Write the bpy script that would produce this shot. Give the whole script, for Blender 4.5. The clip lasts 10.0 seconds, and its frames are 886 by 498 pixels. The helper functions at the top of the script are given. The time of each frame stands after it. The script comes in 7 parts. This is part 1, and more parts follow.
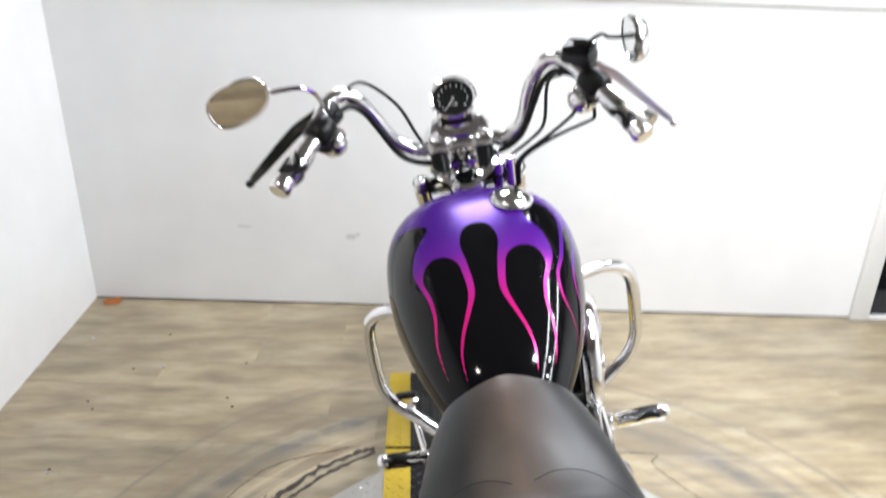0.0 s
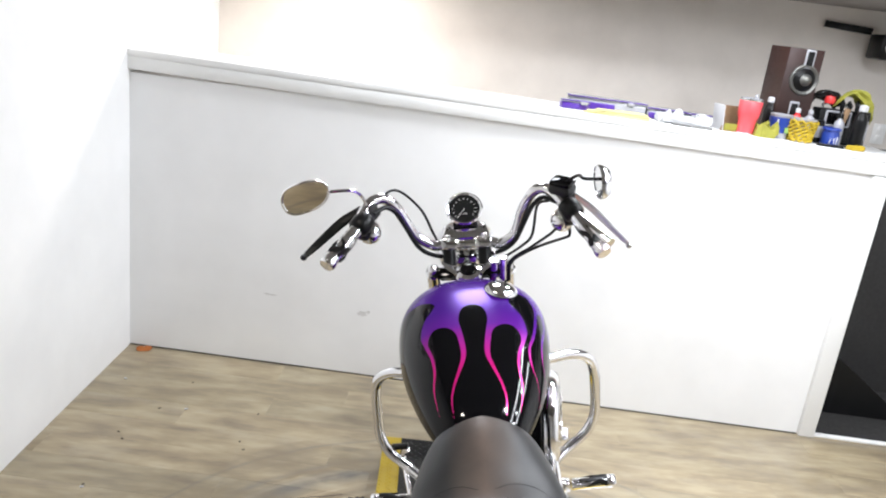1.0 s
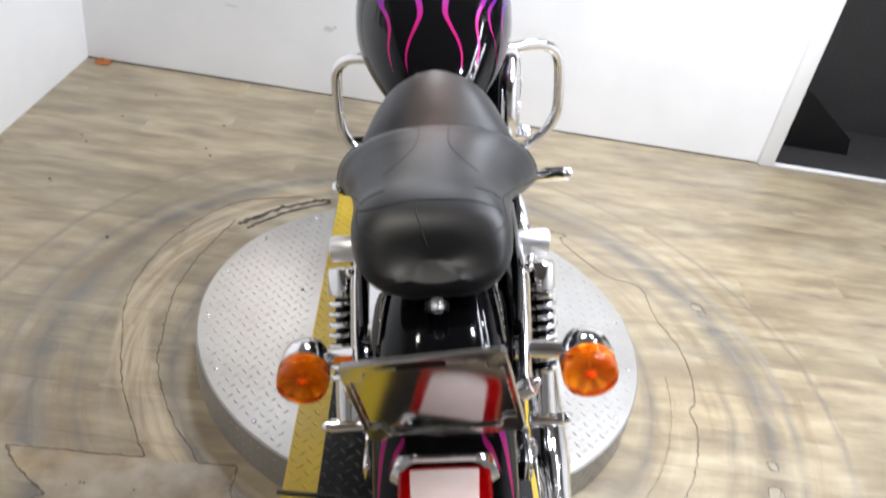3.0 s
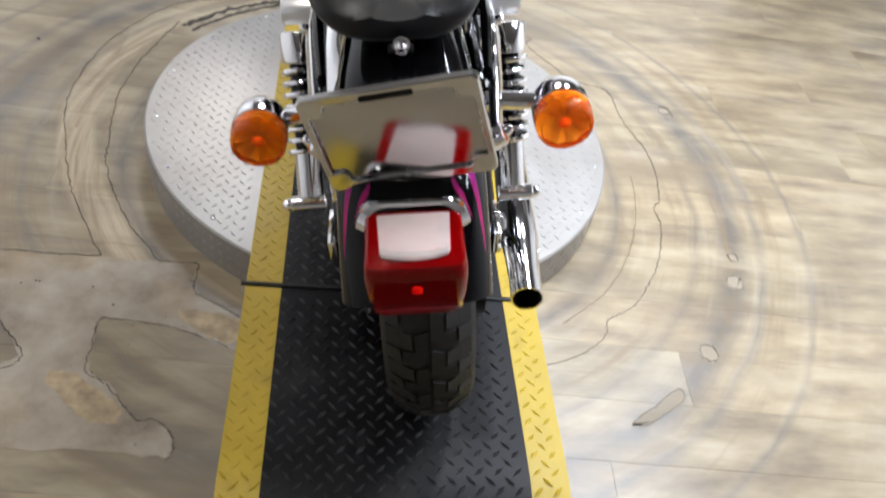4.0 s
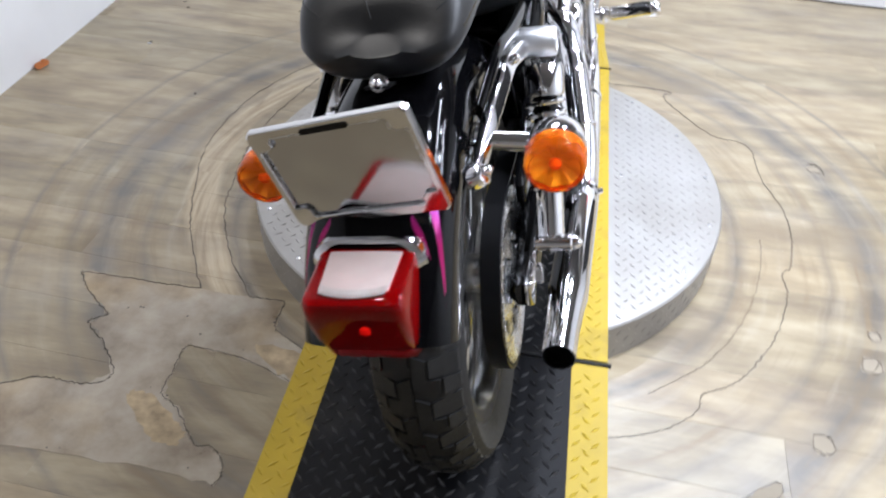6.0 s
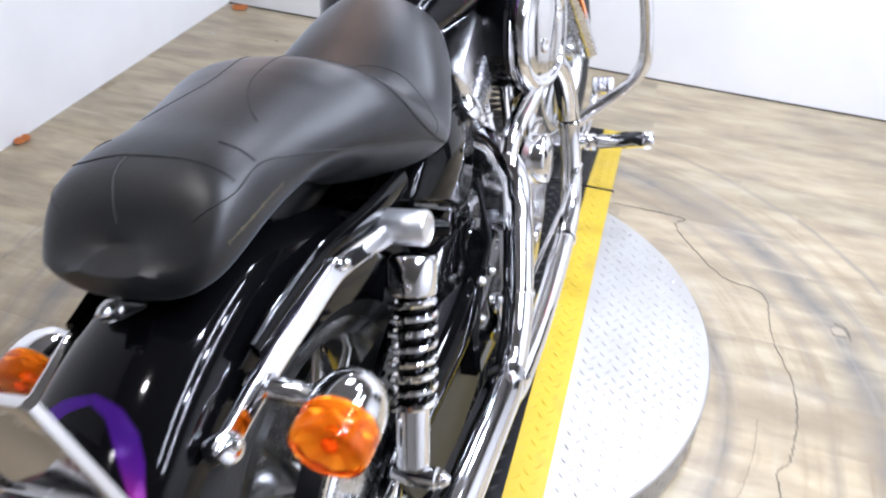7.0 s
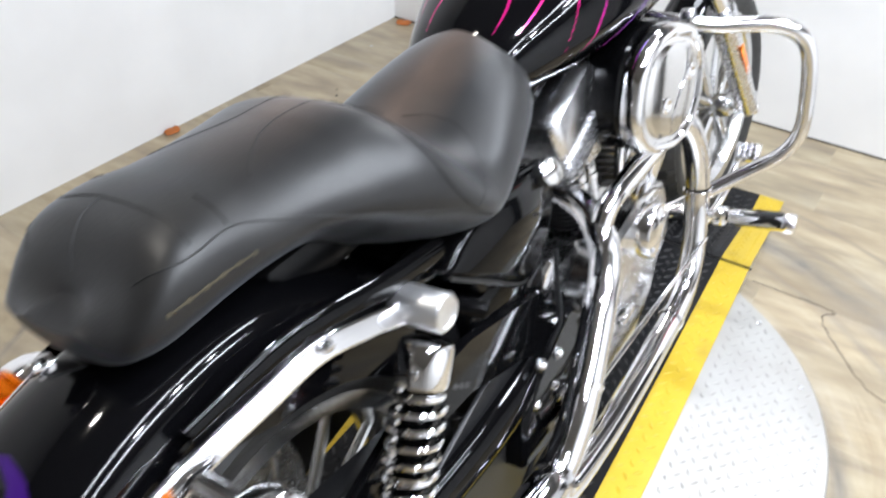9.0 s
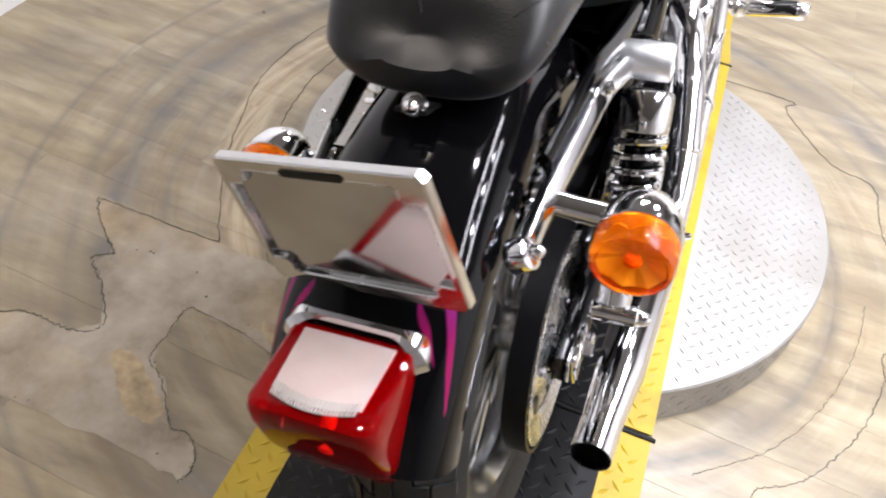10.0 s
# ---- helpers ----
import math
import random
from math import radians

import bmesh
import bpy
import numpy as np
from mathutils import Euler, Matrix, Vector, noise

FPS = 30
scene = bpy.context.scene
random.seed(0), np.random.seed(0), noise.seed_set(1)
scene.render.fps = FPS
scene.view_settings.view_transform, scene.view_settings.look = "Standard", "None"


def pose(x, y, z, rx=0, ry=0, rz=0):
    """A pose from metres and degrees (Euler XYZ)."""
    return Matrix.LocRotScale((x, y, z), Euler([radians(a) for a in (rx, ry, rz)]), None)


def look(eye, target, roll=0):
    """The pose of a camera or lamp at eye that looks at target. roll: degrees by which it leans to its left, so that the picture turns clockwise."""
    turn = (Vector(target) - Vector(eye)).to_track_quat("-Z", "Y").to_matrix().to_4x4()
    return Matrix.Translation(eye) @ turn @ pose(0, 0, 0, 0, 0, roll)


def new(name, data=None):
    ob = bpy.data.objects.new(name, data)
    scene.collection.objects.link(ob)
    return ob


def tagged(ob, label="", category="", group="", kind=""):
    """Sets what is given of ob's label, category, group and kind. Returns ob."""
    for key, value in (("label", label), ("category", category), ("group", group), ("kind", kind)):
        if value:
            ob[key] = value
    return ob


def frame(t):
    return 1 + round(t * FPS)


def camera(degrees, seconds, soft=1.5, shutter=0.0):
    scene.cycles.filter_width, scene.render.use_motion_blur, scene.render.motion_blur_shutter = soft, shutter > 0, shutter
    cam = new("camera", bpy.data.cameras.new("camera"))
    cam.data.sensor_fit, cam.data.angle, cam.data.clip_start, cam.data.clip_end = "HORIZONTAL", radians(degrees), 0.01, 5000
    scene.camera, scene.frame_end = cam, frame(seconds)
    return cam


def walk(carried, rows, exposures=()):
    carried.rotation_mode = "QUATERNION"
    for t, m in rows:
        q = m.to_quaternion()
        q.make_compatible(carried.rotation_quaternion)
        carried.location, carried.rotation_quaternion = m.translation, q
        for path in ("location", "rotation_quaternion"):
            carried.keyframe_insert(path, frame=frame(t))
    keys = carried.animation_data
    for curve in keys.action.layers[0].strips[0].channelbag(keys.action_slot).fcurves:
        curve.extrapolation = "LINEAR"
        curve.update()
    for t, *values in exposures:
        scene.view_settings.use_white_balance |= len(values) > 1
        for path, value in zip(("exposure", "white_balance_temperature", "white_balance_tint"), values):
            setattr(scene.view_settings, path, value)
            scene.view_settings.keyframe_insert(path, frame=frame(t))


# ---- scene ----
cam = camera(60.6, 10.0, 2.0, 0.4)
PATH = [
    (0, (-0.233, -0.535, 1.557), (-0.146, 1.287, 0.735), 1.3),
    (0.5, (-0.285, -0.821, 1.656), (-0.186, 1.087, 1.065), 6.1),
    (1, (-0.265, -0.955, 1.687), (-0.191, 0.955, 1.099), 7.2),
    (1.5, (-0.212, -0.957, 1.673), (-0.115, 0.929, 1.014), 7.9),
    (2, (-0.208, -0.959, 1.623), (-0.069, 0.843, 0.766), 9.1),
    (2.2, (-0.212, -0.964, 1.607), (-0.069, 0.801, 0.677), 9.4),
    (3.3, (-0.173, -1.062, 1.419), (0.041, 0.536, 0.236), 10.6),
    (3.5, (-0.174, -1.068, 1.395), (0.054, 0.478, 0.146), 10.7),
    (4, (-0.168, -1.069, 1.333), (0.165, 0.319, -0.068), 13.7),
    (4.5, (-0.18, -1.08, 1.307), (0.173, 0.227, -0.164), 14.4),
    (5, (-0.177, -1.081, 1.292), (0.187, 0.193, -0.206), 8.5),
    (5.2, (-0.16, -1.081, 1.301), (0.124, 0.24, -0.174), 3.8),
    (6.3, (0.202, -0.968, 1.325), (-0.08, 0.518, 0.016), 3.6),
    (6.5, (0.235, -0.863, 1.334), (-0.013, 0.646, 0.045), 5.0),
    (7, (0.333, -0.651, 1.332), (-0.076, 0.861, 0.087), 2.5),
    (7.5, (0.473, -0.444, 1.342), (-0.231, 0.986, 0.135), 1.5),
    (8, (0.519, -0.385, 1.343), (-0.289, 1.025, 0.176), -2.0),
    (8.5, (0.497, -0.394, 1.342), (-0.33, 0.999, 0.169), -0.2),
    (9, (0.415, -0.456, 1.318), (-0.39, 0.907, 0.095), 1.8),
    (9.1, (0.397, -0.493, 1.302), (-0.41, 0.852, 0.061), 1.3),
    (9.4, (0.283, -0.618, 1.295), (-0.24, 0.755, -0.062), 1.9),
    (9.5, (0.246, -0.653, 1.289), (-0.222, 0.701, -0.107), 1.3),
    (9.6, (0.214, -0.689, 1.273), (-0.213, 0.646, -0.153), 2.3),
    (9.7, (0.168, -0.718, 1.269), (-0.202, 0.58, -0.207), 4.7),
    (10, (0.092, -0.759, 1.261), (-0.239, 0.543, -0.22), 8.8),
]
walk(cam, [(t, look(eye, target, roll)) for t, eye, target, roll in PATH],
     [(0, 0.12, 6500, 10), (1.0, 0.07, 6500, 10), (2.0, 0.18, 6520, 10), (3.3, 0.04, 6300, 12), (5.0, 0.02, 6200, 12), (6.5, 0.10, 5900, 14), (7.0, 0.2, 5880, 15), (8.0, 0.24, 6250, 14), (9.0, 0.2, 6250, 10), (9.5, 0.17, 6480, 12), (10.0, 0.2, 6550, 16)])

# ---- light: white ceiling fixtures over the turntable and added fill, in a closed room ----
world = bpy.data.worlds.new("world")
scene.world = world
world.use_nodes = True
world.node_tree.nodes["Background"].inputs[0].default_value = (0.9, 0.95, 1.0, 1)
world.node_tree.nodes["Background"].inputs[1].default_value = 0.02

CEILING = 2.45


def disc_lamp(name, x, y, z, size, watts, color=(0.925, 0.965, 1.0), beam=180):
    d = bpy.data.lights.new(name, "AREA")
    d.shape, d.size, d.energy, d.color, d.spread = "DISK", size, watts, color, radians(beam)
    ob = new(name, d)
    ob.matrix_basis = pose(x, y, z)
    return ob


def tube_lamp(x, y, watts):
    """A long fluorescent tube under the ceiling, running along the motorcycle."""
    d = bpy.data.lights.new("ceiling_tube", "AREA")
    d.shape, d.size, d.size_y, d.energy, d.color = "RECTANGLE", 0.06, 1.15, watts, COOL
    ob = new("ceiling_tube", d)
    ob.matrix_basis = pose(x, y, CEILING - 0.03)


# two rows of tubes on the doorway side, small round spots between; added fill on the other side and over the partition
COOL, WARM = (0.90, 0.94, 1.0), (1.0, 0.93, 0.82)
for tx, ty, w in ((0.95, -0.20, 16), (0.99, 1.02, 17), (1.58, -0.20, 25), (1.62, 1.02, 21)):
    tube_lamp(tx, ty, w)
LAMPS = [(1.27, 0.0, 0.10, 8, COOL, 180), (1.27, 0.5, 0.10, 8, COOL, 180), (1.27, 1.0, 0.10, 6, COOL, 180), (0.45, 0.40, 0.10, 6, COOL, 70),
         (-0.72, -0.40, 0.10, 5.0, WARM, 110), (-0.90, 0.25, 0.10, 2.6, WARM, 140), (-0.3, 2.10, 0.60, 21, COOL, 180), (0.7, 1.90, 0.30, 24, COOL, 180)]
for lx, ly, size, w, tone, beam in LAMPS:
    disc_lamp("ceiling_spot", lx, ly, CEILING - 0.03, size, w, tone, beam)
# unseen fill, added to brighten the wall behind the partition
disc_lamp("back_room_lamp", -0.8, 3.0, 1.95, 0.25, 20.0, (1, 0.94, 0.88))


# ---- materials ----
def rgba(c):
    return (c[0], c[1], c[2], 1.0)


class Mat:
    """A small helper round one principled node material."""

    def __init__(self, name, color=(0.8, 0.8, 0.8), rough=0.5, metal=0.0, **more):
        self.m = bpy.data.materials.new(name)
        self.m.use_nodes = True
        self.t = self.m.node_tree
        self.b = self.t.nodes["Principled BSDF"]
        self.set("Base Color", rgba(color)), self.set("Roughness", rough), self.set("Metallic", metal)
        for k, v in more.items():
            self.set(k.replace("_", " "), v)

    def set(self, k, v):
        self.b.inputs[k].default_value = v

    def n(self, kind, **values):
        node = self.t.nodes.new(kind)
        for k, v in values.items():
            node.inputs[k.replace("_", " ")].default_value = v
        return node

    def link(self, a, b):
        self.t.links.new(a, b)

    def coord(self, scale=(1, 1, 1), space="Object"):
        c, mp = self.n("ShaderNodeTexCoord"), self.n("ShaderNodeMapping")
        mp.inputs["Scale"].default_value = scale
        self.link(c.outputs[space], mp.inputs["Vector"])
        return mp.outputs[0]

    def noise(self, scale, detail=4, vec=None, rough=0.55):
        nd = self.n("ShaderNodeTexNoise", Scale=scale, Detail=detail, Roughness=rough)
        if vec is not None:
            self.link(vec, nd.inputs["Vector"])
        return nd.outputs[0]

    def ramp(self, fac, stops):
        r = self.n("ShaderNodeValToRGB")
        el = r.color_ramp.elements
        while len(el) < len(stops):
            el.new(0.5)
        for e, (p, c) in zip(el, stops):
            e.position, e.color = p, rgba(c)
        self.link(fac, r.inputs[0])
        return r.outputs[0]

    def mix(self, fac, a, b, mode="MIX"):
        x = self.n("ShaderNodeMix")
        x.data_type, x.blend_type = "RGBA", mode
        for sock, v in ((x.inputs[0], fac), (x.inputs[6], a), (x.inputs[7], b)):
            if hasattr(v, "links"):
                self.link(v, sock)
            else:
                sock.default_value = v if isinstance(v, (int, float)) else rgba(v)
        return x.outputs[2]

    def math(self, op, a, b=0.0, c=0.0, clamp=False):
        x = self.n("ShaderNodeMath")
        x.operation, x.use_clamp = op, clamp
        for sock, v in zip(x.inputs, (a, b, c)):
            if hasattr(v, "links"):
                self.link(v, sock)
            else:
                sock.default_value = v
        return x.outputs[0]

    def bump(self, height, strength=0.2, distance=0.002):
        bp = self.n("ShaderNodeBump", Strength=strength, Distance=distance)
        self.link(height, bp.inputs["Height"])
        self.link(bp.outputs[0], self.b.inputs["Normal"])

    def color(self, sock):
        self.link(sock, self.b.inputs["Base Color"])

    def rough(self, fac, lo, hi):
        r = self.n("ShaderNodeMapRange")
        self.link(fac, r.inputs[0])
        r.inputs[3].default_value, r.inputs[4].default_value = lo, hi
        self.link(r.outputs[0], self.b.inputs["Roughness"])


def simple(name, color, rough, metal=0.0, grain=0.0, scale=60.0, spread=0.15, **more):
    """A paint, plastic or metal with fine variation of tone, gloss and relief."""
    k = Mat(name, color, rough, metal, **more)
    v = k.coord()
    n1, n2 = k.noise(scale, 3, v), k.noise(scale * 0.09, 3, v)
    lo = tuple(c * (1 - spread) for c in color)
    hi = tuple(min(1, c * (1 + spread)) for c in color)
    k.color(k.ramp(n2, [(0.3, lo), (0.7, hi)]))
    k.rough(n1, max(0.02, rough * 0.75), min(1, rough * 1.3))
    if grain:
        k.bump(n1, grain, 0.001)
    return k.m


M_CHROME = simple("chrome", (0.90, 0.90, 0.92), 0.05, 1.0, 0, 30, 0.04)
M_CHROME_WORN = simple("worn_chrome", (0.72, 0.71, 0.70), 0.12, 1.0, 0.05, 40, 0.1)
M_STEEL = simple("brushed_steel", (0.66, 0.66, 0.67), 0.26, 1.0, 0.1, 80, 0.12)
M_ALU = simple("cast_aluminium", (0.74, 0.74, 0.75), 0.26, 1.0, 0.12, 120, 0.08)
M_POLISH = simple("polished_aluminium", (0.80, 0.80, 0.81), 0.16, 1.0, 0.05, 60, 0.06)
M_GLOSS = simple("gloss_black_paint", (0.002, 0.002, 0.0023), 0.05, 0.0, 0, 20, 0.2, Specular_IOR_Level=0.2)
M_BLACK = simple("satin_black", (0.006, 0.006, 0.0065), 0.32, 0.0, 0.1, 90, 0.25, Specular_IOR_Level=0.22)
M_CRINKLE = simple("crinkle_black", (0.013, 0.013, 0.014), 0.45, 0.0, 0.5, 400, 0.2)
M_RUBBER = simple("tyre_rubber", (0.018, 0.0178, 0.0175), 0.6, 0.0, 0.3, 150, 0.3)
M_PURPLE = simple("purple_anodised", (0.10, 0.02, 0.42), 0.15, 0.6, 0, 30, 0.15)
M_WHITE = simple("white_panel_paint", (0.85, 0.85, 0.85), 0.5, 0.0, 0.12, 40, 0.03)
M_TRIM = simple("white_gloss_trim", (0.80, 0.80, 0.79), 0.4, 0.0, 0.1, 30, 0.04)
M_BEIGE = simple("beige_wall_paint", (0.70, 0.655, 0.61), 0.7, 0.0, 0.15, 60, 0.05)
M_ROCKER = simple("bright_machined_aluminium", (0.84, 0.84, 0.86), 0.24, 1.0, 0.05, 60, 0.06)
M_WHEEL = simple("satin_wheel_alloy", (0.60, 0.60, 0.60), 0.20, 1.0, 0, 40, 0.06)
M_SATIN = simple("satin_aluminium", (0.82, 0.82, 0.83), 0.40, 1.0, 0.1, 120, 0.06)
# tone of the unseen ceiling, kept dark so black paint reflects little
M_CEIL_DARK = simple("unpainted_dark_ceiling", (0.17, 0.165, 0.16), 0.8, 0.0, 0.15, 50, 0.08)
M_CEIL = simple("ceiling_paint", (0.27, 0.255, 0.24), 0.8, 0.0, 0.15, 50, 0.05)
# tone of the unseen rear wall, dimmed to darken what it reflects into
M_REAR = simple("dull_beige_wall", (0.44, 0.425, 0.40), 0.8, 0.0, 0.15, 50, 0.08)
# grey darkened to carry the dimness of the room beyond the doorway
M_DIM_ROOM = simple("dark_grey_wall", (0.026, 0.025, 0.025), 0.8, 0.0, 0.15, 50, 0.1)


def leather():
    k = Mat("black_leather", (0.02, 0.02, 0.021), 0.45, 0.0, Specular_IOR_Level=0.42, Sheen_Weight=0.13, Sheen_Roughness=0.4, Sheen_Tint=(0.85, 0.9, 1.0, 1.0))
    v = k.coord()
    vor = k.n("ShaderNodeTexVoronoi", Scale=420.0)
    k.link(v, vor.inputs["Vector"])
    n1, n2 = k.noise(14, 4, v), k.noise(160, 3, v)
    base = k.ramp(n1, [(0.3, (0.005, 0.005, 0.0055)), (0.75, (0.011, 0.0105, 0.010))])
    # browned wear along the middle of the rider's place
    sep = k.n("ShaderNodeSeparateXYZ")
    k.link(v, sep.inputs[0])
    mid = k.math("SUBTRACT", 1.0, k.math("DIVIDE", k.math("ABSOLUTE", sep.outputs[0]), 0.075), clamp=True)
    fore = k.math("MULTIPLY", k.math("ADD", sep.outputs[1], 0.08), 6.0, clamp=True)
    base = k.mix(k.math("MULTIPLY", k.math("MULTIPLY", mid, fore), k.math("MULTIPLY", k.noise(9, 4, v), 1.3), clamp=True), base, (0.085, 0.056, 0.041))
    k.color(base)
    k.rough(n1, 0.36, 0.46)
    k.bump(k.math("ADD", vor.outputs["Distance"], n2), 0.10, 0.0012)
    return k.m


M_LEATHER = leather()


def lens_plastic(name, color, body):
    """Moulded tinted lens: clear coloured plastic with a little body colour and moulding ripple."""
    k = Mat(name, color, 0.03, 0.0, Transmission_Weight=body, IOR=1.36)
    v = k.coord()
    k.bump(k.noise(55, 2, v), 0.12, 0.002)
    return k.m


M_AMBER = lens_plastic("amber_lens", (1.0, 0.185, 0.0003), 0.80)
M_RED = lens_plastic("red_lens", (0.62, 0.0010, 0.0018), 0.70)
M_REFLECT = simple("bright_reflector", (0.92, 0.92, 0.92), 0.42, 0.25, 0.1, 120, 0.06)
M_CLEAR = simple("clear_ribbed_lens", (0.62, 0.57, 0.54), 0.15, 0.0, 0.3, 200, 0.08, Transmission_Weight=0.15, IOR=1.4)
M_REFLECTOR = simple("orange_reflector", (0.90, 0.22, 0.02), 0.2, 0.0, 0.1, 200, 0.2)


def plank_mat():
    """Greyish oak-look vinyl, each plank with its own tone; worn grey rings round the turntable."""
    k = Mat("vinyl_plank", (0.4, 0.33, 0.24), 0.45)
    geo = k.n("ShaderNodeNewGeometry")
    info = k.n("ShaderNodeObjectInfo")
    sep = k.n("ShaderNodeSeparateXYZ")
    k.link(geo.outputs["Position"], sep.inputs[0])
    off = k.math("MULTIPLY", info.outputs["Random"], 37.0)
    cmb = k.n("ShaderNodeCombineXYZ")
    k.link(k.math("MULTIPLY_ADD", sep.outputs[0], 2.3, k.math("MULTIPLY", off, 0.04)), cmb.inputs[0])
    k.link(k.math("MULTIPLY_ADD", sep.outputs[1], 8.5, k.math("MULTIPLY", off, 0.04)), cmb.inputs[1])
    grain = k.noise(1.8, 5, cmb.outputs[0], 0.56)
    cm2 = k.n("ShaderNodeCombineXYZ")
    k.link(k.math("MULTIPLY_ADD", sep.outputs[0], 6.0, off), cm2.inputs[0])
    k.link(k.math("MULTIPLY_ADD", sep.outputs[1], 110.0, off), cm2.inputs[1])
    fine = k.noise(1.5, 5, cm2.outputs[0], 0.6)
    base = k.ramp(grain, [(0.22, (0.165, 0.134, 0.096)), (0.38, (0.255, 0.211, 0.150)), (0.51, (0.335, 0.280, 0.188)), (0.64, (0.405, 0.346, 0.240)), (0.82, (0.465, 0.420, 0.330))])
    base = k.mix(k.math("MULTIPLY", fine, 0.28), base, (0.34, 0.29, 0.22), "MULTIPLY")
    tone = k.ramp(info.outputs["Random"], [(0.0, (0.90, 0.895, 0.87)), (1.0, (1.10, 1.06, 1.01))])
    base = k.mix(1.0, base, tone, "MULTIPLY")
    # rings worn into the floor by the turning table: bared tan strip, then grey tyre tracks
    dx, dy = k.math("SUBTRACT", sep.outputs[0], 0.0), k.math("SUBTRACT", sep.outputs[1], 0.60)
    r = k.math("SQRT", k.math("ADD", k.math("MULTIPLY", dx, dx), k.math("MULTIPLY", dy, dy)))
    wob = k.noise(5, 3, geo.outputs["Position"])
    rr = k.math("MULTIPLY_ADD", k.math("SUBTRACT", wob, 0.5), 0.035, r)
    turn = k.math("ARCTAN2", dy, dx)
    cm3 = k.n("ShaderNodeCombineXYZ")
    k.link(k.math("MULTIPLY", r, 70.0), cm3.inputs[0])
    k.link(k.math("MULTIPLY", turn, 2.5), cm3.inputs[1])
    arc = k.noise(1.0, 4, cm3.outputs[0], 0.6)
    ex, ey = k.math("ADD", sep.outputs[0], 0.05), k.math("SUBTRACT", sep.outputs[1], 0.74)
    r2 = k.math("SQRT", k.math("ADD", k.math("MULTIPLY", ex, ex), k.math("MULTIPLY", ey, ey)))
    strip = k.ramp(arc, [(0.32, (0.25, 0.185, 0.115)), (0.5, (0.43, 0.345, 0.225)), (0.7, (0.52, 0.44, 0.31))])
    inside = k.math("MULTIPLY", k.math("MULTIPLY", k.math("SUBTRACT", r2, 0.715), 60.0, clamp=True), k.math("MULTIPLY", k.math("SUBTRACT", 0.818, r2), 60.0, clamp=True))
    left = k.math("MULTIPLY_ADD", dx, -2.2, 0.12, clamp=True)
    base = k.mix(k.math("MULTIPLY", inside, k.math("MULTIPLY", left, 0.9)), base, strip)
    for rad, width, strength, col in ((0.675, 0.035, 0.8, (0.13, 0.112, 0.09)), (0.90, 0.022, 0.5, (0.15, 0.13, 0.105)), (1.005, 0.06, 0.9, (0.135, 0.122, 0.105)), (1.085, 0.025, 0.55, (0.15, 0.136, 0.118)), (1.22, 0.014, 0.55, (0.15, 0.136, 0.118))):
        d = k.math("ABSOLUTE", k.math("SUBTRACT", rr, rad))
        m = k.math("SUBTRACT", 1.0, k.math("DIVIDE", d, width), clamp=True)
        m = k.math("MULTIPLY", k.math("MULTIPLY", m, strength * 2.1), k.noise(9, 4, geo.outputs["Position"]), clamp=True)
        base = k.mix(m, base, col)
    # scuffed arcs left by tyres swung round on the table
    zone = k.math("MULTIPLY", k.math("MULTIPLY", k.math("SUBTRACT", 1.45, rr), 2.5, clamp=True), k.math("MULTIPLY", k.math("SUBTRACT", rr, 0.60), 12.0, clamp=True))
    cm5 = k.n("ShaderNodeCombineXYZ")
    k.link(k.math("MULTIPLY", rr, 17.0), cm5.inputs[0])
    k.link(k.math("MULTIPLY", turn, 1.3), cm5.inputs[1])
    swing = k.noise(1.0, 5, cm5.outputs[0], 0.62)
    base = k.mix(k.math("MULTIPLY", zone, k.math("MULTIPLY", k.math("SUBTRACT", 0.47, swing, clamp=True), 5.5, clamp=True)), base, (0.205, 0.150, 0.088))
    base = k.mix(k.math("MULTIPLY", k.math("MULTIPLY", zone, 0.35), k.math("MULTIPLY", k.math("SUBTRACT", swing, 0.54, clamp=True), 5.5, clamp=True)), base, (0.46, 0.415, 0.335))
    stain = k.noise(2.3, 5, geo.outputs["Position"], 0.6)
    base = k.mix(k.math("MULTIPLY", k.math("SUBTRACT", stain, 0.53, clamp=True), 2.0, clamp=True), base, (0.28, 0.255, 0.22))
    # broad blotches: whitened wear and browned areas drawn out along the boards
    cm4 = k.n("ShaderNodeCombineXYZ")
    k.link(k.math("MULTIPLY_ADD", sep.outputs[0], 1.1, k.math("MULTIPLY", off, 0.02)), cm4.inputs[0])
    k.link(k.math("MULTIPLY", sep.outputs[1], 3.2), cm4.inputs[1])
    blotch = k.noise(1.7, 5, cm4.outputs[0], 0.6)
    base = k.mix(k.math("MULTIPLY", k.math("SUBTRACT", blotch, 0.54, clamp=True), 3.0, clamp=True), base, (0.455, 0.395, 0.280))
    base = k.mix(k.math("MULTIPLY", k.math("SUBTRACT", 0.48, blotch, clamp=True), 4.2, clamp=True), base, (0.205, 0.160, 0.102))
    k.color(base)
    k.rough(grain, 0.24, 0.42)
    k.set("Specular IOR Level", 0.62)
    k.bump(fine, 0.18, 0.0015)
    return k.m


M_PLANK = plank_mat()


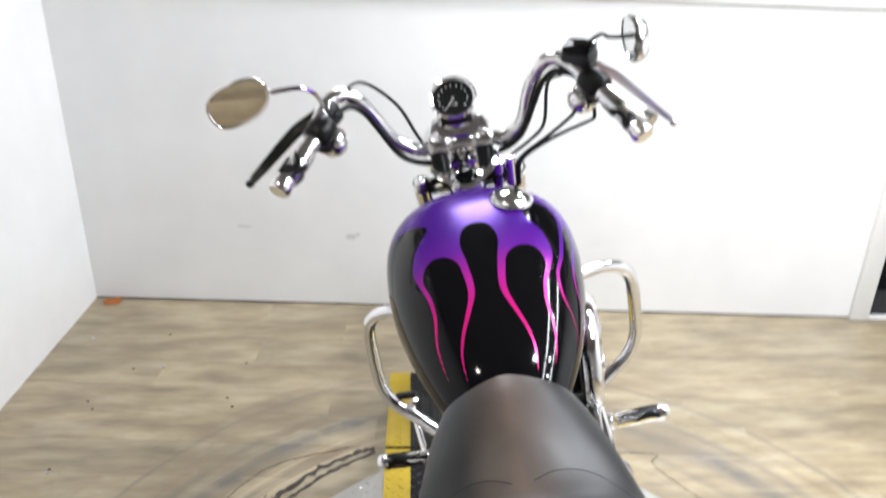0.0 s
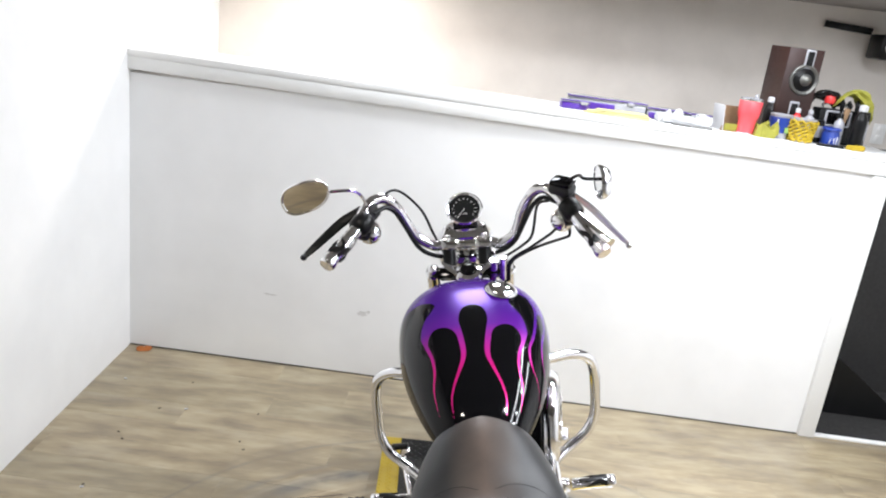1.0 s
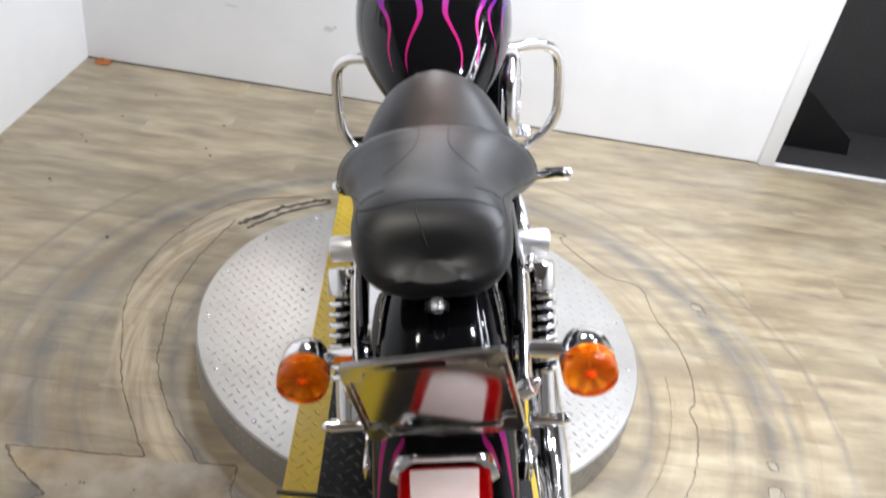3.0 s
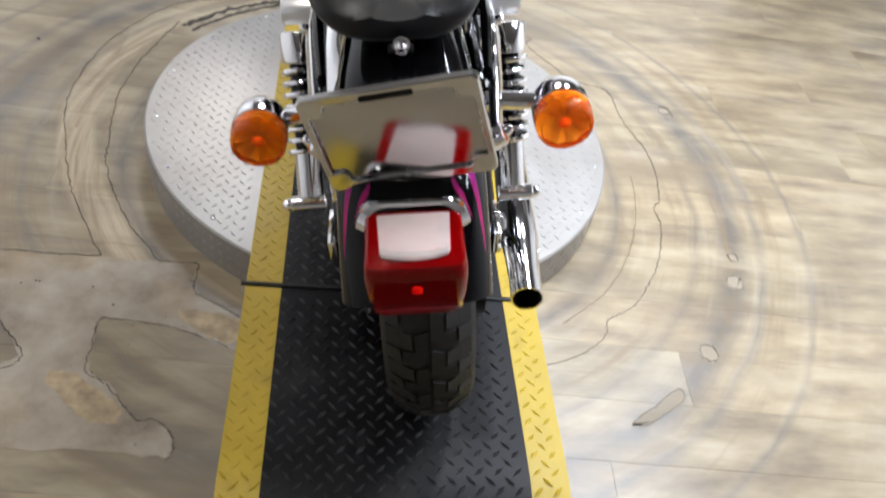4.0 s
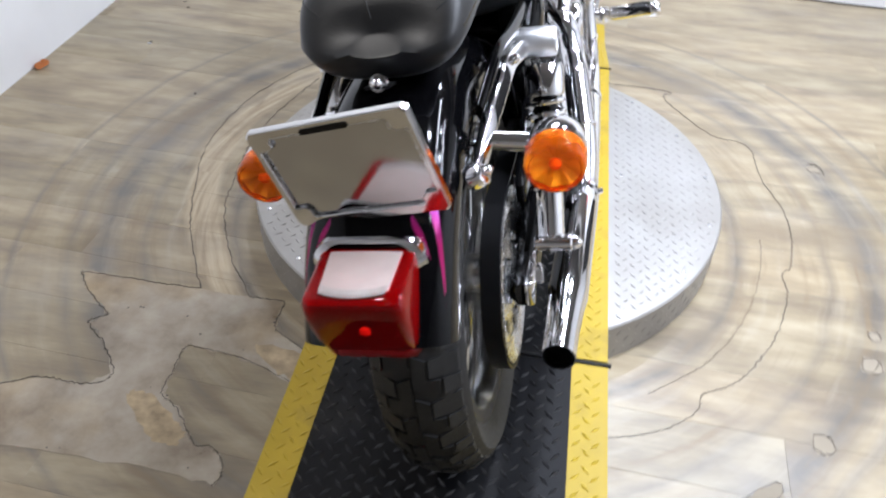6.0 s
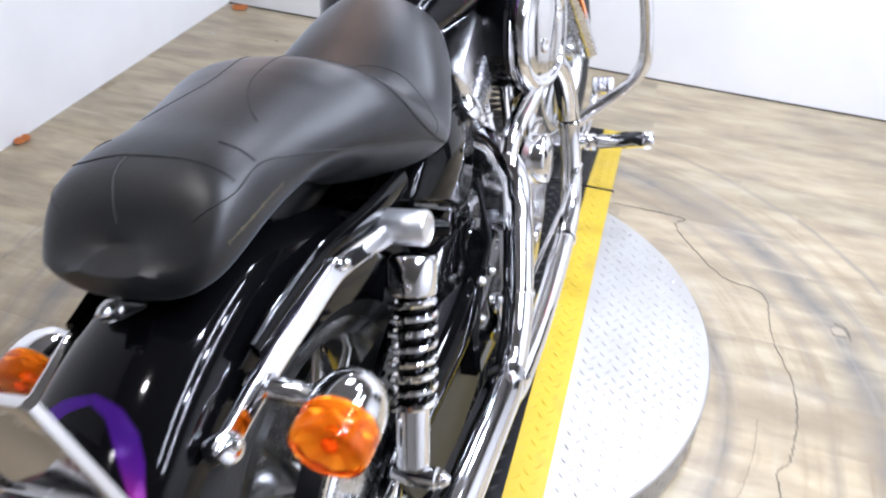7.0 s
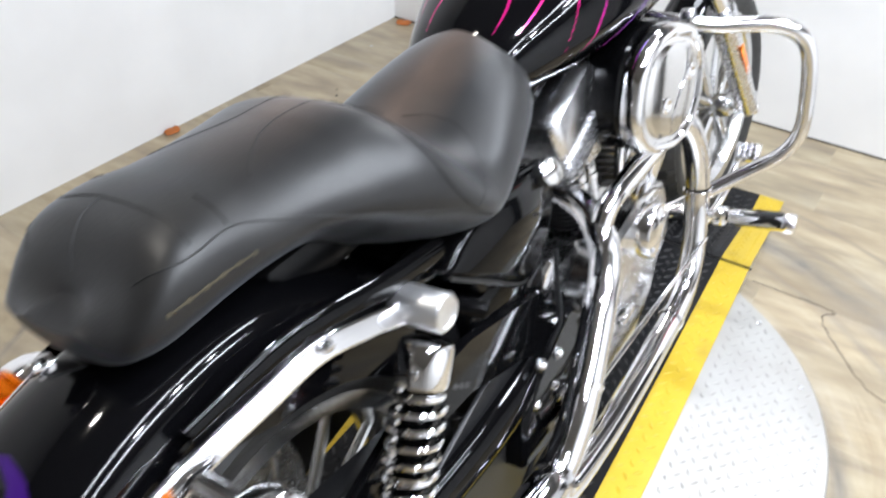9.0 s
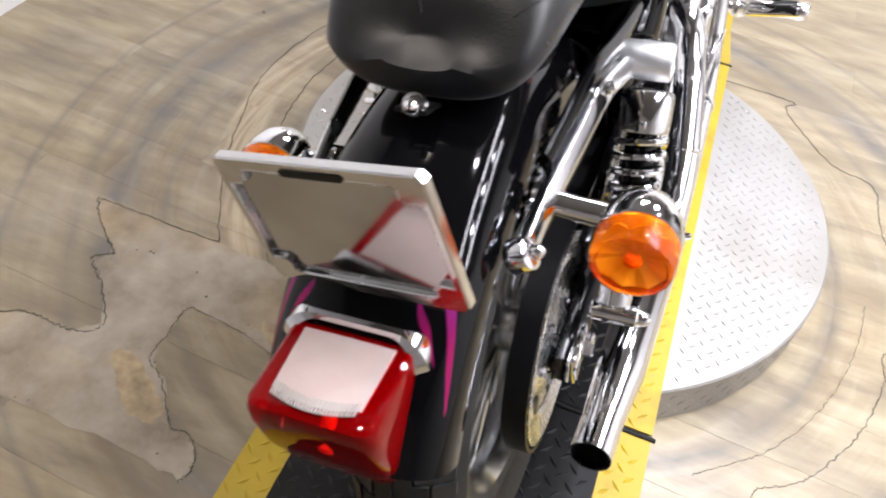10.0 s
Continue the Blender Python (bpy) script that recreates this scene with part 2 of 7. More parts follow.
def concrete_mat():
    k = Mat("worn_underlay", (0.36, 0.34, 0.31), 0.6)
    v = k.coord()
    n1, n2, n3 = k.noise(6.5, 6, v, 0.62), k.noise(60, 4, v), k.noise(2.6, 4, v)
    grey = k.ramp(n1, [(0.28, (0.15, 0.115, 0.080)), (0.48, (0.31, 0.262, 0.200)), (0.7, (0.44, 0.395, 0.325))])
    tan = k.ramp(n1, [(0.35, (0.19, 0.132, 0.070)), (0.65, (0.41, 0.305, 0.165))])
    base = k.mix(k.math("MULTIPLY", k.math("SUBTRACT", n3, 0.50), 5.0, clamp=True), grey, tan)
    vor = k.n("ShaderNodeTexVoronoi", Scale=34.0)
    k.link(v, vor.inputs["Vector"])
    speck = k.math("LESS_THAN", vor.outputs["Distance"], 0.10)
    base = k.mix(k.math("MULTIPLY", speck, k.math("GREATER_THAN", k.noise(8, 2, v), 0.56)), base, (0.07, 0.06, 0.05))
    k.color(base)
    k.rough(n1, 0.16, 0.48)
    k.set("Specular IOR Level", 0.55)
    k.bump(n2, 0.22, 0.0015)
    return k.m


M_UNDERLAY = concrete_mat()
M_PALE = simple("pale_filler", (0.275, 0.235, 0.175), 0.85, 0.0, 0.3, 60, 0.15)
M_TAN = simple("bared_tan_vinyl", (0.36, 0.275, 0.165), 0.5, 0.0, 0.3, 330, 0.35)
M_SEAM = simple("seam_thread", (0.006, 0.006, 0.006), 0.6, 0.0, 0.2, 200, 0.3)
M_SCRIPT = simple("faded_gold_thread", (0.07, 0.058, 0.034), 0.6, 0.0, 0.2, 200, 0.3)
M_CRACK = simple("floor_crack", (0.06, 0.05, 0.042), 0.85, 0.0, 0.2, 90, 0.3)


def mat_rubber(name, color, dirt, gloss=0.3):
    k = Mat(name, color, 0.45, 0.0, Specular_IOR_Level=gloss)
    v = k.coord()
    n1, n2 = k.noise(7, 5, v, 0.65), k.noise(90, 3, v)
    k.color(k.ramp(n1, [(0.35, color), (0.55, tuple(c * 1.12 for c in color)), (0.8, dirt)]))
    k.rough(n1, 0.28, 0.52)
    k.bump(n2, 0.15, 0.001)
    return k.m


M_MATBLACK = mat_rubber("black_vinyl_tread", (0.006, 0.006, 0.007), (0.024, 0.023, 0.022), 0.14)
# same black vinyl, made paler and glossier to strengthen the diamonds' highlights
M_MATRAISED = mat_rubber("worn_black_vinyl_diamonds", (0.014, 0.014, 0.015), (0.04, 0.039, 0.037), 0.6)
M_MATYELLOW = mat_rubber("yellow_vinyl_border", (0.42, 0.295, 0.020), (0.27, 0.19, 0.03))


def tread_plate_mat():
    k = Mat("aluminium_tread_plate", (0.62, 0.62, 0.63), 0.34, 0.5)
    v = k.coord()
    n1, n2 = k.noise(4, 5, v, 0.6), k.noise(220, 3, v)
    k.color(k.ramp(n1, [(0.3, (0.31, 0.295, 0.27)), (0.7, (0.42, 0.412, 0.395))]))
    k.rough(n1, 0.33, 0.45)
    k.bump(n2, 0.1, 0.0008)
    return k.m


M_PLATE = tread_plate_mat()


# ---- mesh builders: each returns (verts, faces) ----
def join(*geos):
    vs, fs = [], []
    for v, f in geos:
        o = len(vs)
        vs += v
        fs += [tuple(i + o for i in q) for q in f]
    return vs, fs


def moved(geo, m):
    return [tuple(m @ Vector(v)) for v in geo[0]], geo[1]


def spline(pts, steps=6, closed=False):
    """Catmull-Rom through the points."""
    p = [Vector(q) for q in pts]
    n, out = len(p), []
    for i in range(n if closed else n - 1):
        a, b = p[i], p[(i + 1) % n]
        z = p[i - 1] if (closed or i) else a * 2 - b
        c = p[(i + 2) % n] if (closed or i + 2 < n) else b * 2 - a
        for s in range(steps):
            t = s / steps
            out.append(0.5 * (2 * a + (b - z) * t + (2 * z - 5 * a + 4 * b - c) * t * t + (3 * a - z - 3 * b + c) * t ** 3))
    if not closed:
        out.append(p[-1])
    return out


def tube(pts, r, seg=14, steps=6, closed=False, caps=True, straight=False, flat=1.0, up=None):
    """A round bar swept along a smooth line; r may be a number or a list along pts; flat squeezes the section."""
    line = [Vector(q) for q in pts] if straight else spline(pts, steps, closed)
    n = len(line)
    if isinstance(r, (int, float)):
        rad = [r] * n
    else:
        rad = [float(np.interp(i / (n - 1) * (len(r) - 1), range(len(r)), r)) for i in range(n)]
    vs, fs = [], []
    side = None
    for i, c in enumerate(line):
        d = (line[(i + 1) % n] - line[i - 1]) if (closed or 0 < i < n - 1) else (line[1] - line[0] if i == 0 else line[-1] - line[-2])
        d = d.normalized()
        if side is None:
            ref = Vector(up) if up else (Vector((0, 0, 1)) if abs(d.z) < 0.9 else Vector((1, 0, 0)))
            side = d.cross(ref).normalized()
        side = (side - d * side.dot(d)).normalized()
        top = side.cross(d)
        for k in range(seg):
            a = 2 * math.pi * k / seg
            vs.append(tuple(c + (side * math.cos(a) + top * math.sin(a) * flat) * rad[i]))
    for i in range(n if closed else n - 1):
        for k in range(seg):
            a, b = i * seg + k, i * seg + (k + 1) % seg
            c, e = ((i + 1) % n) * seg + (k + 1) % seg, ((i + 1) % n) * seg + k
            fs.append((a, b, c, e))
    if caps and not closed:
        fs.append(tuple(range(seg - 1, -1, -1)))
        fs.append(tuple((n - 1) * seg + k for k in range(seg)))
    return vs, fs


def lathe(profile, seg=40, m=None, arc=2 * math.pi):
    """Profile of (radius, height) turned round z; then placed by m."""
    vs, fs = [], []
    n = len(profile)
    full = abs(arc - 2 * math.pi) < 1e-6
    cols = seg if full else seg + 1
    for k in range(cols):
        a = arc * k / seg
        for r, h in profile:
            vs.append((max(r, 1e-5) * math.cos(a), max(r, 1e-5) * math.sin(a), h))
    for k in range(seg):
        k2 = (k + 1) % cols
        for j in range(n - 1):
            fs.append((k * n + j, k2 * n + j, k2 * n + j + 1, k * n + j + 1))
    return moved((vs, fs), m) if m is not None else (vs, fs)


def aim(at, d, spin=0.0):
    """A pose at a place whose z axis points along d."""
    q = Vector(d).to_track_quat("Z", "Y").to_matrix().to_4x4()
    return Matrix.Translation(Vector(at)) @ q @ Matrix.Rotation(spin, 4, "Z")


def block(sx, sy, sz, bevel=0.003, m=None, seg=2):
    """A box with rounded edges, centred."""
    bm = bmesh.new()
    bmesh.ops.create_cube(bm, size=1.0)
    bmesh.ops.scale(bm, vec=(sx, sy, sz), verts=bm.verts)
    if bevel:
        bmesh.ops.bevel(bm, geom=bm.edges[:], offset=bevel, segments=seg, affect="EDGES", profile=0.5)
    bm.verts.index_update()
    geo = [tuple(v.co) for v in bm.verts], [tuple(v.index for v in f.verts) for f in bm.faces]
    bm.free()
    return moved(geo, m) if m is not None else geo


def slab(outline, h0, h1, m=None, bevel=0.0):
    """A flat plate with the given (x, y) outline from height h0 to h1, with a chamfered upper rim."""
    n = len(outline)
    cx, cy = sum(p[0] for p in outline) / n, sum(p[1] for p in outline) / n
    rings = [[(x, y, h0) for x, y in outline]]
    if bevel:
        rings.append([(x, y, h1 - bevel) for x, y in outline])
        k = []
        for x, y in outline:
            d = math.hypot(x - cx, y - cy) or 1
            k.append((x - (x - cx) / d * bevel, y - (y - cy) / d * bevel, h1))
        rings.append(k)
    else:
        rings.append([(x, y, h1) for x, y in outline])
    vs = [p for r in rings for p in r]
    fs = [tuple(range(n - 1, -1, -1)), tuple((len(rings) - 1) * n + i for i in range(n))]
    for j in range(len(rings) - 1):
        for i in range(n):
            fs.append((j * n + i, j * n + (i + 1) % n, (j + 1) * n + (i + 1) % n, (j + 1) * n + i))
    return moved((vs, fs), m) if m is not None else (vs, fs)


def loft(rings, cap=True):
    """A skin over closed rings of equally many points."""
    n = len(rings[0])
    vs = [tuple(p) for r in rings for p in r]
    fs = []
    for j in range(len(rings) - 1):
        for i in range(n):
            fs.append((j * n + i, j * n + (i + 1) % n, (j + 1) * n + (i + 1) % n, (j + 1) * n + i))
    if cap:
        fs.append(tuple(range(n - 1, -1, -1)))
        fs.append(tuple((len(rings) - 1) * n + i for i in range(n)))
    return vs, fs


def mesh_of(name, geo, material, angle=40):
    me = bpy.data.meshes.new(name)
    me.from_pydata(geo[0], [], geo[1])
    bm = bmesh.new()
    bm.from_mesh(me)
    bmesh.ops.recalc_face_normals(bm, faces=bm.faces)
    bm.to_mesh(me)
    bm.free()
    me.materials.append(material)
    me.shade_smooth()
    me.set_sharp_from_angle(angle=radians(angle))
    return me


def part(name, geo, material, parent=None, label="", angle=40):
    ob = new(name, mesh_of(name, geo, material, angle))
    ob.parent = parent
    return tagged(ob, label)


def thing(name, label, category, m=None, group="", kind=""):
    ob = new(name)
    ob.matrix_basis = m or Matrix()
    return tagged(ob, label, category, group, kind)


def whole(name, geo, material, label, category, kind="", m=None, angle=40, group=""):
    ob = new(name, mesh_of(name, geo, material, angle))
    ob.matrix_basis = m or Matrix()
    return tagged(ob, label, category, group, kind)


X, Z = Vector((1, 0, 0)), Vector((0, 0, 1))


# ---- the room ----
TURN_ROOM = -3.27
ROOM = pose(-1.575, 2.400, 0, 0, 0, TURN_ROOM)
TOP, FALL = 1.388, 0.014  # the ledge falls slightly along its length


def box_geo(x0, x1, y0, y1, z0, z1, bevel=0.0):
    return block(x1 - x0, y1 - y0, z1 - z0, bevel, Matrix.Translation(((x0 + x1) / 2, (y0 + y1) / 2, (z0 + z1) / 2)))


def structure(name, geo, material, label, m=ROOM):
    return whole(name, geo, material, label, name.split("_")[0], "structure", m)


structure("wall_partition", box_geo(-0.06, 3.21, 0.0, 0.12, 0.0, TOP - 0.10), M_WHITE, "low white painted partition wall behind the motorcycle")
structure("trim_cap", box_geo(-0.03, 3.33, -0.022, 0.34, TOP - 0.03, TOP, 0.004), M_TRIM, "white ledge on top of the partition wall", ROOM @ pose(0, 0, 0, 0, 0.8, 0))
structure("trim_apron", box_geo(-0.03, 3.325, -0.020, -0.001, TOP - 0.085, TOP - 0.0302, 0.002), M_TRIM, "white apron board under the ledge", ROOM @ pose(0, 0, 0, 0, 0.8, 0))
structure("trim_post", box_geo(3.212, 3.285, -0.02, 0.14, 0.0, TOP - 0.134, 0.003), M_TRIM, "white end board of the partition wall")
# shadow line at the partition's foot, drawn as a dark strip
structure("trim_gap", box_geo(0.002, 3.21, -0.003, -0.0005, 0.0, 0.006), M_CRACK, "thin dark strip drawn as the shadow line between partition and floor")
structure("trim_threshold", box_geo(3.287, 4.349, -0.01, 0.018, 0.0, 0.012, 0.003), M_TRIM, "white threshold strip across the doorway floor")
structure("wall_back", box_geo(-0.3, 5.0, 1.25, 1.37, 0.0, CEILING), M_BEIGE, "beige wall of the room behind the partition")
structure("floor_landing", box_geo(3.29, 4.345, 0.022, 0.619, -0.004, 0.003), M_DIM_ROOM, "landing floor beyond the doorway, coloured dark for the dim room")
structure("wall_stair", box_geo(3.36, 4.349, 0.62, 0.70, -0.6, 1.30, 0.004), M_DIM_ROOM, "low grey wall beyond the doorway, coloured dark for the dim room")
structure("ceiling_back", box_geo(-0.3, 5.0, 0.42, 1.249, 1.99, 2.05), M_CEIL, "low dropped ceiling of the room behind")
structure("wall_left", box_geo(-0.14, 0.0, -6.2, 1.249, 0.0, CEILING), M_WHITE, "white painted side wall", pose(-1.575, 2.40, 0, 0, 0, -1.4))
# unseen walls and ceiling, added so the chrome has a closed room to reflect
structure("wall_right", box_geo(4.35, 4.47, -6.2, 1.249, 0.0, CEILING), M_WHITE, "unseen white wall added to close the room on the right")
structure("wall_rear", box_geo(-0.6, 5.0, -6.2, -6.08, 0.0, CEILING), M_REAR, "unseen beige wall added behind the viewer for reflections")
structure("ceiling", box_geo(-0.6, 5.2, -6.2, 1.4, CEILING, CEILING + 0.1), M_CEIL_DARK, "unseen dark ceiling added to close the room")

whole("stair_board", slab([(0, 0), (0.42, 0), (0.40, 0.09), (0.10, 0.30), (0, 0.33)], 0, 0.03, pose(0, 0, 0, 90), 0.003), M_BLACK, "black stair board leaning beyond the doorway", "board", "", ROOM @ pose(3.36, 0.30, 0.0, 0, 0, 0))

# floor: planks run along the room's width
PL_W, PL_L = 0.152, 1.22


def plank_geo(x0, x1, y0, y1):
    g = 0.0001
    b = 0.0007
    x0, x1, y0, y1 = x0 + g, x1 - g, y0 + g, y1 - g
    v = [(x0, y0, -0.006), (x1, y0, -0.006), (x1, y1, -0.006), (x0, y1, -0.006), (x0, y0, -b * 0.6), (x1, y0, -b * 0.6), (x1, y1, -b * 0.6), (x0, y1, -b * 0.6),
         (x0 + b, y0 + b, 0), (x1 - b, y0 + b, 0), (x1 - b, y1 - b, 0), (x0 + b, y1 - b, 0)]
    f = [(8, 9, 10, 11)]
    for o in (0, 4):
        f += [(o + i, o + (i + 1) % 4, o + 4 + (i + 1) % 4, o + 4 + i) for i in range(4)]
    return v, f


floor = whole("floor", box_geo(-0.5, 5.0, -6.2, 1.4, -0.06, -0.006), M_CRACK, "worn grey oak-look vinyl plank floor", "floor", "structure", ROOM)


def build_planks():
    shared = bpy.data.meshes.new("plank")
    v, f = plank_geo(0, PL_L, 0, PL_W)
    shared.from_pydata(v, [], f)
    shared.materials.append(M_PLANK)
    rest = []
    rng = random.Random(5)
    y = -6.1
    while y < 1.2:
        x = -0.5 - rng.random() * PL_L
        while x < 5.0:
            x0, x1 = max(x, -0.48), min(x + PL_L, 4.40)
            if x1 - x0 < 0.01:
                pass
            elif -4.0 < y < 0.0 and x1 - x0 > PL_L - 0.001:
                ob = new("plank", shared)
                ob.parent = floor
                ob.matrix_basis = pose(x, y, 0)
            else:
                rest.append(plank_geo(x0, x1, y, y + PL_W))
            x += PL_L
        y += PL_W
    ob = part("far_planks", join(*rest), M_PLANK, floor)
    tagged(ob, kind="stuff")


# ---- turntable with its tread mat ----
TC = (-0.004, 0.628)
TR, TH = 0.615, 0.106
MX0, MX1, MB = -0.303, 0.318, 0.073


def lozenge(cx, cy, z, length, width, height, ang):
    c, s = math.cos(ang), math.sin(ang)

    def p(a, b, h):
        return (cx + a * c - b * s, cy + a * s + b * c, z + h)
    l, w = length / 2, width / 2
    v = [p(-l, 0, 0), p(0, -w, 0), p(l, 0, 0), p(0, w, 0), p(-l * 0.45, 0, height), p(l * 0.45, 0, height)]
    return v, [(0, 1, 5, 4), (1, 2, 5), (2, 3, 4, 5), (3, 0, 4)]


def build_turntable():
    table = thing("turntable", "round raised turntable clad in aluminium tread plate, on the plank floor", "turntable")
    part("deck", lathe([(0.0, TH), (TR - 0.004, TH), (TR, TH - 0.004), (TR, 0.0)], 120, Matrix.Translation((TC[0], TC[1], 0))), M_PLATE, table, "dull aluminium tread plate deck")
    bumps = []
    h = 0.0172
    for j in range(-36, 37):
        for i in range(-18, 19):
            x, y = TC[0] + (2 * i + j % 2) * h, TC[1] + j * h
            if math.hypot(x - TC[0], y - TC[1]) < TR - 0.016 and not (MX0 - 0.012 < x < MX1 + 0.012):
                bumps.append(lozenge(x, y, TH - 0.0003, 0.0225, 0.0072, 0.0019, radians(45 if j % 2 else -45)))
    tagged(part("tread_texture", join(*bumps), M_PLATE, table), kind="stuff")
    rim = []
    for k in range(150):
        a = 2 * math.pi * k / 150
        for r in range(3):
            m = aim((TC[0] + (TR - 0.0004) * math.cos(a), TC[1] + (TR - 0.0004) * math.sin(a), 0.022 + r * 0.029), (math.cos(a), math.sin(a), 0))
            rim.append(moved(lozenge(0, 0, 0, 0.021, 0.007, 0.0015, radians(45 if (k + r) % 2 else -45)), m))
    tagged(part("rim_texture", join(*rim), M_PLATE, table), kind="stuff")
    for a in range(8, 360, 20):
        for r in (TR - 0.028, 0.36):
            x, y = TC[0] + r * math.cos(radians(a)), TC[1] + r * math.sin(radians(a))
            if not MX0 - 0.02 < x < MX1 + 0.02 and (r > 0.5 or a % 40 == 8):
                part("screw", lathe([(0.0, 0.0012), (0.003, 0.0018), (0.0055, 0.001), (0.006, -0.001)], 10, Matrix.Translation((x, y, TH))), M_STEEL, table)
    return table


table = build_turntable()


def ramp_height(y):
    """The height of the mat along the motorcycle's line."""
    if y < -0.44:
        return max(0.006, 0.112 + (y + 0.44) * 0.27)
    if y > 1.27:
        return max(0.008, 0.112 - (y - 1.27) * 0.27)
    return 0.112


def mat_section(name, y0, y1, label):
    """One length of the ramp: deck, black field, two yellow borders and their raised diamonds."""
    ob = thing(name, label, "ramp", group="ramp sections")
    ys = [y0 + (y1 - y0) * i / 24 for i in range(25)]

    def strip(x0, x1, lift, thick):
        rings = []
        for y in ys:
            h = ramp_height(y) + lift
            rings.append([(x0, y, h - thick), (x1, y, h - thick), (x1, y, h), (x0, y, h)])
        return loft(rings)
    base = []
    for y in ys:
        h = ramp_height(y) - 0.0045
        base.append([(MX0 + 0.004, y, 0.0), (MX1 - 0.004, y, 0.0), (MX1 - 0.004, y, h), (MX0 + 0.004, y, h)])
    part("deck", loft(base), M_PLATE, ob, "metal ramp deck under the mat")
    part("tread", strip(MX0 + MB, MX1 - MB, 0, 0.004), M_MATBLACK, ob, "black diamond tread vinyl")
    part("border", strip(MX0, MX0 + MB, 0.0006, 0.004), M_MATYELLOW, ob, "scuffed yellow border")
    part("border", strip(MX1 - MB, MX1, 0.0006, 0.004), M_MATYELLOW, ob, "scuffed yellow border")
    black, yellow = [], []
    h = 0.0178
    for j in range(int((y1 - y0 - 0.012) / h)):
        y = y0 + 0.012 + j * h
        for i in range(20):
            x = MX0 + 0.010 + (2 * i + j % 2) * h
            on_y = x < MX0 + MB or x > MX1 - MB
            edge = min(abs(x - MX0 - MB), abs(x - MX1 + MB))
            if edge > 0.006 and x < MX1 - 0.008:
                (yellow if on_y else black).append(lozenge(x, y, ramp_height(y) + (0.0004 if on_y else -0.0002), 0.0285, 0.0085, 0.0018 if on_y else 0.0032, radians(45 if j % 2 else -45)))
    tagged(part("tread_texture", join(*black), M_MATRAISED, ob), kind="stuff")
    tagged(part("border_texture", join(*yellow), M_MATYELLOW, ob), kind="stuff")
    return ob


mat_section("ramp", -1.12, -0.008, "black and yellow tread mat on the approach ramp")
mat_section("ramp", 0.006, 1.246, "black and yellow tread mat across the turntable")
mat_section("ramp", 1.258, 1.80, "black and yellow tread mat on the front ramp")
for gy, gx in ((-0.001, -0.313), (1.252, -0.303)):
    whole("gap_rod", tube([(gx, gy, 0.113), (0.0, gy, 0.114), (MX1 + 0.006, gy - 0.003, 0.113)], 0.0048 if gy < 1 else 0.003, 8), M_BLACK, "thin black rod lying in the gap between ramp and turntable", "rod")


# cracks and bared patches of the floor round the turntable
def ribbon(pts, width, z=0.0012, steps=5, seed=1, wander=1.2):
    rng = random.Random(seed)
    line = spline([(x, y, 0) for x, y in pts], steps)
    vs, fs = [], []
    for i, p in enumerate(line):
        d = (line[min(i + 1, len(line) - 1)] - line[max(i - 1, 0)]).normalized()
        nrm = Vector((-d.y, d.x, 0))
        p = p + nrm * rng.uniform(-1, 1) * (width * wander + 0.0012)
        w = width * rng.uniform(0.35, 1.0)
        vs += [tuple(p + nrm * w) + (), tuple(p - nrm * w)]
    vs = [(x, y, z) for x, y, _ in vs]
    low = [(x, y, z - 0.002) for x, y, _ in vs]
    n = len(vs)
    for i in range(n // 2 - 1):
        a, b, c, d = 2 * i, 2 * i + 1, 2 * i + 3, 2 * i + 2
        fs += [(a, b, c, d), (a, d, d + n, a + n), (b, b + n, c + n, c)]
    return vs + low, fs


CRACKS = [
    [(0.33, 1.36), (0.536, 1.348), (0.52, 1.31), (0.55, 1.24), (0.66, 1.10), (0.764, 1.06), (0.781, 0.897), (0.821, 0.75), (0.823, 0.62), (0.801, 0.515), (0.775, 0.473), (0.775, 0.398), (0.733, 0.271), (0.662, 0.151)],
    [(0.662, 0.151), (0.611, 0.094), (0.542, 0.053), (0.526, 0.009), (0.475, -0.041), (0.402, -0.079), (0.33, -0.10)],
    [(-0.945, 0.151), (-0.847, 0.152), (-0.745, 0.149), (-0.639, 0.150)],
    [(-0.515, 0.147), (-0.47, 0.146), (-0.429, 0.145), (-0.426, 0.10), (-0.421, 0.062), (-0.37, 0.03), (-0.319, -0.002)],
    [(-0.945, 0.151), (-0.899, 0.096), (-0.83, 0.044), (-0.815, 0.028), (-0.845, 0.001), (-0.785, -0.05), (-0.722, -0.13), (-0.77, -0.165), (-0.866, -0.164), (-0.95, -0.20), (-1.1, -0.22)],
    [(-0.592, -0.022), (-0.601, -0.04), (-0.598, -0.10), (-0.595, -0.158), (-0.551, -0.187), (-0.497, -0.246), (-0.472, -0.267), (-0.446, -0.262), (-0.419, -0.28), (-0.402, -0.315), (-0.409, -0.347)],
    [(-0.592, -0.022), (-0.492, -0.032), (-0.429, -0.046), (-0.331, -0.084)],
    [(-0.515, 0.147), (-0.62, 0.29), (-0.695, 0.452), (-0.717, 0.567), (-0.735, 0.75), (-0.717, 0.93), (-0.645, 1.186)],
    [(-0.639, 0.150), (-0.74, 0.33), (-0.806, 0.506), (-0.86, 0.754), (-0.813, 1.043), (-0.665, 1.296), (-0.423, 1.394)],
    [(0.74, 0.609), (0.723, 0.486), (0.682, 0.352), (0.619, 0.227), (0.548, 0.134), (0.49, 0.085), (0.422, 0.03)],
    [(0.936, 1.0), (0.966, 0.992), (0.971, 0.942)],
]
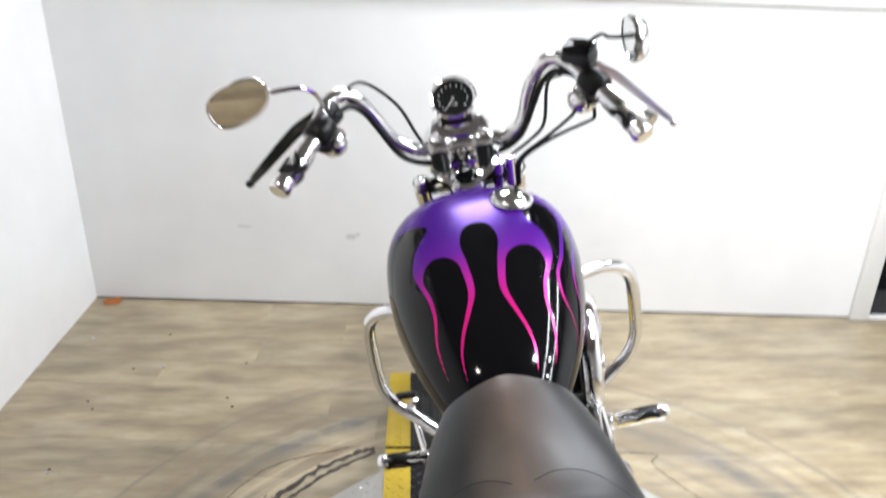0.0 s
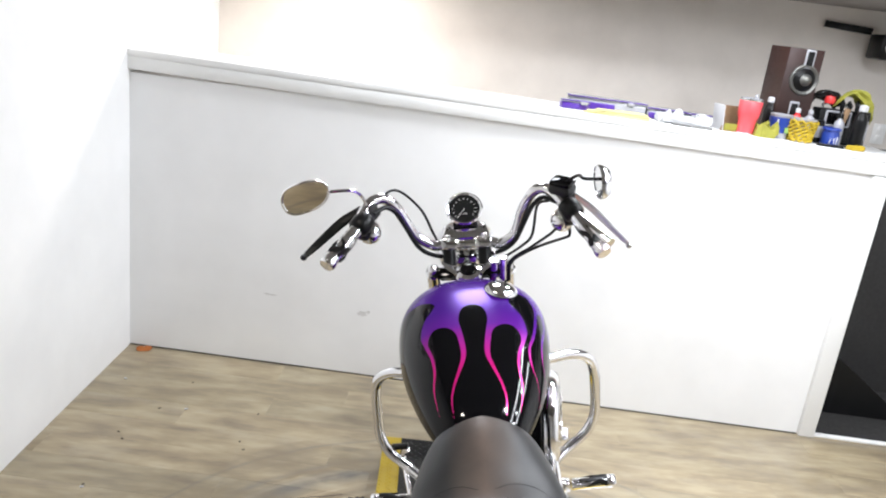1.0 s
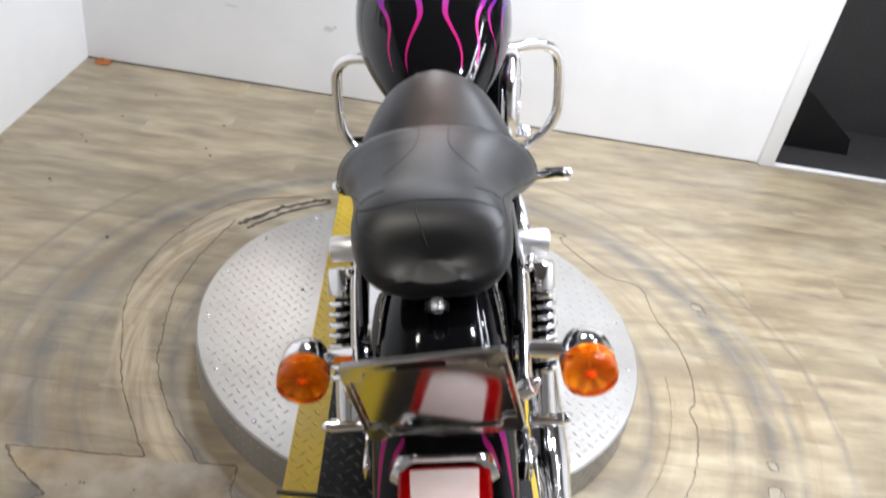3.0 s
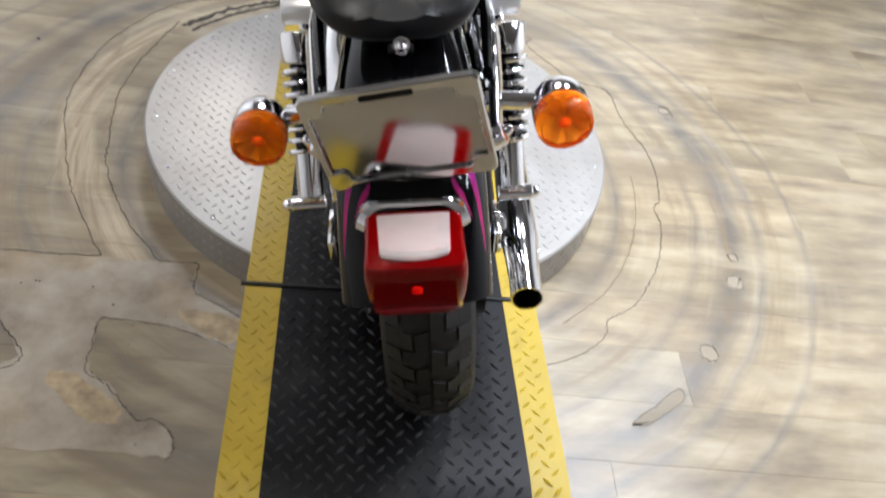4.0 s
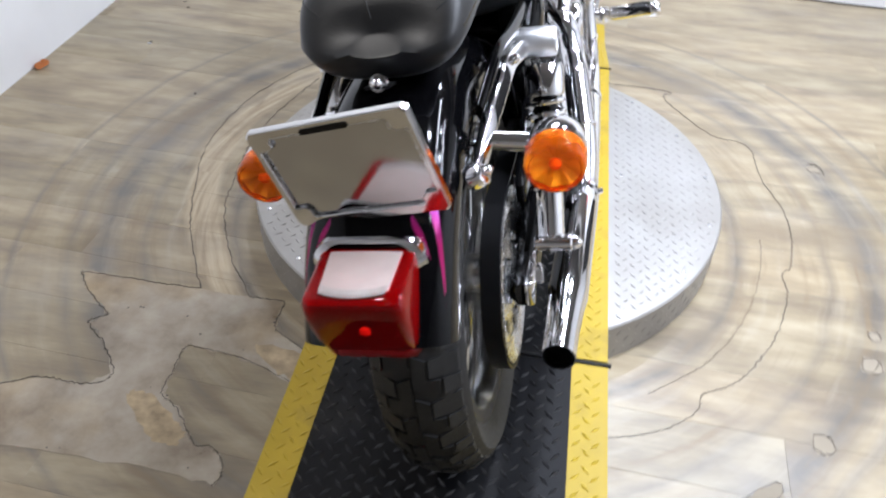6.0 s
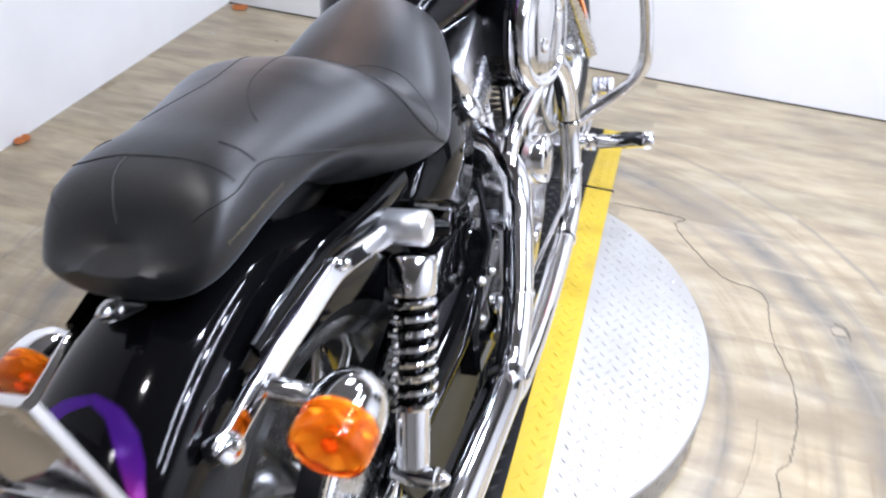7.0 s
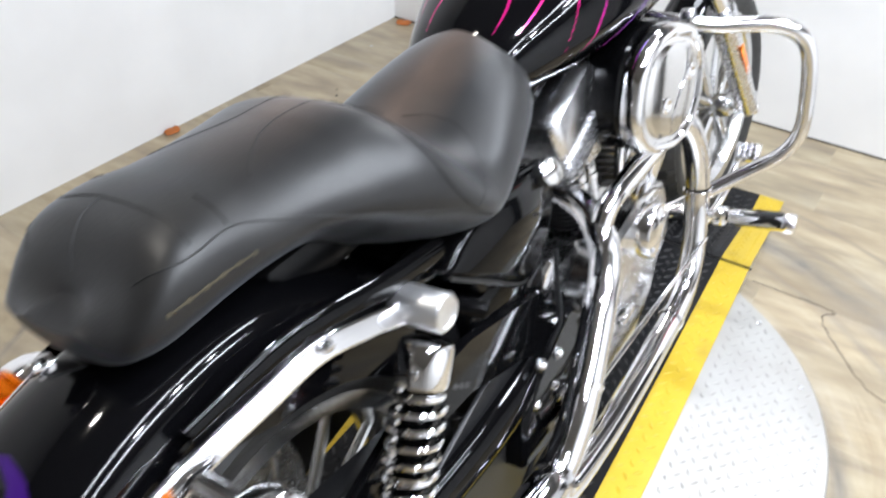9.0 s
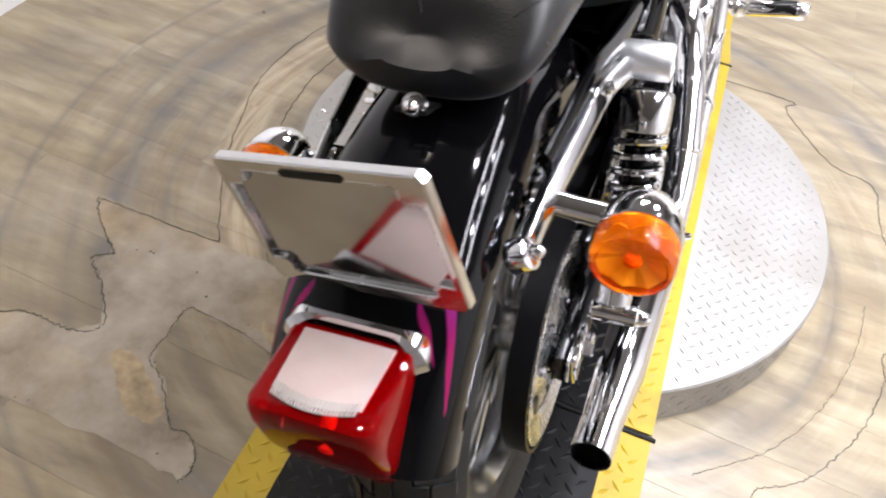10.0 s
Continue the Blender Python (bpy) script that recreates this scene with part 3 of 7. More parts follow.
CRACK_W = [0.0015, 0.0010, 0.0015, 0.0014, 0.0016, 0.0011, 0.0006, 0.0015, 0.0014, 0.0007, 0.0013]
for ci, pts in enumerate(CRACKS):
    whole("floor_crack", ribbon(pts, CRACK_W[ci], 0.0012, 14, ci), M_CRACK, "dark crack running through the vinyl floor", "crack", "structure")

whole("floor_gap", ribbon([(-0.60, 1.14), (-0.56, 1.19), (-0.469, 1.282), (-0.34, 1.372)], 0.008, 0.0013, 8, 31, 0.25), M_CRACK, "dark open gap beside the turntable in the vinyl floor", "gap", "structure")
whole("floor_gap", ribbon([(-0.63, 1.16), (-0.585, 1.215), (-0.50, 1.30), (-0.42, 1.352), (-0.345, 1.392)], 0.011, 0.0015, 7, 12, 0.5), M_CRACK, "dark torn edge of the vinyl beside the turntable", "gap", "structure")


def patch(pts, z, seed, sharp=False):
    rng = random.Random(seed)
    if sharp:
        line = [Vector((*a, 0)).lerp(Vector((*b, 0)), k / 4) for a, b in zip(pts, pts[1:] + pts[:1]) for k in range(4)]
    else:
        line = spline([(x, y, 0) for x, y in pts], 6, True)
    out = [(p.x + rng.uniform(-1, 1) * 0.006, p.y + rng.uniform(-1, 1) * 0.006) for p in line]
    return slab(out, -0.002, z)


PATCHES = [
    [(-1.10, -0.33), (-0.774, -0.331), (-0.595, -0.333), (-0.451, -0.337), (-0.409, -0.347), (-0.402, -0.315), (-0.419, -0.28), (-0.446, -0.262), (-0.472, -0.267), (-0.497, -0.246), (-0.551, -0.187), (-0.595, -0.158), (-0.598, -0.10), (-0.601, -0.04), (-0.592, -0.022), (-0.492, -0.032), (-0.429, -0.046), (-0.331, -0.084),
     (-0.306, -0.09), (-0.306, -0.01), (-0.319, -0.002), (-0.421, 0.062), (-0.429, 0.145), (-0.515, 0.147), (-0.639, 0.150), (-0.745, 0.149), (-0.847, 0.152), (-0.945, 0.151), (-0.899, 0.096), (-0.83, 0.044), (-0.815, 0.028), (-0.845, 0.001), (-0.785, -0.05), (-0.722, -0.13), (-0.77, -0.165), (-0.866, -0.164), (-0.95, -0.20), (-1.10, -0.22)],
    [(-0.663, -0.177), (-0.63, -0.16), (-0.545, -0.21), (-0.511, -0.239), (-0.521, -0.276), (-0.584, -0.257)],
    [(-0.451, 0.007), (-0.319, -0.006), (-0.309, -0.065), (-0.387, -0.058)],
    [(0.533, -0.232), (0.60, -0.185), (0.663, -0.139), (0.671, -0.166), (0.61, -0.21), (0.562, -0.239)],
    [(0.905, 0.19), (0.915, 0.225), (0.945, 0.225), (0.95, 0.195), (0.93, 0.18)],
    [(0.945, 0.285), (0.945, 0.31), (0.968, 0.312), (0.968, 0.288)],
    [(0.755, -0.045), (0.76, -0.012), (0.79, -0.012), (0.798, -0.042), (0.775, -0.058)],
    [(0.93, 0.955), (0.932, 0.985), (0.96, 0.988), (0.962, 0.96)],
]
for pi, pts in enumerate(PATCHES):
    if pi > 2:
        whole("floor_crack", ribbon(pts + pts[:1], 0.0007, 0.0014, 5, pi + 50), M_CRACK, "ragged dark rim of a hole in the vinyl", "crack", "structure")
    if pi in (1, 2):
        whole("vinyl_scrap", patch(pts, 0.0010, pi), M_TAN, "tan scrap of torn vinyl stuck on the bared floor", "floor patch", "structure")
    else:
        whole("bare_patch", patch(pts, 0.0007, pi, pi == 0), M_PALE if pi > 2 else M_UNDERLAY, "bare grey patch where the vinyl floor has worn away", "floor patch", "structure")


# ---- the motorcycle, leaning on its stand; x across, y ahead, z up from its tyres ----
bike = thing("motorcycle", "black cruiser motorcycle with purple and pink flames, leaning on its stand", "motorcycle", pose(0.06, 0, 0.11, 0, -10.7, 0))


def sides(fn):
    for s in (-1, 1):
        fn(s)


def cyl(a, b, r, seg=20, bevel=0.15):
    """A round bar from a to b with softened ends."""
    a, b = Vector(a), Vector(b)
    h = (b - a).length
    e = min(r * bevel, h * 0.3)
    return lathe([(0, 0), (r - e, 0), (r, e), (r, h - e), (r - e, h), (0, h)], seg, aim(a, b - a))


def bolt(at, d, r=0.007, h=0.008):
    return lathe([(0, h), (r * 0.75, h), (r, h * 0.7), (r, 0)], 6, aim(at, d))


def acorn(at, d, r=0.009):
    return lathe([(0, r * 1.5), (r * 0.45, r * 1.35), (r * 0.8, r * 0.9), (r * 0.85, r * 0.6), (r, r * 0.55), (r, 0)], 14, aim(at, d))


# wheels
def wheel(name, axle, r_tyre, half, r_rim, label, steer=0.0, spokes=13):
    place = pose(*axle, 0, 0, steer) @ pose(0, 0, 0, 0, 90, 0)
    rim = part(name, join(
        lathe([(r_rim + 0.012, -half * 0.62), (r_rim + 0.011, -half * 0.76), (r_rim - 0.012, -half * 0.72), (r_rim - 0.020, -half * 0.42), (r_rim - 0.024, -half * 0.2), (r_rim - 0.024, half * 0.2),
               (r_rim - 0.020, half * 0.42), (r_rim - 0.012, half * 0.72), (r_rim + 0.011, half * 0.76), (r_rim + 0.012, half * 0.62), (r_rim + 0.004, 0.0)], 72, place),
        lathe([(0.0, -0.075), (0.022, -0.075), (0.026, -0.07), (0.034, -0.045), (0.036, -0.02), (0.045, -0.016), (0.045, 0.016), (0.036, 0.02), (0.034, 0.045), (0.026, 0.07), (0.022, 0.075), (0, 0.075)], 32, place)),
        M_WHEEL, bike, label)
    prof = [(r_rim + 0.008, -half * 0.72), (r_rim + 0.03, -half * 0.90), (r_rim + (r_tyre - r_rim) * 0.55, -half), (r_tyre - 0.030, -half * 0.90), (r_tyre - 0.014, -half * 0.66), (r_tyre - 0.006, -half * 0.34), (r_tyre - 0.004, 0)]
    prof = prof + [(r, -h) for r, h in reversed(prof[:-1])]
    part("tyre", lathe(prof, 96, place), M_RUBBER, rim, "black rubber tyre")
    for k in range(spokes):
        a = 2 * math.pi * k / spokes
        pts, rad = [], []
        for t in (0, 0.25, 0.6, 1.0):
            rr = 0.034 + (r_rim - 0.020 - 0.034) * t
            off = 0.014 * (1 - t)
            pts.append(place @ Vector((rr * math.cos(a), rr * math.sin(a), off)))
            rad.append((0.0105 if spokes > 10 else 0.021) * (1 - 0.3 * t))
        part("spoke", tube(pts, rad, 8, 3, flat=0.6), M_WHEEL, rim)
    return rim, place


FENDER_AT = (0.0, -0.155, 0.325)
REAR, RR = (0.012, -0.128, 0.328), 0.32
rear_wheel, rear_m = wheel("rear_wheel", REAR, RR, 0.068, 0.232, "cast aluminium rear wheel")
FRONT = (0.030, 1.600, 0.240)
front_wheel, front_m = wheel("front_wheel", FRONT, 0.335, 0.052, 0.243, "cast aluminium front wheel", -6.0, 9)


def tread(place, r, half, n):
    """Raised L-shaped blocks with grooves between them."""
    geos = []

    def surf(a, s, lift):
        t = abs(s)
        rr = float(np.interp(t, (0, 0.34, 0.66, 0.90), (r - 0.004, r - 0.006, r - 0.014, r - 0.030))) + lift
        return place @ Vector((rr * math.cos(a), rr * math.sin(a), s * half))
    da = 2 * math.pi / n
    for k in range(n):
        for side in (-1, 1):
            a0 = k * da + (0.5 * da if side > 0 else 0)
            shapes = [[(0.03, 0.05), (0.30, 0.16), (0.30, 0.60), (0.55, 0.60), (0.55, 0.92), (0.03, 0.80)],
                      [(0.36, 0.14), (0.88, 0.02), (0.88, 0.52), (0.36, 0.54)],
                      [(0.61, 0.58), (0.90, 0.58), (0.90, 0.90), (0.61, 0.94)]]
            for sh in shapes:
                top = [surf(a0 + q * da, side * p, 0.0045) for p, q in sh]
                low = [surf(a0 + q * da, side * p, -0.001) for p, q in sh]
                m = len(sh)
                geos.append(([tuple(v) for v in top + low], [tuple(range(m))] + [(i, (i + 1) % m, m + (i + 1) % m, m + i) for i in range(m)]))
    return join(*geos)


tagged(part("tread_pattern", tread(rear_m, RR, 0.068, 30), M_RUBBER, rear_wheel, angle=20), kind="stuff")
tagged(part("tread_pattern", tread(front_m, 0.335, 0.052, 40), M_RUBBER, front_wheel, angle=20), kind="stuff")

# final drive on the right: toothed pulley, belt, guard
px0 = 0.094
pulley = part("belt_pulley", join(
    lathe([(0.142, -0.016), (0.146, -0.016), (0.146, 0.016), (0.140, 0.017), (0.126, 0.008), (0.090, 0.006), (0.050, 0.014), (0.036, 0.02), (0.0, 0.02)], 64, pose(px0, REAR[1], REAR[2], 0, 90, 0)),
    lathe([(0.105, 0.008), (0.110, 0.012), (0.116, 0.008)], 64, pose(px0, REAR[1], REAR[2], 0, 90, 0))), M_STEEL, bike, "bright metal belt pulley with a black belt")
for k in range(6):
    a = 2 * math.pi * k / 6
    part("pulley_bolt", bolt((px0 + 0.012, REAR[1] + 0.062 * math.cos(a), REAR[2] + 0.062 * math.sin(a)), X, 0.007, 0.007), M_CHROME, pulley)
    part("pulley_hole", lathe([(0.0, 0.0012), (0.016, 0.0012), (0.017, 0.0)], 20, aim((px0 + 0.0075, REAR[1] + 0.096 * math.cos(a + 0.5), REAR[2] + 0.096 * math.sin(a + 0.5)), X)), M_BLACK, pulley)
SPROCKET = (px0, 0.40, 0.325)


def belt():
    pts = []
    for i in range(25):
        a = math.pi / 2 + math.pi * i / 24
        pts.append((REAR[1] + 0.149 * math.cos(a), REAR[2] + 0.149 * math.sin(a)))
    for i in range(13):
        a = -math.pi / 2 + math.pi * i / 12
        pts.append((SPROCKET[1] + 0.062 * math.cos(a), SPROCKET[2] + 0.062 * math.sin(a)))
    n = len(pts)
    vs, fs = [], []
    for i, (y, z) in enumerate(pts):
        c = REAR if i < 25 else SPROCKET
        d = math.hypot(y - c[1], z - c[2])
        o = ((y - c[1]) / d * 0.006, (z - c[2]) / d * 0.006)
        for sx, k in ((-0.015, 0), (0.015, 0), (0.015, 1), (-0.015, 1)):
            vs.append((px0 + sx, y + o[0] * k, z + o[1] * k))
    for i in range(n):
        j = (i + 1) % n
        for k in range(4):
            fs.append((i * 4 + k, i * 4 + (k + 1) % 4, j * 4 + (k + 1) % 4, j * 4 + k))
    return vs, fs


part("drive_belt", belt(), M_BLACK, bike, "black toothed drive belt")
guard_geo = slab([(-0.10, 0.485), (0.02, 0.520), (0.16, 0.515), (0.36, 0.455), (0.44, 0.40), (0.42, 0.345), (0.30, 0.375), (0.14, 0.435), (0.02, 0.45), (-0.09, 0.445)], 0.0, 0.012, Matrix(((0, 0, 1, 0.122), (1, 0, 0, 0), (0, 1, 0, 0), (0, 0, 0, 1))), 0.003)
M_FADED = simple("faded_grey_print", (0.045, 0.045, 0.046), 0.5, 0.0, 0.1, 90, 0.2)
belt_guard = part("belt_guard", guard_geo, M_GLOSS, bike, "black belt guard with pale lettering bars")
for k in range(3):
    part("lettering_bar", block(0.001, 0.006, 0.012, 0, pose(0.1344, 0.112 + k * 0.012, 0.474 - k * 0.009, 38)), M_FADED, belt_guard)
# added filler that keeps the gap below the belt black, hiding the mat
part("debris_guard", slab([(-0.06, 0.30), (0.05, 0.36), (0.20, 0.40), (0.40, 0.38), (0.44, 0.13), (0.20, 0.120), (0.06, 0.14), (-0.03, 0.20)], 0.0, 0.006, Matrix(((0, 0, 1, 0.116), (1, 0, 0, 0), (0, 1, 0, 0), (0, 0, 0, 1))), 0.002), M_CRINKLE, bike, "black filler panel added to close the dark gap below the belt")
part("axle", join(cyl((-0.13, REAR[1], REAR[2]), (0.150, REAR[1], REAR[2]), 0.010), lathe([(0, 0.018), (0.014, 0.018), (0.018, 0.012), (0.018, 0)], 6, aim((0.140, REAR[1], REAR[2]), X))), M_CHROME, bike)


def swingarm(s):
    part("swingarm", tube([(s * 0.125, 0.42, 0.33), (s * 0.135, 0.20, 0.33), (s * 0.128, -0.02, 0.335), (s * 0.125, REAR[1] - 0.05, REAR[2])], [0.036, 0.036, 0.032, 0.026], 12, flat=0.6, up=(1, 0, 0)), M_GLOSS, bike, "gloss black swingarm")
    part("axle_adjuster", block(0.016, 0.085, 0.05, 0.006, pose(s * 0.138, REAR[1] - 0.01, REAR[2])), M_CHROME, bike)


sides(swingarm)
part("brake_disc", join(lathe([(0.075, -0.0025), (0.145, -0.0025), (0.145, 0.0025), (0.075, 0.0025), (0.075, -0.0025)], 56, pose(-0.088, REAR[1], REAR[2], 0, 90, 0)),
                        lathe([(0.03, 0), (0.08, 0.004), (0.08, 0.008), (0.03, 0.008)], 40, pose(-0.092, REAR[1], REAR[2], 0, 90, 0))), M_STEEL, bike)
part("side_guard", block(0.004, 0.24, 0.13, 0.002, pose(-0.104, 0.045, 0.350, 8)), M_BLACK, bike, "black guard plate beside the wheel")
part("brake_caliper", block(0.05, 0.10, 0.06, 0.012, pose(-0.10, REAR[1] - 0.02, REAR[2] + 0.145, 15)), M_CHROME, bike)


# flame paint: black ground, licks fading from purple to pink, edges from the mesh's own "flame" field
def flame_paint(name, y_pink, y_purple, soft=0.0006, deep=1.0):
    k = Mat(name, (0.003, 0.003, 0.004), 0.06, 0.0, Coat_Weight=0.05, Coat_Roughness=0.03, Specular_IOR_Level=0.22)
    at = k.n("ShaderNodeUVMap")
    at.uv_map = "flame"
    field = k.n("ShaderNodeSeparateXYZ")
    k.link(at.outputs[0], field.inputs[0])
    ramp = k.n("ShaderNodeMapRange")
    ramp.inputs[1].default_value, ramp.inputs[2].default_value = -soft, 0.0006
    ramp.inputs[3].default_value, ramp.inputs[4].default_value = 1.0, 0.0
    k.link(field.outputs[0], ramp.inputs[0])
    c = k.n("ShaderNodeTexCoord")
    sep = k.n("ShaderNodeSeparateXYZ")
    k.link(c.outputs["Object"], sep.inputs[0])
    f = k.n("ShaderNodeMapRange")
    f.inputs[1].default_value, f.inputs[2].default_value = y_pink, y_purple
    k.link(sep.outputs[1], f.inputs[0])
    flake = k.noise(900, 2, c.outputs["Object"])
    tint = k.ramp(f.outputs[0], [(0.0, (0.66 * deep, 0.012, 0.19 * deep)), (0.35, (0.46 * deep, 0.016, 0.29 * deep)), (0.7, (0.14 * deep, 0.018 * deep, 0.30 * deep)), (1.0, (0.080 * deep, 0.014 * deep, 0.26 * deep))])
    tint = k.mix(k.math("MULTIPLY", flake, 0.35), tint, (0.5, 0.3, 0.8), "SOFT_LIGHT")
    k.color(k.mix(ramp.outputs[0], (0.002, 0.002, 0.0025), tint))
    m2 = k.math("MULTIPLY", ramp.outputs[0], 0.35)
    k.link(m2, k.b.inputs["Metallic"])
    k.link(k.math("MULTIPLY_ADD", ramp.outputs[0], 0.16, 0.07), k.b.inputs["Roughness"])
    return k.m


M_TANK = flame_paint("flame_paint_tank", 0.535, 0.715, 0.0006, 0.8)
M_FENDER = flame_paint("flame_paint_fender", -0.405, -0.335, 0.003, 0.5)


def set_flame(ob, field):
    """Stores the flame field, worked out from each vertex of the mesh."""
    me = ob.data
    layer = me.uv_layers.new(name="flame")
    values = [field(v.co) for v in me.vertices]
    flat = []
    for lp in me.loops:
        flat += [values[lp.vertex_index], 0.0]
    layer.data.foreach_set("uv", flat)


# fenders: a curved skin over the tyre
def fender_geo(axle, radius, a0, a1, w, skirt, steer=0.0, n=48, m=24, thick=0.003, flare=0.0):
    def ring(a, grow):
        pts = []
        for j in range(m + 1):
            f = -1 + 2 * j / m
            fi = f * math.pi / 2
            x = w * math.copysign(abs(math.sin(fi)) ** 0.75, f) + grow * math.sin(fi)
            drop = skirt * (1 - flare * min(1.0, max(0.0, (math.degrees(a) - 84) / 36))) * (1 - abs(math.cos(fi)) ** 0.7)
            r = radius - drop + grow * math.cos(fi)
            pts.append(Vector((x, r * math.cos(a), r * math.sin(a))))
        return pts
    rings = []
    for i in range(n + 1):
        a = a0 + (a1 - a0) * i / n
        outer = ring(a, 0.0)
        inner = ring(a, -thick)
        rings.append(outer + inner[::-1])
    mm = pose(*axle, 0, 0, steer)
    rings = [[mm @ p for p in r] for r in rings]
    return loft(rings)


FEN_R = 0.412
rear_fender = part("rear_fender", fender_geo(FENDER_AT, FEN_R, radians(40), radians(146), 0.094, 0.125, 0.0, 110, 72, flare=0.5), M_FENDER, bike, "gloss black rear fender with a purple and pink flame")


def fender_flame(co):
    a = math.degrees(math.atan2(co.z - FENDER_AT[2], co.y - FENDER_AT[1]))
    x = abs(co.x)
    mid = float(np.interp(x, (0, 0.02, 0.033, 0.055, 0.068, 0.076, 0.0815, 0.085, 0.09), (112.6, 113.6, 115.0, 118.3, 121.5, 125.7, 131.3, 137.5, 150)))
    half = float(np.interp(x, (0, 0.02, 0.035, 0.055, 0.07, 0.082, 0.086), (0.8, 1.1, 2.0, 2.8, 2.7, 2.9, 3.2))) * min(1.0, max(0.0, (141 - a) / 8))
    mid2 = float(np.interp(x, (0.045, 0.05, 0.061, 0.071, 0.078), (123.5, 126, 128.2, 131.8, 137)))
    half2 = float(np.interp(x, (0.044, 0.050, 0.062, 0.073), (0.0, 1.1, 1.0, 0.1))) if x < 0.074 else -5
    return min(abs(a - mid) - half, abs(a - mid2) - half2) * 0.007


set_flame(rear_fender, fender_flame)
part("front_fender", fender_geo(FRONT, 0.365, radians(84), radians(170), 0.068, 0.07, -6.0), M_GLOSS, bike, "gloss black front fender")


def strut(s):
    """Flat tapered bar beside the fender, from the shock mount to a rounded lug."""
    line = spline([(0.139, 0.062, 0.632), (0.138, 0.030, 0.648), (0.134, -0.020, 0.665), (0.130, -0.084, 0.682), (0.125, -0.150, 0.678), (0.120, -0.211, 0.673), (0.115, -0.257, 0.664), (0.112, -0.300, 0.655)], 5)
    rings = []
    for i, c in enumerate(line):
        f = i / (len(line) - 1)
        ahead = (line[min(i + 1, len(line) - 1)] - line[max(i - 1, 0)]).normalized()
        out = Vector((0.93, 0, 0.37))
        up = out.cross(ahead).normalized()
        hw, ht = min(0.0140 - 0.0030 * f, 0.0080 + 0.04 * f), 0.0070
        ring = []
        for k in range(24):
            a = 2 * math.pi * k / 24
            q = c + up * hw * math.copysign(abs(math.cos(a)) ** 0.32, math.cos(a)) + out * ht * math.copysign(abs(math.sin(a)) ** 0.5, math.sin(a))
            ring.append((s * q.x, q.y, q.z))
        rings.append(ring)
    st = part("fender_strut", loft(rings), M_CHROME, bike, "flat chrome fender strut")
    part("strut_lug", lathe([(0.0, 0.012), (0.010, 0.012), (0.0150, 0.009), (0.0165, 0.002), (0.0165, -0.010), (0.013, -0.013), (0.0, -0.013)], 24, aim((s * 0.112, -0.306, 0.654), (s * 0.86, 0, 0.51))), M_CHROME, st)
    for y, x, z in ((-0.078, 0.137, 0.686), (-0.306, 0.122, 0.660)):
        part("strut_bolt", acorn((s * x, y, z), (s * 0.86, 0, 0.51), 0.0075), M_CHROME, st)


sides(strut)


# shocks
def shock(s):
    top, low = Vector((s * 0.166, 0.048, 0.640)), Vector((s * 0.172, -0.105, 0.375))
    d = (low - top).normalized()
    sh = part("rear_shock", join(cyl(top + d * 0.06, low, 0.0115), cyl(top + d * 0.212, low - d * 0.012, 0.0215, 24)), M_CHROME, bike, "chrome coil-over rear shock")
    cap = []
    for h, r in ((0.024, 0.018), (0.026, 0.0275), (0.031, 0.0305), (0.070, 0.0305), (0.074, 0.0290), (0.076, 0.016)):
        q = aim(top + d * h, d)
        cap.append([tuple(q @ Vector((r * math.cos(i * math.pi / 24), r * math.sin(i * math.pi / 24), 0))) for i in range(48)])
    part("shock_cover", loft(cap), M_CHROME, sh, "smooth chrome shock cap")
    coils = []
    turns, steps = 7.5, 150
    side = Vector((1, 0, 0))
    fwd = d.cross(side).normalized()
    for i in range(steps + 1):
        a = 2 * math.pi * turns * i / steps
        coils.append(top + d * (0.080 + 0.137 * i / steps) + (side * math.cos(a) + fwd * math.sin(a)) * 0.0280)
    part("spring_sleeve", cyl(top + d * 0.066, top + d * 0.214, 0.0185, 24), M_GLOSS, sh, "black sleeve inside the spring")
    part("spring", tube(coils, 0.0044, 8, 1, straight=True), M_CHROME, sh, "chrome coil spring")
    part("upper_mount", lathe([(0.0, 0.0), (0.022, 0.0), (0.0225, 0.003), (0.0225, 0.058), (0.020, 0.062), (0.016, 0.0625), (0.014, 0.060), (0.0, 0.059)], 28, aim((s * 0.126, 0.050, 0.648), (s, 0, 0))), M_SATIN, sh, "satin aluminium shock mount")
    part("lower_eye", join(cyl((s * 0.145, -0.105, 0.375), (s * 0.205, -0.105, 0.375), 0.014), acorn((s * 0.205, -0.105, 0.375), (s, 0, 0), 0.011)), M_CHROME, sh)


sides(shock)


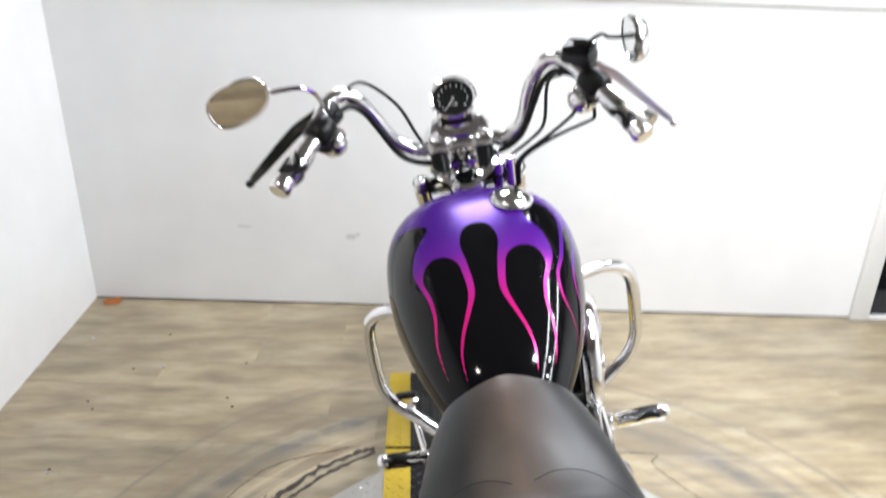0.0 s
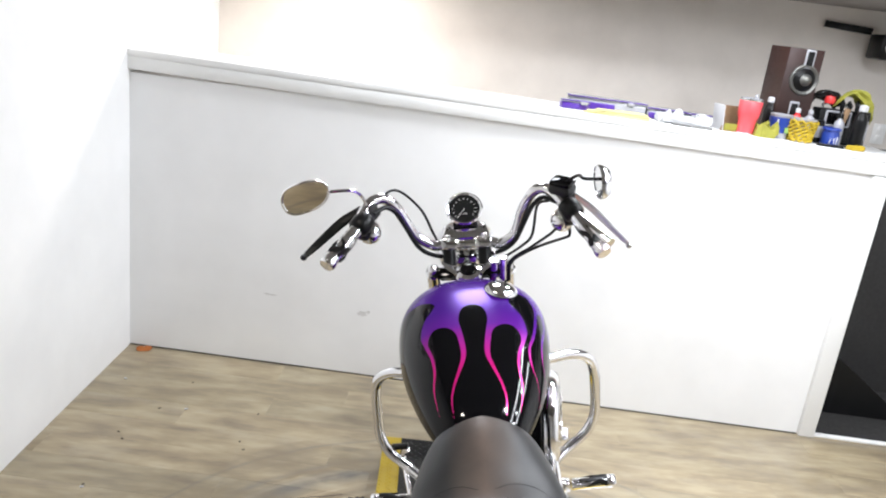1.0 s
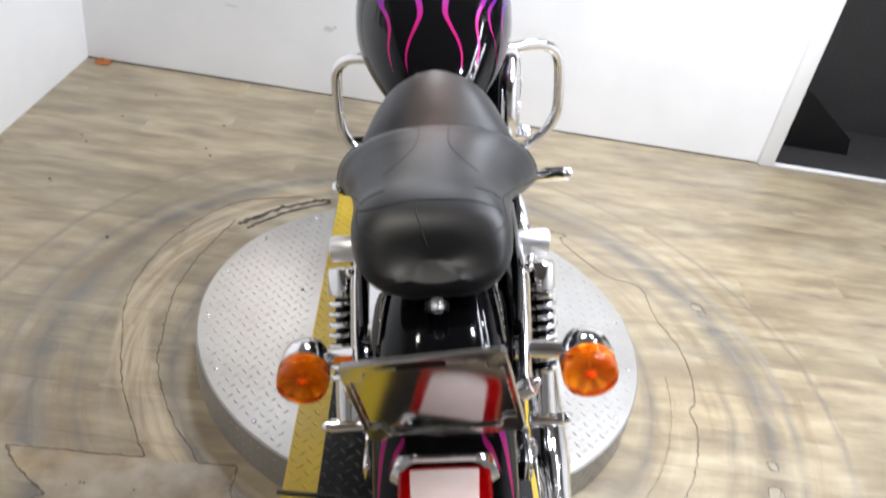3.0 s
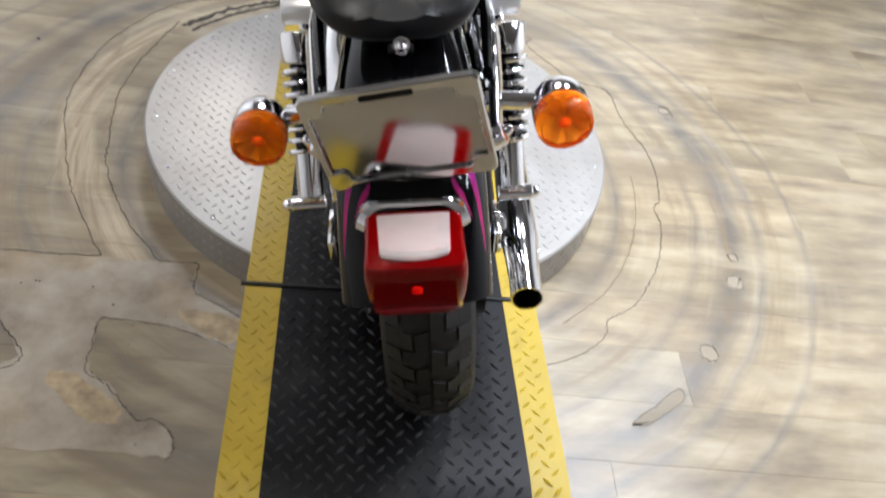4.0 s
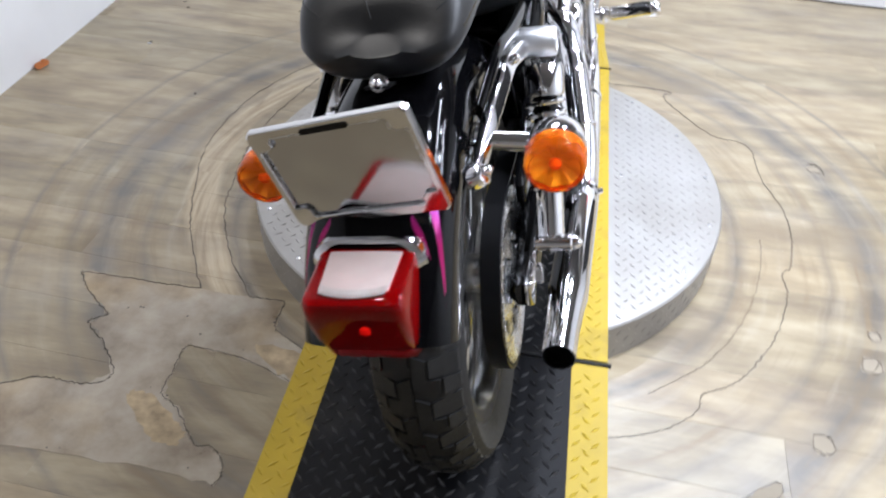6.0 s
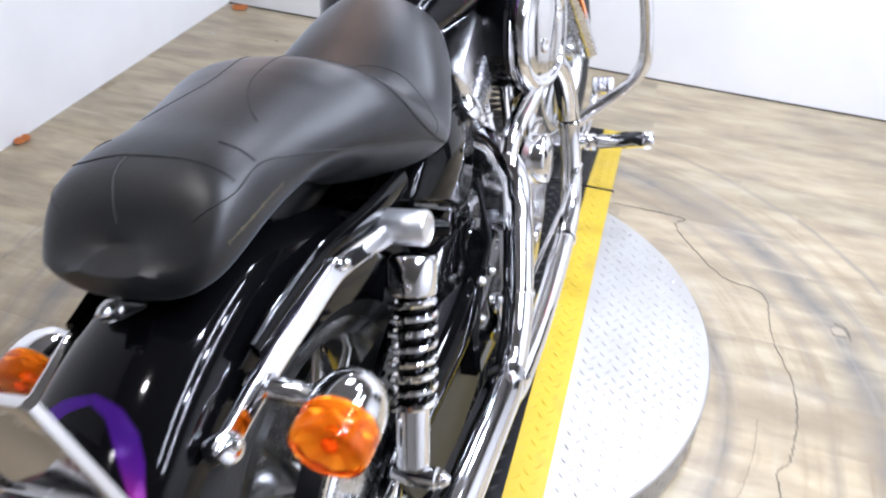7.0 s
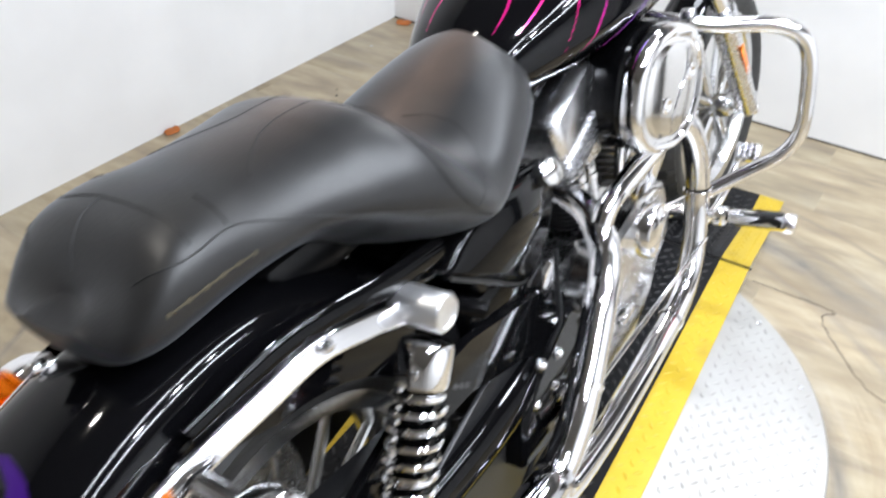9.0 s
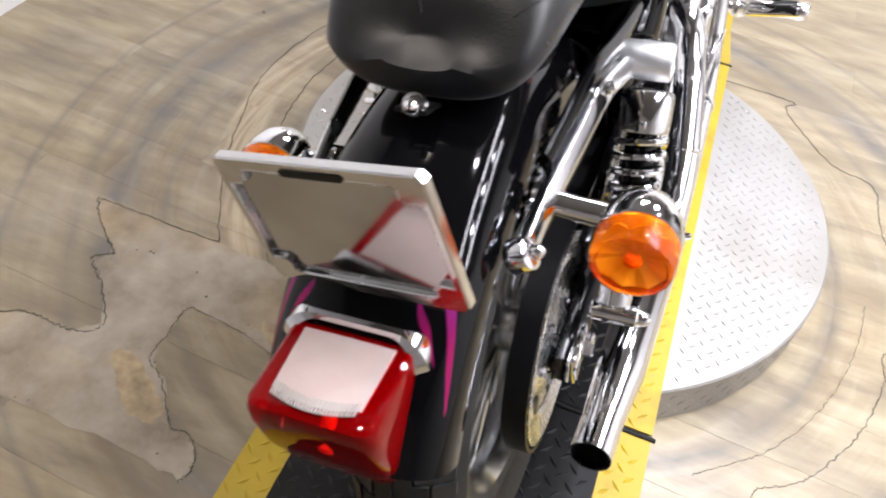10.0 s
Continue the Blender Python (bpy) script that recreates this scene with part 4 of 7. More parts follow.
# rear turn signals and tail light
def star(at, d, radius, rays, depth, squash=1.0, spin=0.0):
    """A dished reflector of alternating facets, open towards d, with a thin back."""
    m = aim(at, d, spin)
    n = rays * 2
    v = [tuple(m @ Vector((0, 0, 0)))]
    for rr, hi, lo in ((0.34, 0.30, 0.02), (0.70, 0.62, 0.22), (1.0, 1.0, 0.55)):
        for i in range(n):
            a = 2 * math.pi * i / n
            v.append(tuple(m @ Vector((radius * rr * math.cos(a), squash * radius * rr * math.sin(a), depth * (hi if i % 2 else lo)))))
    v.append(tuple(m @ Vector((0, 0, -0.003))))
    f = [(0, 1 + i, 1 + (i + 1) % n) for i in range(n)]
    for k in (0, 1):
        o = 1 + k * n
        f += [(o + i, o + n + i, o + n + (i + 1) % n, o + (i + 1) % n) for i in range(n)]
    f += [(1 + 2 * n + i, len(v) - 1, 1 + 2 * n + (i + 1) % n) for i in range(n)]
    return v, f


def ball(at, r):
    return lathe([(0.0, -r), (0.7 * r, -0.7 * r), (r, 0.0), (0.7 * r, 0.7 * r), (0.0, r)], 16, aim(at, Z))


def signal(s):
    c = Vector((0.203, -0.234, 0.650)) if s > 0 else Vector((-0.203, -0.192, 0.614))
    root, end = Vector((s * 0.105, -0.234, 0.658)), c + Vector((-s * 0.033, 0, 0.002))
    sg = part("turn_signal", lathe([(0.0, 0.032), (0.016, 0.030), (0.028, 0.020), (0.036, 0.004), (0.0385, -0.012), (0.0385, -0.022), (0.036, -0.024), (0.0, -0.024)], 36, aim(c, (0, 1, 0.05))), M_CHROME, bike, "chrome bullet turn signal with an amber lens")
    lens = part("lens", lathe([(0.0, 0.0), (0.0355, 0.0), (0.0385, 0.003), (0.0385, 0.014), (0.0378, 0.026), (0.0360, 0.0310), (0.0325, 0.0325), (0.0310, 0.0310), (0.012, 0.0330), (0.0, 0.0332)], 18, aim(c + Vector((0, -0.0245, -0.001)), (0, -1, -0.05), radians(12))), M_AMBER, sg, "faceted amber lens", 25)
    lens.visible_shadow = False
    part("reflector", star(c + Vector((0, -0.0262, -0.001)), (0, -1, -0.05), 0.034, 9, 0.016), M_REFLECT, lens, "bright faceted reflector behind the lens", 5)
    part("bulb", ball(c + Vector((0, -0.040, -0.001)), 0.0085), M_REFLECTOR, lens)
    part("stalk", join(cyl(root, end, 0.0125), cyl(root - Vector((s * 0.005, 0, 0)), root + Vector((s * 0.013, 0, 0)), 0.017)), M_CHROME, sg)


sides(signal)


def rounded(w, h, r, n=5):
    out = []
    for cx, cy, a0 in ((w - r, h - r, 0), (-w + r, h - r, 90), (-w + r, -h + r, 180), (w - r, -h + r, 270)):
        for i in range(n + 1):
            a = radians(a0 + 90 * i / n)
            out.append((cx + r * math.cos(a), cy + r * math.sin(a)))
    return out


def tail_light():
    rings = []
    for z, y0, y1, w, r in ((0.506, -0.402, -0.462, 0.040, 0.014), (0.513, -0.400, -0.484, 0.050, 0.016), (0.535, -0.400, -0.501, 0.056, 0.016), (0.575, -0.404, -0.514, 0.0585, 0.015), (0.610, -0.410, -0.520, 0.0585, 0.014), (0.627, -0.414, -0.520, 0.0575, 0.013), (0.633, -0.416, -0.517, 0.0555, 0.012), (0.6355, -0.418, -0.512, 0.052, 0.010)):
        rings.append([(x, (y0 + y1) / 2 + y, z) for x, y in rounded(w, abs(y1 - y0) / 2, r)])
    tl = part("tail_light", loft(rings), M_RED, bike, "red tail light lens with a clear plate window", 30)
    tl.visible_shadow = False
    # inside: faceted star at the rear face, a back plate and a floor plate
    part("reflector", star((0.0, -0.463, 0.570), (0, -0.76, 0.65), 0.039, 9, 0.021), M_REFLECT, tl, "bright star reflector behind the lens", 5)
    part("reflector_back", block(0.104, 0.004, 0.104, 0.001, pose(0, -0.440, 0.570, -4)), M_REFLECT, tl)
    part("reflector_floor", block(0.086, 0.060, 0.003, 0.001, pose(0, -0.452, 0.517)), M_REFLECT, tl)
    part("bulb", ball((0.0, -0.482, 0.574), 0.009), M_REFLECTOR, tl)
    win = []
    for i in range(9):
        y = -0.436 - 0.060 * i / 8
        wd = 0.043 - 0.003 * i / 8
        win.append([(x * wd / 0.031, y - 0.010 * (1 - (x / 0.034) ** 2) * (i / 8), z) for x, z in ((-0.031, 0.634), (-0.030, 0.6375), (-0.015, 0.6380), (0.0, 0.6382), (0.015, 0.6380), (0.030, 0.6375), (0.031, 0.634), (0.0, 0.628))])
    part("window", loft(win), M_CLEAR, tl, "frosted clear window").visible_shadow = False
    ribs = [block(0.0018, 0.013, 0.0018, 0.0004, pose(-0.036 + i * 0.0030, -0.498 - 0.007 * (1 - ((i - 12) / 12) ** 2), 0.6382)) for i in range(25)]
    tagged(part("ribbed_edge", join(*ribs), M_CLEAR, tl), kind="stuff")
    # chrome bezel: thin over the top, broad down the sides
    edge = [(x, 0.581 + z) for x, z in rounded(0.0680, 0.0665, 0.030, 8)]
    inner, n = [(x * 0.86, 0.581 + (z - 0.581) * 0.93) for x, z in edge], len(edge)
    vs = []
    for (x, z), (xi, zi) in zip(edge, inner):
        y, b = -0.420 - 0.08 * (z - 0.581), 0.0026 + 0.0150 * (abs(x) / 0.068) ** 5
        vs += [(x * 0.985, y + b, z), (x, y + b * 0.6, z), (x, y - b * 0.6, z), (xi, y - b, zi), (xi, y + b, zi)]
    fs = [(i * 5 + k, i * 5 + (k + 1) % 5, ((i + 1) % n) * 5 + (k + 1) % 5, ((i + 1) % n) * 5 + k) for i in range(n) for k in range(5)]
    part("bezel", (vs, fs), M_CHROME, tl, "chrome bezel")
    body = []
    for y, w, h, zc in ((-0.430, 0.0600, 0.060, 0.578), (-0.41, 0.0655, 0.063, 0.583), (-0.39, 0.0640, 0.058, 0.594), (-0.34, 0.046, 0.040, 0.622), (-0.31, 0.020, 0.02, 0.645)):
        body.append([(x, y, zc + z) for x, z in rounded(w, h, min(w, h) * 0.45, 6)])
    part("housing", loft(body), M_GLOSS, tl, "gloss black light housing")
    for k in range(3):
        part("bezel_screw", acorn((0.0665, -0.428, 0.556 + 0.020 * k), (1, -0.5, 0), 0.0045), M_CHROME, tl)
    tl.matrix_basis = pose(0, 0.008, 0.004)


tail_light()


M_PLATEFACE = simple("dulled_polished_plate", (0.54, 0.54, 0.555), 0.10, 1.0, 0.04, 30, 0.08)


def licence_plate():
    ex = Vector((0.1965, -0.024, 0.040)).normalized()
    ez = Vector((0.0, -0.997, -0.035))
    ez = (ez - ex * ez.dot(ex)).normalized()
    ey = ez.cross(ex).normalized()
    m = Matrix((ex, ey, ez)).transposed().to_4x4()
    m.translation = (-0.009, -0.391, 0.728)
    w, h = 0.100, 0.068
    # plain outer edge, opening with stepped corners
    outer, inner = [], []
    for i in range(96):
        a = 2 * math.pi * (i + 0.5) / 96
        c, q = abs(math.cos(a)) + 1e-9, abs(math.sin(a)) + 1e-9
        ro = min(w / c, h / q)
        ri = max(min((w - 0.007) / c, (h - 0.026) / q), min((w - 0.026) / c, (h - 0.011) / q))
        outer.append((ro * math.cos(a), ro * math.sin(a)))
        inner.append((ri * math.cos(a), ri * math.sin(a)))
    n = len(outer)
    vs = [(x, y, 0.004) for x, y in outer] + [(x, y, 0.0055) for x, y in [(a * 0.985, b * 0.98) for a, b in outer]] + [(x, y, 0.005) for x, y in inner] + [(x, y, 0.0) for x, y in inner] + [(x, y, -0.004) for x, y in outer]
    fs = []
    for j in range(4):
        fs += [(j * n + i, j * n + (i + 1) % n, (j + 1) * n + (i + 1) % n, (j + 1) * n + i) for i in range(n)]
    fs += [(4 * n + i, 4 * n + (i + 1) % n, (i + 1) % n, i) for i in range(n)]
    pf = part("plate_frame", moved((vs, fs), m), M_CHROME_WORN, bike, "chrome licence plate frame with no plate number", 25)
    part("frame_edge", moved(tube([(x, y, 0.0042) for x, y in inner], 0.0013, 6, 1, closed=True, straight=True), m), M_STEEL, pf)
    part("plate", moved(slab(rounded(w - 0.006, h - 0.006, 0.008, 4), -0.002, 0.0005), m), M_PLATEFACE, pf, "blank polished plate")
    part("slot", moved(slab([(x, y + h - 0.009) for x, y in rounded(0.030, 0.0035, 0.003, 3)], 0.0, 0.0062), m), M_BLACK, pf)
    part("bracket", tube([(-0.02, -0.35, 0.70), (-0.012, -0.374, 0.73)], 0.010, 8, 3), M_CHROME, pf)


licence_plate()


# seat: rings along its length
def bulge(y, w, zt, zb, p=2.6, n=40, tuck=0.82, lean=0.0, dx=0.0):
    """A closed cushion section: rounded top, tucked-in flat underside."""
    out = []
    zm = zb + (zt - zb) * 0.42
    for i in range(n):
        a = 2 * math.pi * i / n
        c, s = math.cos(a), math.sin(a)
        cx = math.copysign(abs(c) ** (2 / p), c)
        sz = math.copysign(abs(s) ** (2 / p), s)
        if s >= 0:
            out.append((dx + w * cx, y + lean * sz, zm + (zt - zm) * sz))
        else:
            out.append((dx + w * cx * (tuck + (1 - tuck) * (1 + sz)), y, zm + (zm - zb) * sz))
    return out


def interp_rows(rows, count):
    """Smooth rows of numbers along the first column."""
    rows = np.array(rows, float)
    pts = []
    n = len(rows)
    for k in range(count + 1):
        t = k / count * (n - 1)
        i = min(int(t), n - 2)
        f = t - i
        p0, p1, p2, p3 = rows[max(i - 1, 0)], rows[i], rows[i + 1], rows[min(i + 2, n - 1)]
        pts.append(0.5 * (2 * p1 + (p2 - p0) * f + (2 * p0 - 5 * p1 + 4 * p2 - p3) * f * f + (3 * p1 - p0 - 3 * p2 + p3) * f ** 3))
    return pts


SEAT = [  # y, half width, top, underside, squareness, forward lean of the upper half, shift
    (0.502, 0.015, 0.798, 0.784, 2.0, 0, 0), (0.493, 0.043, 0.81, 0.758, 1.9, 0, 0), (0.46, 0.079, 0.819, 0.718, 1.8, 0, 0), (0.4, 0.120, 0.82, 0.674, 1.8, 0, 0), (0.323, 0.146, 0.798, 0.648, 1.9, 0, 0), (0.254, 0.163, 0.769, 0.638, 2.05, 0, 0), (0.215, 0.172, 0.763, 0.636, 2.15, 0, 0), (0.185, 0.178, 0.774, 0.640, 2.15, 0, 0),
    (0.155, 0.178, 0.804, 0.648, 2.2, 0, 0), (0.125, 0.174, 0.836, 0.660, 2.2, 0, 0), (0.095, 0.166, 0.852, 0.675, 2.2, 0, -0.001), (0.060, 0.153, 0.855, 0.695, 2.1, 0, -0.002), (0.03, 0.142, 0.854, 0.716, 2.0, 0, -0.004), (-0.02, 0.125, 0.853, 0.735, 2.0, 0, -0.006), (-0.075, 0.118, 0.852, 0.742, 2.15, 0.010, -0.007),
    (-0.125, 0.116, 0.853, 0.744, 2.55, 0.020, -0.008), (-0.16, 0.113, 0.851, 0.743, 2.9, 0.028, -0.007), (-0.19, 0.107, 0.846, 0.742, 3.3, 0.036, -0.006), (-0.21, 0.099, 0.838, 0.743, 3.2, 0.040, -0.005), (-0.224, 0.086, 0.826, 0.746, 2.9, 0.040, -0.004), (-0.232, 0.065, 0.811, 0.756, 2.5, 0.038, -0.004), (-0.236, 0.032, 0.795, 0.780, 2.0, 0.034, -0.004)]
seat = part("seat", loft([bulge(y, w, zt, zb, p, 48, 0.82, ln, dx) for y, w, zt, zb, p, ln, dx in interp_rows(SEAT, 120)]), M_LEATHER, bike, "black leather two-up seat with stitched panels", 60)


SEAT_FINE = np.array(interp_rows(SEAT, 300))[::-1]


def seat_at(y, ang):
    """A place on the seat's skin at y and at an angle up from its right side."""
    w, zt, zb, p, ln, dx = (float(np.interp(y, SEAT_FINE[:, 0], SEAT_FINE[:, i])) for i in range(1, 7))
    zm = zb + (zt - zb) * 0.42
    c, s = math.cos(ang), math.sin(ang)
    cx, sz = math.copysign(abs(c) ** (2 / p), c), math.copysign(abs(s) ** (2 / p), s)
    return Vector((dx + w * cx * (1 if s > 0 else 1 + 0.18 * sz), y + (ln * sz if s > 0 else 0), zm + ((zt - zm) if s > 0 else (zm - zb)) * sz))


def seam(pts, both=True, r=0.0010):
    line = [(q.x, q.y) for q in spline([(y, a, 0) for y, a in pts], 8)]
    for side in ((0, 1) if both else (0,)):
        part("seam", tube([seat_at(y, radians(180 - a if side else a)) for y, a in line], r, 6, 1, straight=True), M_SEAM, seat)


seam([(-0.222, 40), (-0.18, 27), (-0.112, 30), (-0.057, 17), (-0.015, 5), (0.024, -3), (0.092, -4), (0.15, -2), (0.21, -6), (0.27, -12), (0.33, -14)])
seam([(0.118, 83), (0.116, 66), (0.114, 50), (0.112, 30), (0.118, 12), (0.14, 2), (0.18, -2)], True, 0.0014)
seam([(0.250, 85), (0.262, 72), (0.258, 54), (0.230, 38), (0.190, 24), (0.165, 10), (0.15, 2)], True, 0.0006)
seam([(0.118, 83), (0.06, 82), (0.02, 78), (-0.010, 70), (-0.035, 61), (-0.050, 54)], True, 0.0008)
seam([(-0.120, 62), (-0.118, 49), (-0.118, 33)])
seam([(-0.165, 34), (-0.168, 60), (-0.168, 83), (-0.166, 95), (-0.172, 116), (-0.16, 135), (-0.14, 148)], False)
seam([(-0.168, 94), (-0.20, 94), (-0.22, 94), (-0.232, 95)], False)
part("seat_bolt", join(acorn((-0.002, -0.255, 0.757), (0, -1, 0.5), 0.0085), lathe([(0, 0.003), (0.011, 0.003), (0.012, 0)], 16, aim((-0.002, -0.251, 0.755), (0, -1, 0.5)))), M_CHROME, seat)
part("seat_pan", block(0.10, 0.22, 0.060, 0.02, pose(0, 0.06, 0.700, 0, 0, 0)), M_BLACK, seat)
part("seat_tab", block(0.032, 0.036, 0.004, 0.002, pose(-0.003, -0.243, 0.747, -20)), M_BLACK, seat)
for i in range(16):
    y = -0.195 + 0.0062 * i
    at = seat_at(y, radians(2.0 + i * 0.25))
    part("script_bar", block(0.0012, 0.0042, 0.0022 if i % 3 else 0.0045, 0.0004, pose(at.x - 0.0002, at.y, at.z, 10, 4, 0)), M_SCRIPT, seat)


# fuel tank
TANK = [  # y, half width, top, underside, squareness
    (0.390, 0.062, 0.782, 0.734, 2.0), (0.402, 0.080, 0.804, 0.720, 2.2), (0.44, 0.103, 0.832, 0.710, 2.4), (0.51, 0.132, 0.866, 0.704, 2.5), (0.59, 0.157, 0.900, 0.700, 2.5), (0.67, 0.175, 0.929, 0.698, 2.5), (0.74, 0.184, 0.950, 0.698, 2.5),
    (0.80, 0.186, 0.963, 0.700, 2.5), (0.850, 0.180, 0.964, 0.706, 2.4), (0.887, 0.164, 0.952, 0.717, 2.3), (0.908, 0.132, 0.930, 0.737, 2.2), (0.918, 0.086, 0.900, 0.772, 2.0), (0.921, 0.036, 0.872, 0.807, 2.0)]
tank = part("fuel_tank", loft([bulge(y, w, zt, zb, p, 240, 0.80) for y, w, zt, zb, p in interp_rows(TANK, 220)]), M_TANK, bike, "glossy tank painted black with purple and pink flames", 60)
LICKS = [  # the coloured lines between black tongues: (y, degrees from the tank's ridge)
    [(0.420, 31), (0.460, 26), (0.490, 20), (0.527, 12), (0.570, 6.6), (0.630, 7.6), (0.680, 9.5), (0.750, 11)],
    [(0.440, 50), (0.460, 48), (0.500, 43), (0.540, 35.5), (0.580, 34), (0.620, 37), (0.655, 39), (0.700, 33), (0.740, 22), (0.790, 18)],
    [(0.490, 92), (0.506, 84), (0.539, 65), (0.565, 51), (0.608, 45), (0.657, 49), (0.740, 52), (0.810, 54)],
    [(0.520, 102), (0.537, 97), (0.578, 82), (0.606, 67), (0.657, 62), (0.730, 66), (0.810, 64)],
    [(0.590, 120), (0.608, 116), (0.650, 105), (0.697, 90), (0.721, 78), (0.790, 80), (0.850, 82)],
    [(0.770, 126), (0.797, 120), (0.829, 107), (0.852, 94), (0.890, 92)]]
TONGUES = [(None, 0, 0.672, 0.728), (0, 1, 0.618, 0.662), (1, 2, 0.742, 0.792), (2, 3, 0.720, 0.758), (3, 4, 0.780, 0.825), (4, 5, 0.855, 0.890)]  # lines on both sides, shoulder and tip


FINE = []
for rows in LICKS:
    q = spline([(y, b, 0) for y, b in rows], 10)
    FINE.append(([p.x for p in q], [p.y for p in q]))


def lick(i, y):
    ys, bs = FINE[i]
    return float(np.interp(y, ys, bs)), float(np.interp(y, (ys[0], ys[0] + 0.02, ys[0] + 0.07, ys[0] + 0.2), (0.12, 0.75, 1.25, 1.9))) * (2.4 if i == 4 else 1.0)


def tank_flame(co):
    rows = np.array(TANK)
    w, zt, zb, p = (float(np.interp(co.y, rows[:, 0], rows[:, i])) for i in (1, 2, 3, 4))
    zm = zb + (zt - zb) * 0.42
    s = (co.z - zm) / (zt - zm) if co.z >= zm else (co.z - zm) / (zm - zb)
    s = max(-1.0, min(1.0, s))
    c = min(1.0, abs(co.x) / w)
    a = math.degrees(math.atan2(math.copysign(abs(s) ** (p / 2), s), c ** (p / 2)))
    b = 90 - a
    k = 0.0032
    best = -0.05
    for lo, hi, yb, tip in TONGUES[:3] if co.x < 0 else TONGUES:
        y = min(co.y, yb)
        l0, h0 = lick(lo, y) if lo is not None else (-lick(0, y)[0], lick(0, y)[1])
        l1, h1 = lick(hi, y)
        e0, e1 = l0 + h0, l1 - h1
        if co.x < 0 and lo == 1:  # the stand side is plain black below its second line
            e1 = 130
        if co.y <= yb:
            d = min(b - e0, e1 - b) * k
        else:
            mid, half = (e0 + e1) / 2, (e1 - e0) / 2
            d = (1 - math.hypot((co.y - yb) / (tip - yb), (b - mid) / half)) * half * k
        best = max(best, d)
    last = lick(5, co.y)
    best = max(best, (b - last[0] - last[1]) * k)
    return best


set_flame(tank, tank_flame)
cap_m = aim((0.073, 0.790, 0.947), (0.20, -0.10, 1))
part("fuel_cap", lathe([(0.0, 0.027), (0.014, 0.026), (0.030, 0.021), (0.040, 0.012), (0.041, 0.008), (0.038, 0.005), (0.034, 0.0)], 40, cap_m), M_CHROME, tank, "chrome fuel cap")


# ---- handlebar, controls, instruments ----
def handlebar():
    left = [(-0.055, 0.890, 1.040), (-0.083, 0.887, 1.040), (-0.123, 0.880, 1.069), (-0.149, 0.868, 1.118), (-0.170, 0.848, 1.163), (-0.196, 0.835, 1.188), (-0.225, 0.818, 1.184), (-0.245, 0.790, 1.160), (-0.270, 0.740, 1.122), (-0.322, 0.674, 1.083)]
    right = [(0.055, 0.890, 1.040), (0.087, 0.887, 1.034), (0.124, 0.880, 1.064), (0.142, 0.868, 1.125), (0.164, 0.848, 1.173), (0.190, 0.835, 1.189), (0.216, 0.815, 1.178), (0.240, 0.785, 1.150), (0.270, 0.740, 1.122), (0.322, 0.674, 1.083)]
    pts = left[::-1] + right
    hb = part("handlebar", tube(pts, 0.0142, 18, 8), M_CHROME, bike, "chrome buckhorn handlebar")
    for s in (-1, 1):
        a, b = Vector((s * 0.258, 0.756, 1.131)), Vector((0.304, 0.670, 1.064)) if s > 0 else Vector((-0.322, 0.669, 1.075))
        d = (b - a).normalized()
        part("grip", lathe([(0.0, 0.0), (0.016, 0.0), (0.0175, 0.004), (0.0175, 0.108), (0.0195, 0.110), (0.020, 0.120), (0.017, 0.125), (0.0, 0.125)], 24, aim(a, d)), M_CHROME, hb, "chrome grip with black rubber flames")
        for j, (off, ln) in enumerate(((0.6, 0.07), (2.2, 0.085), (3.8, 0.06), (5.3, 0.08))):
            side = d.orthogonal().normalized()
            rad = Matrix.Rotation(off, 3, d) @ side
            line = []
            for i in range(9):
                t = i / 8
                line.append(a + d * (0.095 - ln * t) + (Matrix.Rotation(0.5 * math.sin(t * 6 + j), 3, d) @ rad) * 0.0168)
            part("grip_flame", tube(line, [0.0095, 0.011, 0.009, 0.0065, 0.004, 0.001], 8, 1, straight=True, flat=0.2, up=rad), M_BLACK, hb)
        # switch housing, brake or clutch perch, lever
        m = aim(a - d * 0.024, d)
        part("switch_housing", join(lathe([(0.0, -0.024), (0.020, -0.024), (0.0255, -0.018), (0.0265, 0.0), (0.0255, 0.018), (0.020, 0.024), (0, 0.024)], 20, m), moved(block(0.034, 0.042, 0.044, 0.008), m @ pose(s * 0.004, -0.020, 0))), M_BLACK, hb, "black switch housing")
        part("switch_button", moved(block(0.018, 0.006, 0.014, 0.002), m @ pose(0.0, -0.043, 0)), M_STEEL, hb)
        perch = a - d * 0.058 + Vector((0, 0.018, 0.006))
        part("lever_perch", join(moved(block(0.034, 0.046, 0.034, 0.008), aim(perch, d)), cyl(perch, perch + Vector((s * 0.03, 0.030, -0.004)), 0.011)), M_CRINKLE, hb, "black lever perch")
        tip = Vector((s * (0.390 if s < 0 else 0.382), 0.757, 1.070 if s < 0 else 1.048))
        root = perch + Vector((s * 0.028, 0.026, -0.003))
        mid = root.lerp(tip, 0.5) + Vector((s * 0.004, 0.006, 0.002))
        part("lever", tube([root, root.lerp(mid, 0.5) + Vector((s * 0.004, 0.006, 0)), mid, mid.lerp(tip, 0.7), tip], [0.011, 0.0140, 0.0130, 0.010, 0.0065], 12, 6, flat=0.35, up=(0, -0.75, 0.66) if s < 0 else (0, 0.66, 0.75)), M_SATIN if s > 0 else M_BLACK, hb, "polished lever" if s > 0 else "black clutch lever")
